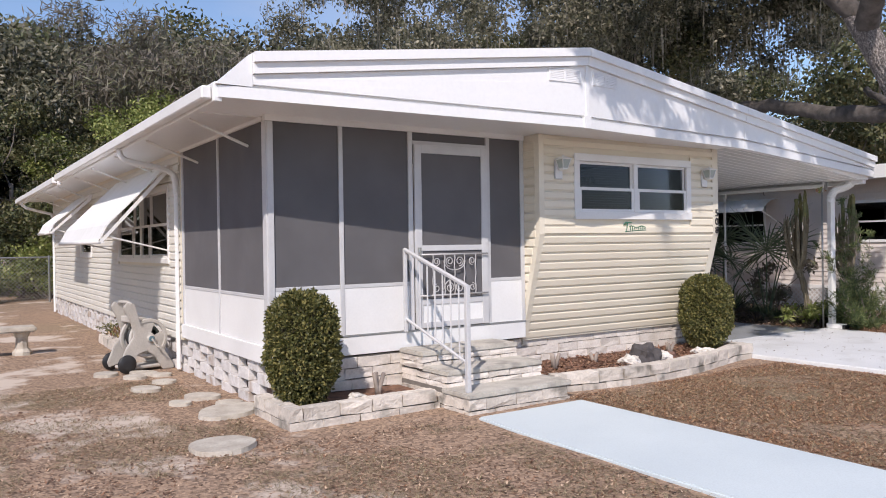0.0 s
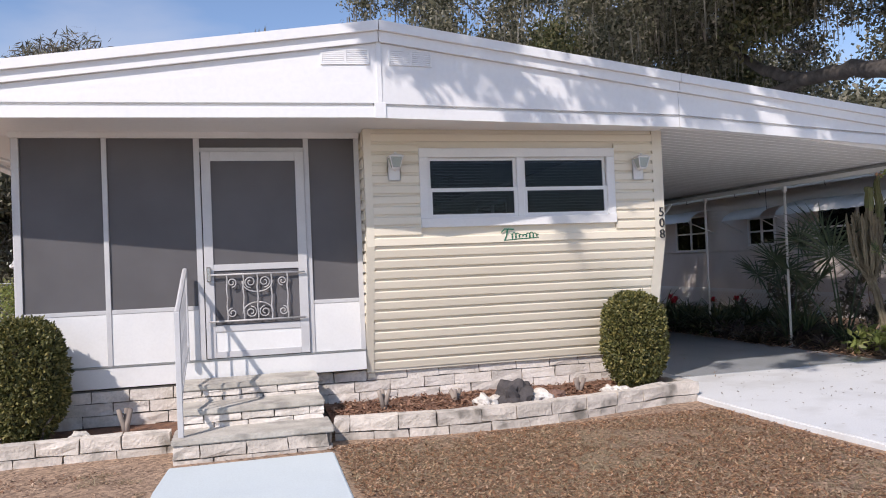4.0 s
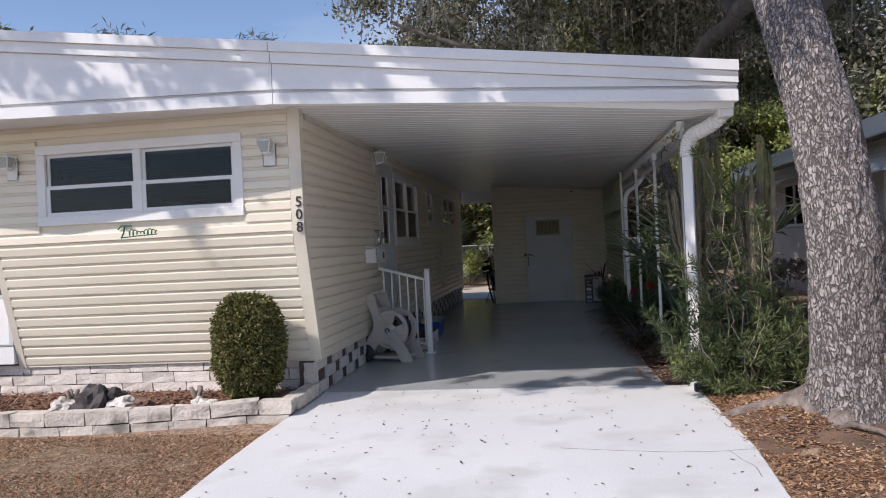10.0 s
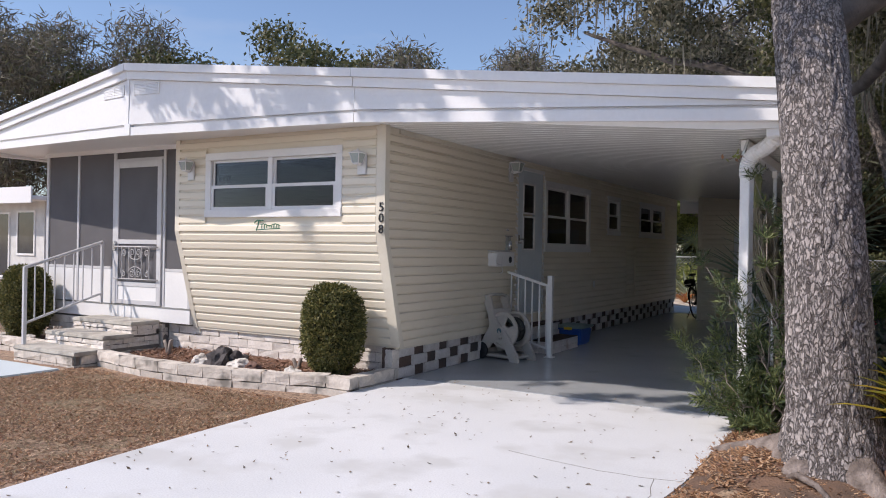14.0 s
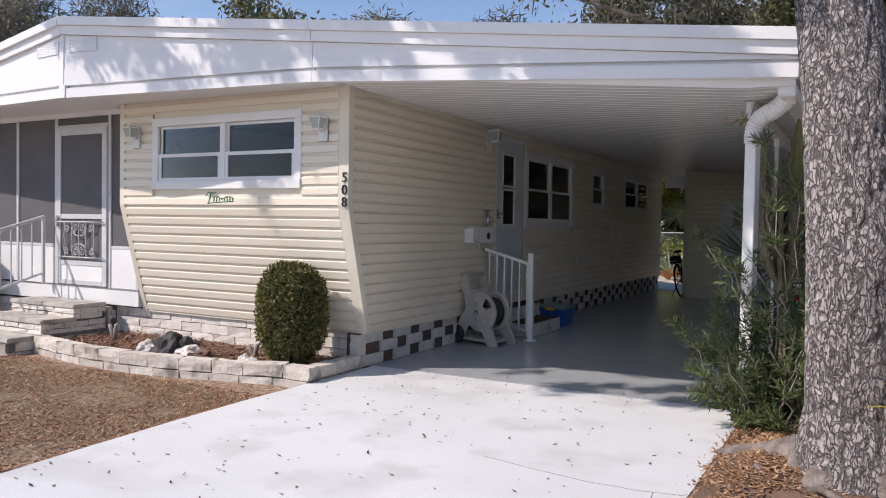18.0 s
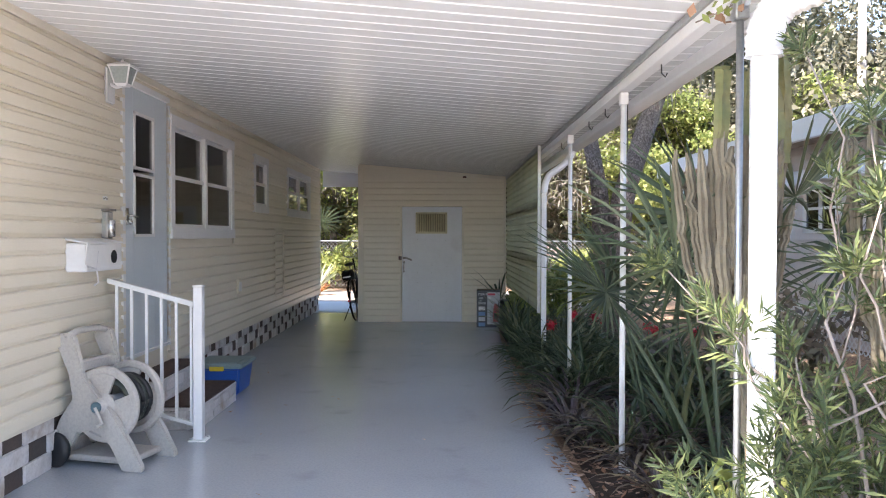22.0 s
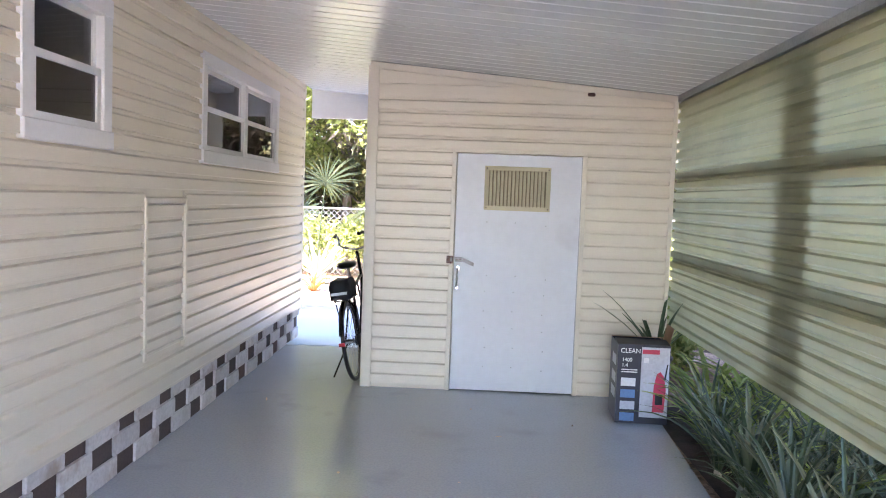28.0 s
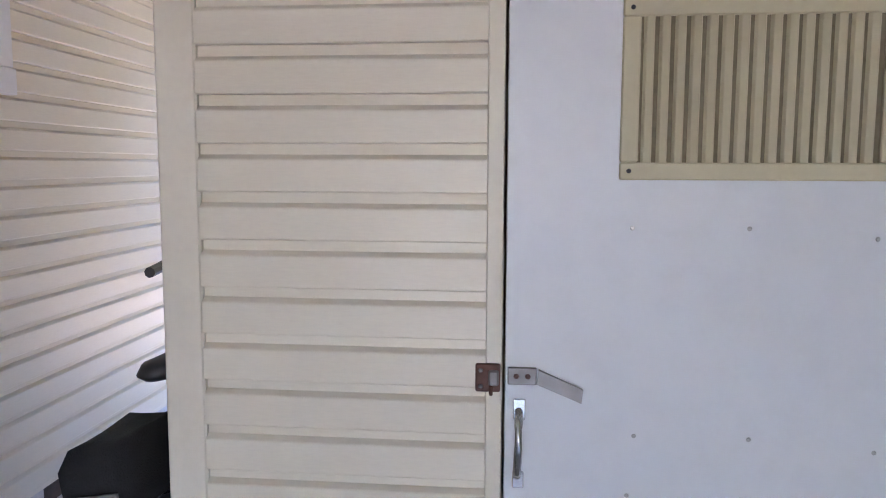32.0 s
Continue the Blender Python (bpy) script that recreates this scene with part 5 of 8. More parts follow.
def fan_palm(at, fans, label):
    ob = thing("fan_palm", label, "palm", "fan palms in the carport bed", at=Matrix.Translation(at))
    for yaw, lean, ln, size in fans:
        h = Vector((math.cos(radians(yaw)), math.sin(radians(yaw)), 0))
        tip = h * ln * math.sin(radians(lean)) + Vector((0, 0, ln * math.cos(radians(lean))))
        stalk = part("leaf_stalk", tube(bmesh.new(), [(0, 0, 0), tuple(tip * 0.5 + Vector((0, 0, 0.06))), tuple(tip)], 0.016, 6, 0.009), L_PALM, ob)
        d = (tip.normalized() + h * 0.5).normalized()
        side = d.cross(Vector((0, 0, 1))).normalized()
        up = side.cross(d).normalized()
        vs, fs = [], []
        nl = 34
        for i in range(nl):
            a = radians(-150 + 300 * i / (nl - 1))
            w = d * math.cos(a) + side * math.sin(a) + up * (0.10 * (i % 2) + 0.10 * abs(math.sin(a)))
            w.normalize()
            cross = w.cross(up).normalized()
            l = size * (0.75 + 0.25 * math.cos(a * 0.55)) * rng.uniform(0.92, 1.05)
            o = len(vs)
            for t, ww in ((0.0, 0.004), (0.35, 0.030), (0.62, 0.022), (1.0, 0.002)):
                c = tip + w * l * t - Vector((0, 0, 0.14 * l * t * t * t))
                vs += [tuple(c - cross * ww / 2), tuple(c - up * ww * 0.35), tuple(c + cross * ww / 2)]
            for k in range(3):
                q = o + 3 * k
                fs += [(q, q + 1, q + 4, q + 3), (q + 1, q + 2, q + 5, q + 4)]
        me = bpy.data.meshes.new("fan")
        me.from_pydata(vs, [], fs)
        part("fan", me, L_PALM, stalk)
    bm = lathe(bmesh.new(), [(0.06, -0.05), (0.05, 0.1), (0.02, 0.2)], 10)
    part("stem_base", bm, M_BARK2, ob)


fan_palm((12.72, 9.42, GZ), [(185, 13, 1.32, 0.52), (115, 26, 1.2, 0.55), (60, 30, 1.25, 0.6), (300, 22, 1.05, 0.55), (20, 10, 1.6, 0.6)], "tall fan palm with stiff pleated green leaves")
fan_palm((12.86, 8.55, GZ), [(215, 17, 1.42, 0.84), (100, 9, 1.62, 0.8), (0, 26, 1.55, 0.8), (320, 12, 1.75, 0.75), (150, 30, 1.35, 0.7)], "fan palm with wide pleated green leaves")

# candelabra cactus
cactus = thing("candelabra_cactus", "branching ribbed cactus, corky brown below, green tips", "cactus", at=Matrix.Translation((12.76, 7.72, GZ)))


def cactus_arm(pts, r, n=12, top=True):
    """A ribbed stem through the points, its end rounded off."""
    bm = bmesh.new()
    pts = [Vector(p) for p in pts]
    seg = 7 * (len(pts) - 1)
    rows = []
    for i in range(seg + 1):
        t = i / 7
        k = min(int(t), len(pts) - 2)
        c = pts[k].lerp(pts[k + 1], t - k) + Vector(rng.normal(size=3)) * 0.004
        rr = r * (1.0 + 0.08 * math.sin(i * 1.3 + r * 900)) * (1 if not top or i < seg - 2 else (seg + 1 - i) / 3.4)
        rows.append([bm.verts.new(c + Vector((math.cos(2 * math.pi * j / n), math.sin(2 * math.pi * j / n), 0)) * rr * (1.0 if j % 2 else 0.70)) for j in range(n)])
    for a, b in zip(rows, rows[1:]):
        for j in range(n):
            bm.faces.new((a[j], a[(j + 1) % n], b[(j + 1) % n], b[j]))
    bm.faces.new(rows[-1])
    return bm


def cactus_cluster(bx, by, cx, cy, n, low, high):
    part("trunk", cactus_arm([(bx, by, -0.03), (bx + 0.02, by + 0.03, 0.5), (cx, cy, low)], 0.05, 14, False), M_CORK, cactus)
    for i in range(n):
        a = i * 2.4 + rng.random()
        r = rng.uniform(0.06, 0.25)
        dx, dy = math.cos(a) * r, math.sin(a) * r
        z0, z1 = low - 0.25 + 0.35 * rng.random(), rng.uniform(1.62, 2.02)
        tip = (cx + dx * 1.15, cy + dy * 1.15, z1)
        green = i % 5 == 0
        arm = part("arm", cactus_arm([(cx, cy, z0), (cx + dx * 0.75, cy + dy * 0.75, z0 + 0.22), (cx + dx, cy + dy, z0 + 0.5), tip], rng.uniform(0.021, 0.029), 14, not green), M_CORK, cactus)
        if green:
            part("green_tip", cactus_arm([(tip[0], tip[1], z1 - 0.03), (tip[0] + 0.01, tip[1], z1 + 0.25), (tip[0], tip[1] + 0.01, high - 0.25 * rng.random())], 0.033, 10), L_CACTUS, arm, "yellow-green ribbed growing tip")


cactus_cluster(-0.10, -0.10, -0.13, 0.05, 24, 1.10, 2.42)
cactus_cluster(0.28, -0.50, 0.24, -0.55, 17, 1.00, 2.34)

# podocarpus at the corner post
yew = thing("podocarpus_bush", "feathery podocarpus bush growing round the corner downspout", "bush", at=Matrix.Translation((12.64, 6.80, GZ)))
pp, ww = [], []


def tuft(q, out, ln, n):
    """A shoot with leaves set all round it, longest towards its middle."""
    for k in range(n):
        f = 0.15 + 0.85 * k / n
        pp.append(tuple(q + out * ln * f))
        w = Vector(rng.normal(size=3))
        w = (w - w.project(out)).normalized()
        ww.append(tuple((out * (0.35 + 0.9 * f) + w * 0.9)))


def spray(base, tip, shoots, leaves, reach, bend=0.10, show=True):
    """A branch from base to tip, with leafy shoots along its outer half."""
    bm = bmesh.new()
    pts = limb(bm, base, tip, 0.009, 0.003, bend, 8, 5)
    if show:
        part("stem", bm, M_BARK2, yew, smooth=True)
    way = (Vector(tip) - Vector(base)).normalized()
    for _ in range(shoots):
        q = Vector(pts[rng.integers(3, 9)])
        out = (way * 0.7 + Vector((rng.normal() * 0.7, rng.normal() * 0.7, rng.uniform(-0.1, 0.8)))).normalized()
        tuft(q, out, rng.uniform(0.5, 1.1) * reach, leaves)
    tuft(Vector(pts[-1]), way, reach * 0.8, leaves + 6)


for i in range(64):
    a = rng.uniform(0, 6.28)
    r = rng.uniform(0.15, 0.62)
    h = rng.uniform(0.12, 0.95) * (1.15 - 0.6 * r)
    spray((0.06 * math.cos(a) + 0.10, 0.06 * math.sin(a), 0.0), (0.14 + r * math.cos(a) * 1.05, r * math.sin(a) * 0.85, h), 11, 17, 0.17, show=i % 2 == 0)
# shoots that reach over the drive
for tip, n in (((-0.60, -0.16, 0.74), 12), ((-0.50, -0.02, 0.62), 10), ((-0.44, -0.22, 0.42), 12), ((-0.36, -0.28, 0.30), 12), ((-0.52, 0.30, 1.38), 10), ((-0.36, 0.20, 1.22), 12), ((-0.16, 0.06, 1.10), 12), ((-0.28, -0.10, 0.92), 9)):
    spray((0.02, 0.05, 0.15 + 0.45 * (tip[2] > 1)), tip, n, 18, 0.16, 0.06)
# thin leaders climbing beside the pipe
for x, y, h in ((-0.10, 0.12, 2.12), (0.02, -0.06, 1.85), (0.16, 0.05, 1.75), (0.30, -0.10, 1.55), (0.24, 0.22, 1.95), (0.42, 0.12, 1.45), (0.08, 0.28, 1.7)):
    spray((x * 0.5 + 0.08, y * 0.5, 0.2), (x, y, h), 20, 13, 0.12, 0.04)
tagged(part("needles", leaf_mesh("needles", np.array(pp), 0.075, 0.0095, L_YEW, way=np.array(ww), jitter=0.25), L_YEW, yew), kind="stuff")
shrub("low broad-leaved green shrub at the carport edge", (12.62, 7.55, GZ), 0.34, 0.62, L_BRIGHT, 420, 0.11)
shrub("low broad-leaved green shrub at the carport edge", (12.95, 7.25, GZ), 0.36, 0.8, L_YEW, 700, 0.09)
for x, y, r, h in ((13.9, 9.2, 0.45, 1.3), (13.9, 11.2, 0.55, 1.2)):
    shrub("straggly grey-brown shrub between the two yards", (x, y, GZ), r, h, L_BARE, 900, 0.10, "straggly shrubs between the yards")

for x, y, r, h in ((13.35, 17.5, 0.65, 1.0), (13.9, 18.4, 0.8, 1.2), (12.9, 18.6, 0.6, 0.9)):
    shrub("leafy green shrub beside the storage room", (x, y, GZ), r, h, L_BRIGHT, 1500, 0.12, "shrubs beside the storage room")

# far bright garden plants beyond the passage
agave = strap_plant("agave", "pale grey-green agave rosette in the back garden", leafy("agave_leaf", (0.25, 0.30, 0.2), (0.38, 0.42, 0.3), (0.5, 0.52, 0.4)), 34, 0.85, 0.085, 0.25, 0.85, "")
agave.matrix_basis = Matrix.Translation((8.0, 24.6, GZ + 0.15))
agave2 = strap_plant("orange_bromeliad", "orange-red bromeliad clump in the back garden", leafy("orange_leaf", (0.35, 0.10, 0.04), (0.5, 0.2, 0.07), (0.4, 0.3, 0.08)), 40, 0.5, 0.05, 1.0, 1.0, "")
agave2.matrix_basis = Matrix.Translation((8.15, 23.6, GZ))
fan_palm((7.75, 25.6, GZ), [(0, 35, 1.6, 0.9), (120, 40, 1.6, 0.9), (240, 40, 1.5, 0.9), (300, 15, 1.9, 0.8)], "small sunlit palm in the back garden")


# ---- litter on lawn and drive ----
def litter(name, n, area, z, leaf, length, label):
    p = np.stack([rng.uniform(area[0], area[1], n), rng.uniform(area[2], area[3], n), np.full(n, z)], 1)
    keep = []
    for q in p:
        x, y = q[0], q[1]
        on_drive = 8.9 < x < 12.4
        on_walk = 3.85 < x < 5.25 and y < 5.6
        in_house = XL < x < XR and y > 6.0
        if name == "lawn_litter":
            if on_drive or on_walk or in_house or (2.4 < x < 8.9 and y > 5.75):
                continue
            bare = noise.noise((x * 0.9, y * 0.9, 7.0)) + 0.45 * noise.noise((x * 3.1, y * 3.1, 4.0))
            if bare > 0.16 + 0.12 * (x > 5.3) and noise.noise((x * 60, y * 60, 0.0)) > -0.25:
                continue
            q[2] = ground_height(x, y) + 0.004
        if name == "oak_litter":
            if noise.noise((x * 1.7, y * 1.7, 2.0)) + 0.6 * noise.noise((x * 5.0, y * 5.0, 9.0)) < -0.45:
                continue
            q[2] = ground_height(x, y) + 0.014
        keep.append(q)
    p = np.array(keep)
    m = len(p)
    a = rng.uniform(0, 6.28, m)
    d = np.stack([np.cos(a), np.sin(a), rng.normal(size=m) * 0.18], 1)
    s = np.stack([-np.sin(a), np.cos(a), rng.normal(size=m) * 0.22], 1)
    k = rng.uniform(0.6, 1.3, (m, 1))
    v = np.stack([p, p + d * length * 0.5 * k + s * length * 0.22 * k, p + d * length * k + np.array([0, 0, 0.006]), p + d * length * 0.5 * k - s * length * 0.22 * k], 1).reshape(-1, 3)
    v[:, 2] = np.maximum(v[:, 2], np.repeat(p[:, 2], 4) + 0.001)
    me = fast_mesh(name, v, m, 4)
    ob = part(name, me, leaf)
    return tagged(ob, label, "leaf litter", kind="stuff")


litter("lawn_litter", 100000, (-1.5, 12.5, 0.6, 9.5), GZ, L_BROWN, 0.030, "brown fallen oak leaves scattered over the lawn")
litter("lawn_litter", 42000, (5.2, 8.9, 0.6, 5.75), GZ, leafy("rust_leaf", (0.10, 0.048, 0.028), (0.36, 0.185, 0.095), (0.58, 0.39, 0.24)), 0.032, "rust-brown fallen leaves gathered along the drive edge")
litter("oak_litter", 46000, (12.36, 14.9, 2.0, 7.4), GZ, leafy("straw_leaf", (0.16, 0.075, 0.04), (0.46, 0.26, 0.14), (0.70, 0.50, 0.33)), 0.036, "rust and straw-coloured leaves heaped under the oak")
litter("drive_litter", 330, (9.0, 12.3, 1.0, 7.4), 0.003, leafy("dark_dry_leaf", (0.10, 0.075, 0.05), (0.18, 0.13, 0.09), (0.30, 0.21, 0.13)), 0.033, "brown leaves scattered over the drive")
litter("carport_litter", 26, (9.2, 12.0, 8.0, 16.8), 0.004, L_BROWN, 0.04, "few dry leaves on the carport floor")


def dry_grass(n, x0, x1, y0, y1):
    """Short dry blades lying every way over the lawn."""
    p = np.stack([rng.uniform(x0, x1, n), rng.uniform(y0, y1, n), np.zeros(n)], 1)
    keep = []
    for q in p:
        x, y = q[0], q[1]
        if 3.85 < x < 5.25 and y < 5.7 or (2.3 < x < 8.95 and y > 5.6) or x > 8.75:
            continue
        if noise.noise((x * 0.7, y * 0.7, 3.0)) + 0.5 * noise.noise((x * 2.3, y * 2.3, 1.0)) < -0.12 - 0.25 * (x > 5.3):
            continue
        q[2] = ground_height(x, y) + 0.003
        keep.append(q)
    p = np.array(keep)
    m = len(p)
    a = rng.uniform(0, 6.28, m)
    d = np.stack([np.cos(a), np.sin(a), np.abs(rng.normal(size=m)) * 0.30], 1) * rng.uniform(0.025, 0.065, (m, 1))
    s = np.stack([-np.sin(a), np.cos(a), 0 * a], 1) * 0.0022
    v = np.stack([p - s, p + s, p + 0.6 * d + s, p + d], 1).reshape(-1, 3)
    return tagged(part("dry_grass", fast_mesh("dry_grass", v, m, 4), L_GRASS), "short dry tan and olive grass on the lawn", "grass", kind="stuff")


dry_grass(190000, -1.2, 8.8, 0.3, 9.5)
# planting bed along the carport
bm = bmesh.new()
nx, ny = 8, 50
g = [[bm.verts.new((12.18 + 1.6 * i / nx + 0.15 * noise.noise((j * 0.35, i * 0.5, 2.0)) * (i == nx), 6.95 + 10.2 * j / ny, GZ + 0.022 + 0.03 * noise.noise((i * 0.8, j * 0.8, 0.0)) * (0 < i < nx) - 0.03 * (i == nx))) for j in range(ny + 1)] for i in range(nx + 1)]
for i in range(nx):
    for j in range(ny):
        bm.faces.new((g[i][j], g[i + 1][j], g[i + 1][j + 1], g[i][j + 1]))
tagged(part("planting_bed", tidy(bm), M_SOIL), "dark leafy soil of the bed along the carport", "garden bed", kind="structure")
# leaf-strewn earth round the oak
bm = bmesh.new()
g = [[bm.verts.new((12.47 + 3.2 * i / 12 + 0.9 * noise.noise((j * 0.45, 0.0, 5.0)) * (i / 12) ** 2, 2.4 + 4.6 * j / 16 + 0.8 * noise.noise((i * 0.5, 3.0, 5.0)) * (1 - j / 16) ** 2, ground_height(12.47 + 3.2 * i / 12, 2.4 + 4.6 * j / 16) + 0.012 + 0.02 * noise.noise((i * 0.9, j * 0.9, 4.0)) * (0 < i < 12 and 0 < j < 16) - 0.02 * (i == 12 or j in (0, 16)))) for j in range(17)] for i in range(13)]
for i in range(12):
    for j in range(16):
        bm.faces.new((g[i][j], g[i + 1][j], g[i + 1][j + 1], g[i][j + 1]))
tagged(part("oak_bed", tidy(bm), surface("leaf_mould", (0.19, 0.115, 0.075), (0.095, 0.065, 0.048), rough=1.0, scale=5, fine=60, bump=1.0)), "brown leaf mould round the oak's foot", "garden bed", kind="structure")
# hairline cracks in the drive
M_CRACK = surface("crack_dirt", (0.20, 0.18, 0.16), rough=1.0, bump=0)
for pts in ([(11.2, 5.05), (11.57, 4.975), (11.72, 4.955), (11.91, 4.925), (12.06, 4.935), (12.18, 4.93), (12.45, 4.99)], [(12.27, 4.945), (12.30, 4.75), (12.345, 4.60), (12.33, 4.40)]):
    part("crack", tube(bmesh.new(), [(x, y, -0.0005) for x, y in pts], 0.0025, 5), M_CRACK, bpy.data.objects["driveway"])

litter("bed_litter", 1400, (12.0, 12.7, 7.4, 13.2), 0.006, L_BROWN, 0.06, "dry tan leaves along the bed's edge")
# vine sprig at the beam's corner
sprig = thing("vine_sprig", "small sprig of brown and yellow-green vine leaves", "vine")
part("stalk", tube(bmesh.new(), [(12.44, 7.22, 2.36), (12.36, 7.22, 2.31), (12.26, 7.24, 2.27)], 0.003, 5), M_BARK2, sprig)
for k in range(22):
    q = np.array([[12.42 - 0.012 * k * rng.random() * 1.0, 7.22 + rng.normal() * 0.04, 2.33 - 0.06 * rng.random()]])
    part("leaf", leaf_mesh("leaf", q, 0.05, 0.035, L_BRIGHT if k % 2 else L_BROWN), L_BRIGHT if k % 2 else L_BROWN, sprig)

# pale sandy back yard
bm = bmesh.new()
g = [[bm.verts.new((3.0 + 12.0 * i / 16 + 0.8 * noise.noise((i * 0.7, j * 0.7, 9.0)) * (i in (0, 16)), 20.0 + 5.7 * j / 8 + 0.5 * noise.noise((i * 0.7, j * 0.7, 8.0)) * (j == 8), GZ + 0.010 + 0.012 * noise.noise((i * 0.9, j * 0.9, 7.0)) - 0.03 * (i in (0, 16) or j in (0, 8)))) for j in range(9)] for i in range(17)]
for i in range(16):
    for j in range(8):
        bm.faces.new((g[i][j], g[i + 1][j], g[i + 1][j + 1], g[i][j + 1]))
tagged(part("back_yard", tidy(bm), surface("pale_sand", (0.60, 0.53, 0.44), (0.48, 0.41, 0.33), rough=1.0, scale=2.5, fine=50, bump=0.5, stain=(0.30, 0.22, 0.15), stain_at=0.62, stain_scale=3)), "pale sunlit sandy ground behind the carport", "ground", kind="structure")



# ---- windows and doors ----
def facing_south(y):
    return Matrix.Translation((0, y, 0))


def facing_east(x):
    return Matrix.Translation((x, 0, 0)) @ Matrix.Rotation(radians(90), 4, "Z")


def facing_west(x):
    return Matrix.Translation((x, 0, 0)) @ Matrix.Rotation(radians(-90), 4, "Z")


def window(name, at, u0, u1, z0, z1, units, split, label, casing=0.09, blinds=False, curtain=False, deep=0.05):
    """A vinyl window in a wall: casing boards, units side by side, each with an upper and a lower sash. Depth runs inwards."""
    ob = thing(name, label, "window", kind="structure", at=at)
    c = casing
    for nm, d in (("casing_head", (u0, u1, -0.034, 0.02, z1 - c, z1)), ("casing_sill", (u0, u1, -0.040, 0.02, z0, z0 + c)), ("casing_jamb", (u0, u0 + c, -0.030, 0.02, z0 + c, z1 - c)), ("casing_jamb", (u1 - c, u1, -0.030, 0.02, z0 + c, z1 - c))):
        part(nm, boxes(d, bevel=0.004), M_WHITE, ob)
    a0, a1, b0, b1 = u0 + c, u1 - c, z0 + c, z1 - c
    mull = 0.07 if units > 1 else 0.0
    if mull:
        part("mullion", boxes(((a0 + a1) / 2 - mull / 2, (a0 + a1) / 2 + mull / 2, -0.024, 0.05, b0, b1), bevel=0.003), M_WHITE, ob)
    w = (a1 - a0 - mull * (units - 1)) / units
    for i in range(units):
        p0 = a0 + i * (w + mull)
        p1 = p0 + w
        zm = b0 + (b1 - b0) * split
        for lo, hi, d, s in ((b0, zm + 0.02, 0.0, 0.036), (zm - 0.02, b1, 0.026, 0.030)):
            bm = bmesh.new()
            for q in ((p0, p0 + s, lo, hi), (p1 - s, p1, lo, hi), (p0 + s, p1 - s, lo, lo + s), (p0 + s, p1 - s, hi - s, hi)):
                box(bm, q[0], q[1], d - 0.014, d + 0.012, q[2], q[3])
            sash = part("sash", bm, M_WHITE, ob)
            g = part("pane", boxes((p0 + s, p1 - s, d - 0.003, d + 0.001, lo + s, hi - s)), M_CLEAR if blinds else M_GLASS, sash)
            g.visible_shadow = False
        if blinds:
            bm_ob = part("blind_rail", boxes((p0 + 0.02, p1 - 0.02, 0.075, 0.11, b1 - 0.05, b1 - 0.01)), M_BLIND, ob)
            slat = finish(prism([(0.0, 0.0), (0.022, 0.005), (0.0218, 0.0063), (-0.0003, 0.0013)], p0 + 0.025, p1 - 0.025, "x"), "slat")
            z = b0 + 0.02
            while z < b1 - 0.05:
                part("slat", slat, M_BLIND, bm_ob, at=Matrix.Translation((0, 0.085, z)))
                z += 0.030
        if curtain:
            bm = bmesh.new()
            prev = None
            for k in range(41):
                u = p0 + (p1 - p0) * k / 40
                d = 0.12 + 0.018 * math.sin(k * 1.3)
                row = [bm.verts.new((u, d, b0)), bm.verts.new((u, d, b1))]
                if prev:
                    bm.faces.new((prev[0], row[0], row[1], prev[1]))
                prev = row
            part("curtain", bm, surface("net_curtain", (0.22, 0.23, 0.21), rough=0.9, scale=4, bump=0.0), ob, smooth=True)
    return ob


window("window_1", facing_south(BAY_TOP), *W1, 2, 0.46, "white two-unit sash window with closed blinds behind", blinds=True)
window("window_2", facing_east(XR), *W2, 2, 0.5, "white two-unit sash window with dark panes", casing=0.10)
window("window_3", facing_east(XR), *W3, 1, 0.5, "narrow white sash window", casing=0.09)
window("window_4", facing_east(XR), *W4, 2, 0.5, "white two-unit sash window near the rear corner", casing=0.09)
window("window_5", facing_west(XL), -WW1[1], -WW1[0], WW1[2], WW1[3], 3, 0.5, "white three-unit window under a canvas awning", casing=0.07)
window("window_6", facing_west(XL), -WW2[1], -WW2[0], WW2[2], WW2[3], 1, 0.5, "white window under a small awning", casing=0.07)
# security stickers behind the front glass
st = thing("sticker", "small black security sticker inside the window pane", "sticker")
part("sheet", boxes((6.452, 6.522, BAY_TOP + 0.03, BAY_TOP + 0.032, 2.215, 2.275)), M_BLACK, st)
st = thing("sticker", "small black security sticker inside the window pane", "sticker")
part("sheet", boxes((6.582, 6.652, BAY_TOP + 0.03, BAY_TOP + 0.032, 2.215, 2.275)), M_BLACK, st)

# kitchen door under the carport
d = thing("door_1", "pale blue entrance door with a tall two-part glass light", "door", kind="structure", at=facing_east(XR))
u0, u1, z0, z1 = SIDE_DOOR
g0, g1 = u0 + 0.20, u1 - 0.30
for q in ((u0, g0, z0, z1), (g1, u1, z0, z1), (g0, g1, z0, 1.44), (g0, g1, 2.42, z1)):
    part("door_panel", boxes((q[0] + 0.001, q[1] - 0.001, 0.0, 0.035, q[2], q[3])), M_DOORBLUE, d)
for lo, hi in ((1.44, 1.94), (1.97, 2.42)):
    f = bmesh.new()
    for q in ((g0, g0 + 0.022, lo, hi), (g1 - 0.022, g1, lo, hi), (g0, g1, lo, lo + 0.022), (g0, g1, hi - 0.022, hi)):
        box(f, q[0], q[1], -0.012, 0.02, q[2], q[3])
    fr = part("light_frame", f, M_WHITE, d)
    part("pane", boxes((g0 + 0.02, g1 - 0.02, 0.006, 0.010, lo + 0.02, hi - 0.02)), M_GLASS, fr)
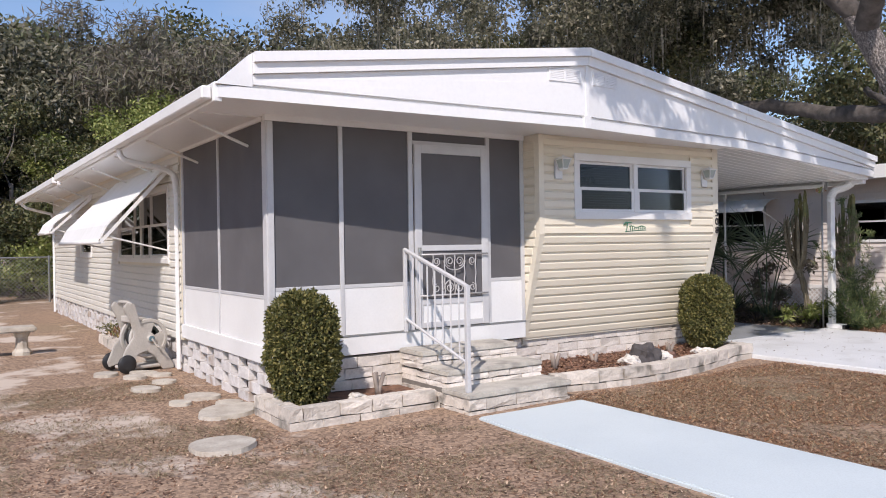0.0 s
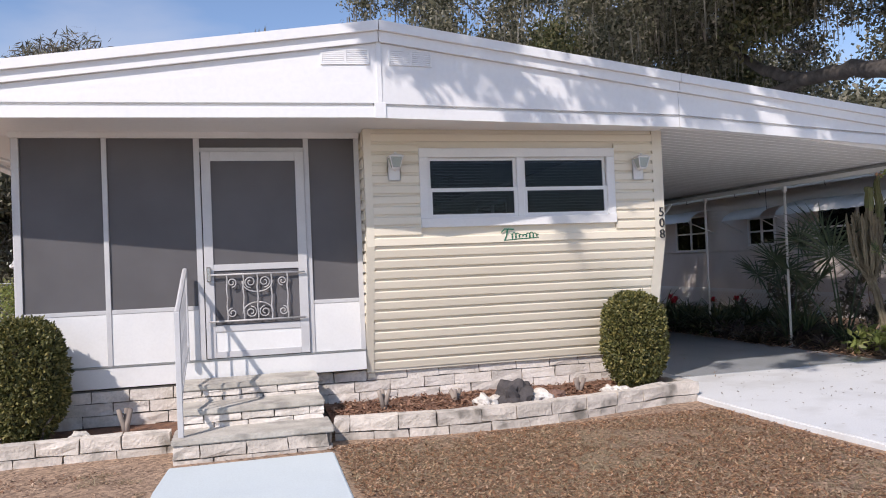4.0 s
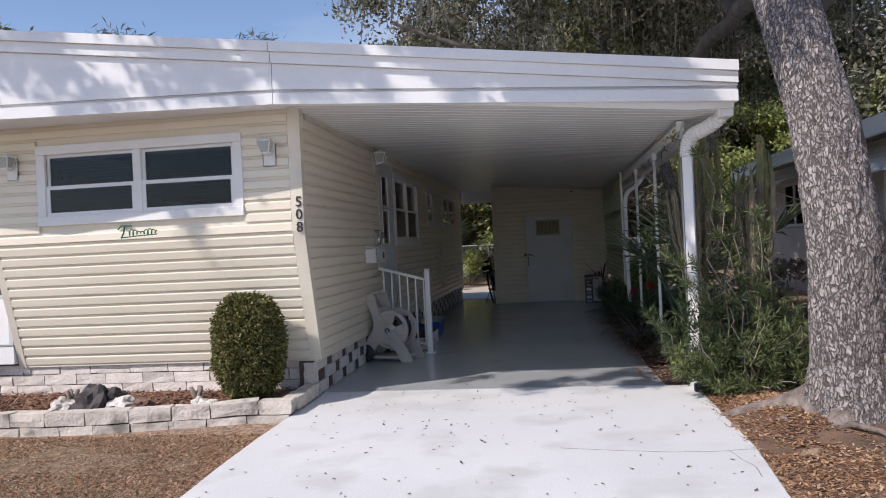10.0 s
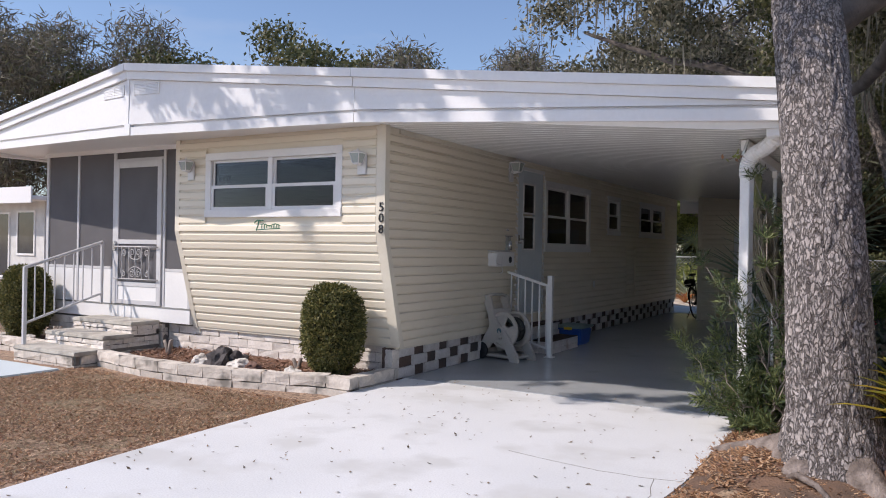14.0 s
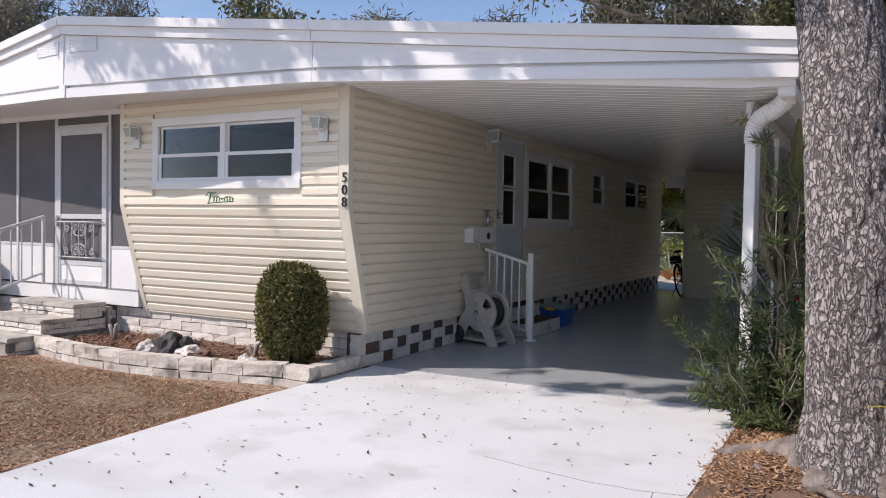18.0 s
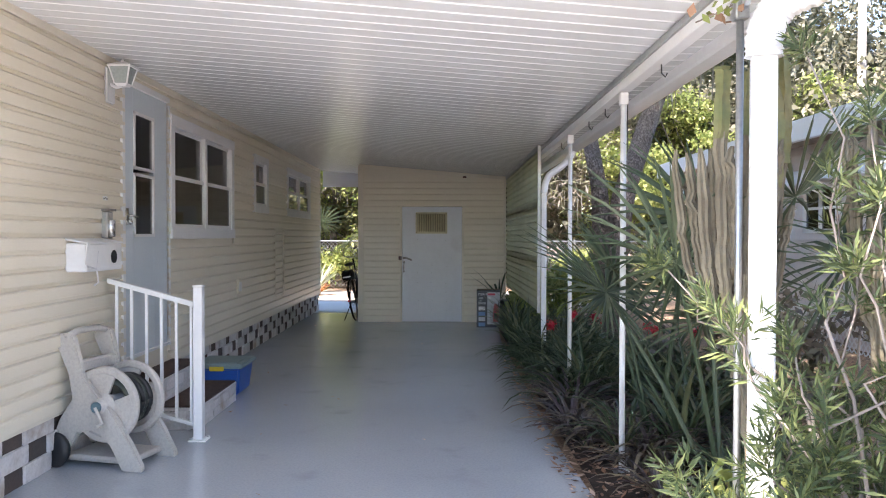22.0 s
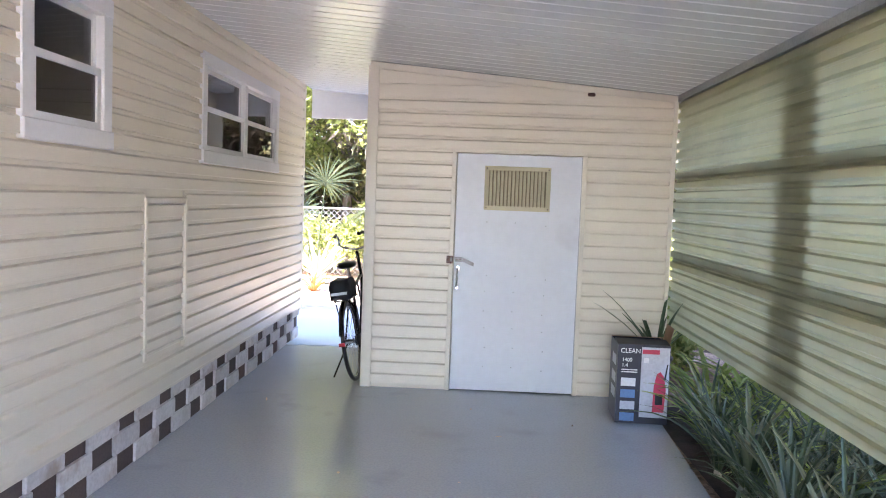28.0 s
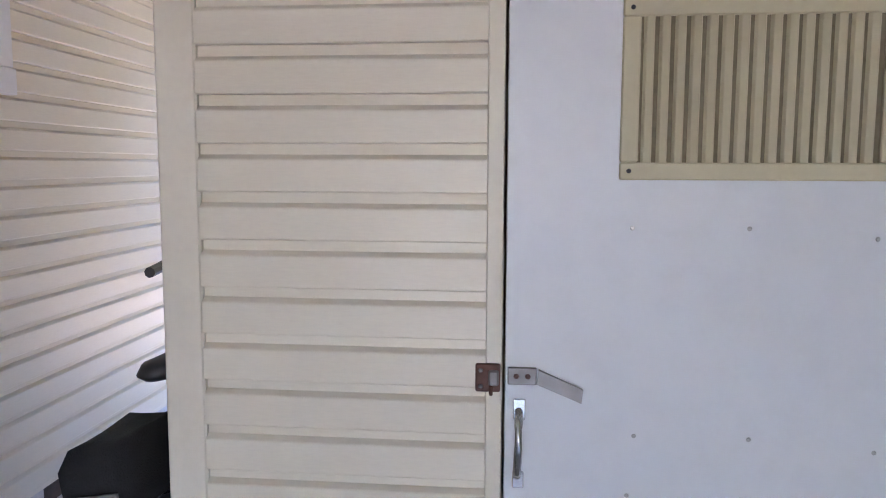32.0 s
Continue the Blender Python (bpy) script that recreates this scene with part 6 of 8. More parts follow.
part("frame_head", boxes((u0 - 0.05, u1 + 0.03, -0.022, 0.03, z1, z1 + 0.05), bevel=0.003), M_WHITE, d)
part("frame_jamb", boxes((u0 - 0.05, u0, -0.022, 0.03, z0 - 0.03, z1), bevel=0.003), M_WHITE, d)
part("frame_jamb", boxes((u1, u1 + 0.035, -0.022, 0.03, z0 - 0.03, z1), bevel=0.003), M_WHITE, d)
part("threshold", boxes((u0 - 0.04, u1 + 0.03, -0.026, 0.05, z0 - 0.022, z0), bevel=0.003), M_WHITE, d)
lv = part("latch_plate", boxes((u0 + 0.035, u0 + 0.085, -0.012, 0.0, 1.53, 1.66), bevel=0.004), M_STEEL, d)
part("lever", tube(bmesh.new(), [(u0 + 0.06, -0.01, 1.60), (u0 + 0.06, -0.05, 1.60), (u0 + 0.15, -0.055, 1.59)], 0.010, 8), M_STEEL, lv, smooth=True)
part("knob", lathe(bmesh.new(), [(0.01, 0), (0.022, -0.02), (0.024, -0.04), (0.01, -0.05)], 14, (u0 + 0.06, 0, 1.555), "y"), M_STEEL, lv, smooth=True)

# storage-room door
sd = thing("door_2", "white-painted plain storage door with an almond vent", "door", kind="structure", at=facing_south(SY))
u0, u1, z0, z1 = SD
vx0, vx1, vz0, vz1 = 10.83, 11.36, 1.49, 1.845
part("door_leaf", boxes((u0 + 0.006, u1 - 0.006, -0.006, 0.035, 0.012, z1 - 0.006), bevel=0.002), M_SHEDDOOR, sd)
part("frame_head", boxes((u0 - 0.035, u1 + 0.035, -0.018, 0.02, z1, z1 + 0.035), bevel=0.003), M_CREAMTRIM, sd)
part("frame_jamb", boxes((u0 - 0.035, u0, -0.018, 0.02, 0.0, z1), bevel=0.003), M_CREAMTRIM, sd)
part("frame_jamb", boxes((u1, u1 + 0.035, -0.018, 0.02, 0.0, z1), bevel=0.003), M_CREAMTRIM, sd)
part("hinge_strip", boxes((u1 - 0.007, u1 - 0.001, -0.012, 0.0, 0.02, z1 - 0.01)), M_GALV, sd)
vent = part("vent", boxes((vx0, vx1, -0.018, -0.006, vz1 - 0.035, vz1), (vx0, vx1, -0.018, -0.006, vz0, vz0 + 0.035), (vx0, vx0 + 0.035, -0.018, -0.006, vz0 + 0.035, vz1 - 0.035), (vx1 - 0.035, vx1, -0.018, -0.006, vz0 + 0.035, vz1 - 0.035), bevel=0.003), M_VENT, sd, "almond plastic vent grille")
# darker sheet that paints the shade between the louvres
part("vent_back", boxes((vx0 + 0.03, vx1 - 0.03, -0.0085, -0.0065, vz0 + 0.03, vz1 - 0.03)), surface("painted_vent_shadow", (0.26, 0.22, 0.14), rough=0.9), vent)
blade = finish(prism([(0.0, 0.001), (0.006, -0.007), (0.019, -0.0125), (0.0205, -0.011), (0.008, -0.005), (0.003, 0.002)], vz0 + 0.035, vz1 - 0.035, "z"), "louvre")
for i in range(15):
    part("louvre", blade, M_VENT, vent, at=Matrix.Translation((vx0 + 0.04 + i * 0.030, -0.0085, 0)))
for x in (vx0 + 0.018, vx1 - 0.018):
    for z in (vz0 + 0.018, vz1 - 0.018):
        part("screw", lathe(bmesh.new(), [(0.005, 0.0), (0.004, -0.003)], 8, (x, -0.018, z), "y"), M_BLACK, vent)
screw = finish(lathe(bmesh.new(), [(0.005, 0.0), (0.003, -0.002)], 8, (0, 0, 0), "y"), "door_screw")
for z in (0.36, 0.66, 0.82, 0.95, 1.385, 0.20, 0.52):
    for x in (10.87, 11.10, 11.345):
        part("door_screw", screw, M_GALV, sd, at=Matrix.Translation((x + 0.01 * math.sin(9 * z + x), -0.006, z + 0.012 * math.sin(x * 7))))
hasp = part("hasp", boxes((10.545, 10.597, -0.028, -0.019, 1.048, 1.108), bevel=0.003), M_RUST, sd, "rusted hasp plate")
part("hasp_plate", boxes((10.572, 10.594, -0.036, -0.026, 1.062, 1.096), bevel=0.004), M_WORN, hasp)
for q in (1.060, 1.094):
    part("hasp_screw", lathe(bmesh.new(), [(0.005, 0.0), (0.003, -0.004)], 8, (10.556, -0.028, q), "y"), M_WORN, hasp)
part("staple", tube(bmesh.new(), [(10.578, -0.03, 1.062), (10.578, -0.05, 1.052), (10.578, -0.03, 1.044)], 0.004, 6), M_RUST, hasp)
hb = part("hinge_plate", boxes((10.612, 10.672, -0.016, -0.006, 1.062, 1.098), bevel=0.002), M_WORN, sd, "worn steel hinge plate")
part("hasp_arm", prism([(10.672, 1.066), (10.765, 1.028), (10.768, 1.056), (10.676, 1.096)], -0.024, -0.012, "y"), M_WORN, hb)
part("screw", lathe(bmesh.new(), [(0.006, 0), (0.004, -0.004)], 8, (10.63, -0.016, 1.08), "y"), M_RUST, hb)
part("screw", lathe(bmesh.new(), [(0.006, 0), (0.004, -0.004)], 8, (10.654, -0.016, 1.08), "y"), M_RUST, hb)
pull = part("pull_handle", tube(bmesh.new(), [(10.636, -0.006, 1.005), (10.636, -0.04, 0.985), (10.636, -0.046, 0.93), (10.634, -0.04, 0.88), (10.634, -0.006, 0.86)], 0.009, 8), M_STEEL, sd, "worn steel pull handle", smooth=True)
part("pull_plate", boxes((10.624, 10.650, -0.011, -0.006, 0.985, 1.03), (10.624, 10.648, -0.011, -0.006, 0.835, 0.872), bevel=0.002), M_STEEL, pull)

# access panel in the siding
ap = thing("access_panel", "cream trim frame round a siding access hatch", "hatch", kind="structure", at=facing_east(XR))
a0, a1, b0, b1 = ACCESS
for i in range(9):
    z = 0.60 + i * LAP * 0.98
    part("siding_course", lap_mesh("siding_course", "x", a0 + 0.03, a1 - 0.03, -1, LAP * 0.98), M_SIDING, ap, at=Matrix.Translation((0, 0.004, z)))
for q in ((a0 - 0.02, a0 + 0.02, b0 - 0.03, b1 + 0.02), (a1 - 0.02, a1 + 0.02, b0 + 0.01, b1 + 0.02), (a0 + 0.02, a1 - 0.02, b1 - 0.02, b1 + 0.02), (a0 + 0.02, a1 - 0.02, b0 - 0.005, b0 + 0.02)):
    part("trim_strip", boxes((q[0], q[1], -0.030, 0.0, q[2], q[3]), bevel=0.006), M_CREAMTRIM, ap)
ol = thing("outlet_cover", "small cream weatherproof outlet cover on the wall", "outlet", at=facing_east(XR))
part("cover", boxes((13.19, 13.32, -0.045, -0.013, 0.765, 0.945), bevel=0.008), M_CREAMTRIM, ol)
part("flap", boxes((13.21, 13.30, -0.052, -0.045, 0.80, 0.91), bevel=0.004), M_WHITE, ol)

# ---- screened porch ----
porch = thing("porch_screen", "white-framed insect-screen front of the porch", "screen wall", kind="structure")
PF = YP - 0.03
for x, w in ((XL + 0.03, 0.06), (3.385, 0.045), (4.195, 0.055), (5.215, 0.05), (5.71, 0.05)):
    part("upright", boxes((x - w / 2, x + w / 2, PF - 0.02, PF + 0.03, 0.60, 2.69), bevel=0.003), M_ALU, porch)
part("header", boxes((XL - 0.02, 5.74, PF - 0.028, PF + 0.04, 2.69, 2.78), bevel=0.003), M_WHITE, porch)
part("sill_board", boxes((XL - 0.02, 5.735, PF - 0.018, PF + 0.04, 0.40, 0.585), bevel=0.004), M_WHITE, porch)
part("sill_lip", boxes((XL - 0.02, 5.735, PF - 0.024, PF + 0.03, 0.587, 0.602)), M_GALV, porch)
for a, b in ((XL + 0.065, 3.362), (3.408, 4.167), (5.24, 5.685)):
    part("kick_panel", boxes((a, b, PF - 0.010, PF + 0.012, 0.604, 1.07)), M_WHITE, porch)
    part("screen_rail", boxes((a, b, PF - 0.014, PF + 0.02, 1.072, 1.11), bevel=0.003), M_ALU, porch)
    s = part("screen", boxes((a, b, PF - 0.002, PF - 0.0005, 1.11, 2.69)), M_SCREEN, porch, "grey insect screen")
part("screen", boxes((4.222, 5.19, PF - 0.002, PF - 0.0005, 2.60, 2.69)), M_SCREEN, porch)
part("door_head", boxes((4.222, 5.19, PF - 0.02, PF + 0.02, 2.561, 2.60), bevel=0.003), M_ALU, porch)
pw = thing("porch_screen", "white-framed insect-screen west side of the porch", "screen wall", kind="structure")
PX = XL + 0.01
for y, w in ((PF + 0.05, 0.10), (8.42, 0.03), (9.84, 0.05)):
    part("upright", boxes((PX - 0.02, PX + 0.03, y - w / 2, y + w / 2, 0.40, 2.72), bevel=0.003), M_ALU, pw)
part("header", boxes((PX - 0.025, PX + 0.04, PF + 0.1, 9.9, 2.70, 2.75), bevel=0.003), M_WHITE, pw)
part("sill_board", boxes((PX - 0.032, PX + 0.04, PF + 0.1, 9.9, 0.38, 0.55), bevel=0.004), M_WHITE, pw)
for a, b in ((PF + 0.10, 8.40), (8.44, 9.815)):
    part("kick_panel", boxes((PX - 0.008, PX + 0.012, a, b, 0.552, 1.0)), M_WHITE, pw)
    part("screen_rail", boxes((PX - 0.014, PX + 0.02, a, b, 1.0, 1.035), bevel=0.003), M_ALU, pw)
    part("screen", boxes((PX - 0.002, PX - 0.0005, a, b, 1.035, 2.70)), M_SCREEN, pw, "grey insect screen")

# screen door with a wrought scroll guard
M_GREYMET = surface("weathered_aluminium", (0.56, 0.55, 0.55), (0.47, 0.46, 0.46), rough=0.45, scale=6, bump=0.05, metal=0.2)
sdoor = thing("door_3", "white aluminium screen door with a scrolled guard", "door", kind="structure")
DY = PF - 0.03
dx0, dx1, dz0, dz1 = 4.232, 5.188, 0.61, 2.56
for q in ((dx0, dx0 + 0.085, dz0, dz1), (dx1 - 0.085, dx1, dz0, dz1), (dx0 + 0.085, dx1 - 0.085, dz1 - 0.09, dz1), (dx0 + 0.085, dx1 - 0.085, 1.43, 1.49), (dx0 + 0.085, dx1 - 0.085, 0.855, 0.915), (dx0 + 0.085, dx1 - 0.085, dz0, dz0 + 0.06)):
    part("door_rail", boxes((q[0], q[1], DY - 0.012, DY + 0.018, q[2], q[3]), bevel=0.003), M_ALU, sdoor)
part("kick_plate", boxes((dx0 + 0.085, dx1 - 0.085, DY - 0.002, DY + 0.006, dz0 + 0.06, 0.855)), M_WHITE, sdoor)
part("screen", boxes((dx0 + 0.085, dx1 - 0.085, DY, DY + 0.0015, 0.915, 1.43)), M_SCREEN, sdoor, "grey insect screen")
part("screen", boxes((dx0 + 0.085, dx1 - 0.085, DY, DY + 0.0015, 1.49, dz1 - 0.09)), M_SCREEN, sdoor, "grey insect screen")
part("latch", boxes((dx0 + 0.02, dx0 + 0.055, DY - 0.045, DY - 0.012, 1.33, 1.47), bevel=0.006), M_STEEL, sdoor)
guard = thing("scroll_guard", "weathered scrolled metal guard fixed across the screen door", "door guard")
GY = DY - 0.035
for z in (1.392, 0.955):
    part("guard_bar", tube(bmesh.new(), [(dx0 + 0.03, GY, z), (dx1 - 0.03, GY, z)], 0.009, 8), M_GREYMET, guard, smooth=True)


def spiral(cx, cz, r, turns, start, flip=1):
    return [(cx + flip * r * (1 - 0.72 * t) * math.cos(start + turns * 6.283 * t), GY, cz + r * (1 - 0.72 * t) * math.sin(start + turns * 6.283 * t)) for t in (i / 26 for i in range(27))]


cx = (dx0 + dx1) / 2
for x in (-0.28, -0.13, 0.0, 0.13, 0.28):
    part("twisted_bar", tube(bmesh.new(), [(cx + x + 0.004 * math.sin(i * 1.6), GY + 0.004 * math.cos(i * 1.6), 0.96 + 0.043 * i) for i in range(11)], 0.007, 6), M_GREYMET, guard)
for sx in (-1, 1):
    for zz, st0 in ((1.315, -1.6), (1.03, 1.6)):
        part("scroll", tube(bmesh.new(), spiral(cx + sx * 0.065, zz, 0.055, 1.5, st0, sx), 0.006, 6), M_GREYMET, guard, smooth=True)
        part("scroll", tube(bmesh.new(), spiral(cx + sx * 0.235, zz, 0.045, 1.4, st0, -sx), 0.006, 6), M_GREYMET, guard, smooth=True)
    for up in (1, -1):
        zc = 1.172 + up * 0.05
        part("arc", tube(bmesh.new(), [(cx + sx * (0.01 + 0.13 * math.sin(t)), GY, zc + up * (0.10 - 0.10 * math.cos(t))) for t in (i * 0.2 for i in range(9))], 0.006, 6), M_GREYMET, guard, smooth=True)

# what stands behind the screens, coloured dark for the porch's shade
tb = thing("porch_cabinet", "grey cabinet inside the screened porch, coloured dark for its shade", "cabinet")
part("body", boxes((3.05, 3.95, 9.2, 9.7, 0.52, 1.5), bevel=0.01), surface("shade_darkened_grey", (0.12, 0.12, 0.13), rough=0.8), tb)
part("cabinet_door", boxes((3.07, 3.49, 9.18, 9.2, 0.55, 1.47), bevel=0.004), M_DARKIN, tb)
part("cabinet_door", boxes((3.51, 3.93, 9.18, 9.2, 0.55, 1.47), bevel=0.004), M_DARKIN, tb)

# ---- front steps ----
M_STEPTOP = surface("step_slab", (0.56, 0.53, 0.47), (0.42, 0.39, 0.34), rough=0.9, scale=6, fine=45, bump=0.5, stain=(0.30, 0.28, 0.25), stain_at=0.58, stain_scale=4)
steps = thing("front_steps", "three painted split-stone steps up to the porch door", "steps", kind="structure")
STEP = [(3.99, 5.25, 5.66, 0.0, 0.135), (4.02, 5.22, 6.06, 0.135, 0.29), (4.00, 5.22, 6.46, 0.29, 0.435)]
brick_store = {}


def brick(parent, x0, x1, y0, y1, z0, z1, material, name="brick", rough=0.006):
    """A split-face block with its face a little uneven."""
    key = (round(x1 - x0, 2), round(y1 - y0, 2), round(z1 - z0, 3), material.name, rng.integers(3))
    if key not in brick_store:
        bm = boxes((-(x1 - x0) / 2, (x1 - x0) / 2, -(y1 - y0) / 2, (y1 - y0) / 2, -(z1 - z0) / 2, (z1 - z0) / 2))
        bmesh.ops.subdivide_edges(bm, edges=bm.edges[:], cuts=1, use_grid_fill=True)
        for v in bm.verts:
            v.co += Vector(rng.normal(size=3)) * rough * 0.6
        brick_store[key] = finish(bm, name)
    return part(name, brick_store[key], material, parent, at=Matrix.Translation(((x0 + x1) / 2, (y0 + y1) / 2, (z0 + z1) / 2)))


def brick_run(parent, axis, fixed, depth, a0, a1, z0, z1, length, offset, material, name="brick", joint=0.010):
    """A course of bricks along an axis; fixed: the outer face; depth: inwards, signed."""
    cur = a0 - offset * length
    f0, f1 = min(fixed, fixed + depth), max(fixed, fixed + depth)
    while cur < a1 - 0.02:
        ln = length * (0.82 + 0.36 * rng.random())
        s, e = max(cur, a0), min(cur + ln - joint, a1)
        if e - s > 0.04:
            if axis == "x":
                brick(parent, s, e, f0, f1, z0, z1, material, name)
            else:
                brick(parent, f0, f1, s, e, z0, z1, material, name)
        cur += ln


for i, (x0, x1, y0, z0, z1) in enumerate(STEP):
    zb = -0.13 if i == 0 else z0 - 0.03
    part("step_core", boxes((x0 + 0.035, x1 - 0.035, y0 + 0.035, YP - 0.09, zb, z1 - 0.012)), M_MORTAR, steps)
    h = (z1 - 0.05 - zb) / 2
    for k in range(2):
        za = zb + k * h
        brick_run(steps, "x", y0 + 0.012, 0.09, x0 + 0.012, x1 - 0.012, za + 0.005, za + h - 0.004, 0.32, 0.5 * k, M_BLOCK if i else M_PLANTER)
        brick_run(steps, "y", x1 - 0.012, -0.09, y0 + 0.105, YP - 0.09, za + 0.005, za + h - 0.004, 0.32, 0.3 * k, M_BLOCK if i else M_PLANTER)
        brick_run(steps, "y", x0 + 0.012, 0.09, y0 + 0.105, YP - 0.09, za + 0.005, za + h - 0.004, 0.32, 0.3 * k, M_BLOCK if i else M_PLANTER)
    y1 = STEP[i + 1][2] + 0.05 if i < 2 else YP - 0.085
    part("tread", soften(boxes((x0, x1, y0, y1, z1 - 0.05, z1)), 0.010, 2), M_STEPTOP, steps)

rail = thing("front_handrail", "dull aluminium handrail with upright bars by the front steps", "railing")
RXP = 4.06
pz = 1.12
part("post", boxes((RXP - 0.022, RXP + 0.022, 5.74, 5.784, 0.135, pz), bevel=0.004), M_ALU, rail)
part("top_rail", tube(bmesh.new(), [(RXP, 5.76, pz - 0.01), (RXP, 6.86, 1.45)], 0.022, 6), M_ALU, rail)
part("bottom_rail", tube(bmesh.new(), [(RXP, 5.76, 0.40), (RXP, 6.86, 0.74)], 0.016, 6), M_ALU, rail)
part("post", boxes((RXP - 0.018, RXP + 0.018, 6.84, 6.876, 0.60, 1.46), bevel=0.004), M_ALU, rail)
for i in range(1, 8):
    y = 5.76 + i * 1.08 / 8
    f = (y - 5.76) / 1.1
    part("baluster", tube(bmesh.new(), [(RXP, y, 0.40 + 0.34 * f), (RXP, y, pz - 0.01 + 0.34 * f)], 0.009, 6), M_ALU, rail)

# ---- foundation ----
found = thing("foundation_front", "white painted split-stone foundation under the bay and porch", "foundation", kind="structure")
for x0, x1, y in ((XL + 0.06, 5.21, YP - 0.05), (5.22, XR - 0.03, YP + 0.06)):
    part("core", boxes((x0, x1, y + 0.03, y + 0.14, -0.15, 0.385)), M_MORTAR, found)
    for k in range(4):
        brick_run(found, "x", y, 0.10, x0, x1, -0.05 + k * 0.108, 0.05 + k * 0.108, 0.38, 0.5 * (k % 2) + 0.1, M_BLOCK)
part("shadow_board", boxes((5.75, XR - 0.02, YP + 0.03, YP + 0.10, 0.355, 0.40)), M_CREAMTRIM, found)

skirt = thing("foundation_side", "checkered block skirt with dark-painted gaps below the long wall", "foundation", kind="structure")
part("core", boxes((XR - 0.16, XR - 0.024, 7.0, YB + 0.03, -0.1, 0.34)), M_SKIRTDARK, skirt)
blk = {}
for row in range(3):
    y = 7.10 + (0.27 if row % 2 else 0.0)
    while y < YB - 0.1:
        ln = 0.315
        key = rng.integers(5)
        if key not in blk:
            bm = boxes((-0.045, 0.045, -ln / 2 + rng.normal() * 0.006, ln / 2 + rng.normal() * 0.006, -0.056, 0.056))
            bmesh.ops.subdivide_edges(bm, edges=bm.edges[:], cuts=1, use_grid_fill=True)
            for v in bm.verts:
                v.co += Vector(rng.normal(size=3)) * 0.0018
            blk[key] = finish(soften(bm, 0.004), "block")
        part("block", blk[key], M_SKIRT, skirt, at=Matrix.Translation((XR - 0.05 + rng.normal() * 0.003, y + ln / 2, 0.058 + row * 0.115)))
        y += 0.54
brick_run(skirt, "y", XR - 0.008, -0.10, 6.98, 7.10, 0.0, 0.10, 0.3, 0, M_BLOCK)
brick_run(skirt, "y", XR - 0.008, -0.10, 6.98, 7.10, 0.105, 0.21, 0.3, 0, M_BLOCK)
brick_run(skirt, "y", XR - 0.008, -0.10, 6.98, 7.10, 0.215, 0.325, 0.3, 0, M_BLOCK)

wskirt = thing("foundation_west", "whitewashed pierced block skirt along the west side", "foundation", kind="structure")
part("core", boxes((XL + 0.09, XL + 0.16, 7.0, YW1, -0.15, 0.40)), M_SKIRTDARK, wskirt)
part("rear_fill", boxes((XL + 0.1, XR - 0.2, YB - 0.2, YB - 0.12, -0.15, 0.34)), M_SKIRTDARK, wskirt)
for row in range(4):
    y = 7.02 + (0.27 if row % 2 else 0.0)
    while y < YW1 - 0.1:
        key = sorted(blk)[rng.integers(len(blk))]
        part("block", blk[key], M_BLOCK if y < 10 else M_SKIRT, wskirt, at=Matrix.Translation((XL + 0.05 + rng.normal() * 0.006, y + 0.17, -0.02 + row * 0.115)))
        y += 0.54

# ---- planters ----
bed = thing("planter_bed", "curved low split-stone planter in front of the bay", "planter", kind="structure")


def bed_front(x):
    t = (x - 5.28) / (8.93 - 5.28)
    return 6.05 - 0.30 * math.sin(math.pi * min(1, t * 0.95 + 0.12)) + 0.10 * t


def curved_course(fn, x0, x1, z0, z1, off, parent):
    x = x0 - off
    while x < x1 - 0.03:
        ln = 0.36 * (0.8 + 0.35 * rng.random())
        s, e = max(x, x0), min(x + ln - 0.010, x1)
        if e - s > 0.05:
            a, b = Vector((s, fn(s), 0)), Vector((e, fn(e), 0))
            bm = boxes((-(b - a).length / 2, (b - a).length / 2, 0.0, 0.15, z0, z1))
            bmesh.ops.subdivide_edges(bm, edges=bm.edges[:], cuts=1, use_grid_fill=True)
            for v in bm.verts:
                v.co += Vector(rng.normal(size=3)) * 0.004
            part("brick", bm, M_PLANTER, parent, at=Matrix.Translation((a + b) / 2) @ Matrix.Rotation(math.atan2(b.y - a.y, b.x - a.x), 4, "Z"))
        x += ln


curved_course(bed_front, 5.28, 8.93, -0.11, 0.012, 0.0, bed)
curved_course(bed_front, 5.28, 8.93, 0.022, 0.135, 0.2, bed)
for z0, z1, o in ((-0.11, 0.012, 0.0), (0.022, 0.135, 0.4)):
    brick_run(bed, "y", 8.93, -0.13, bed_front(8.93) + 0.16, 7.0, z0, z1, 0.36, o, M_PLANTER)
bm = bmesh.new()
nx, ny = 40, 12
grid = [[bm.verts.new((5.3 + 3.5 * i / nx, bed_front(5.3 + 3.5 * i / nx) + 0.10 + (YP + 0.06 - bed_front(5.3 + 3.5 * i / nx) - 0.10) * j / ny, 0.045 + 0.022 * noise.noise((i * 0.6, j * 0.7, 1)) + 0.03 * j / ny)) for i in range(nx + 1)] for j in range(ny + 1)]
for j in range(ny):
    for i in range(nx):
        bm.faces.new((grid[j][i], grid[j][i + 1], grid[j + 1][i + 1], grid[j + 1][i]))
part("mulch_fill", bm, M_MULCH, bed, "red-brown bark mulch", smooth=True)
bedw = thing("planter_bed", "small split-stone planter round the tall bush", "planter", kind="structure")
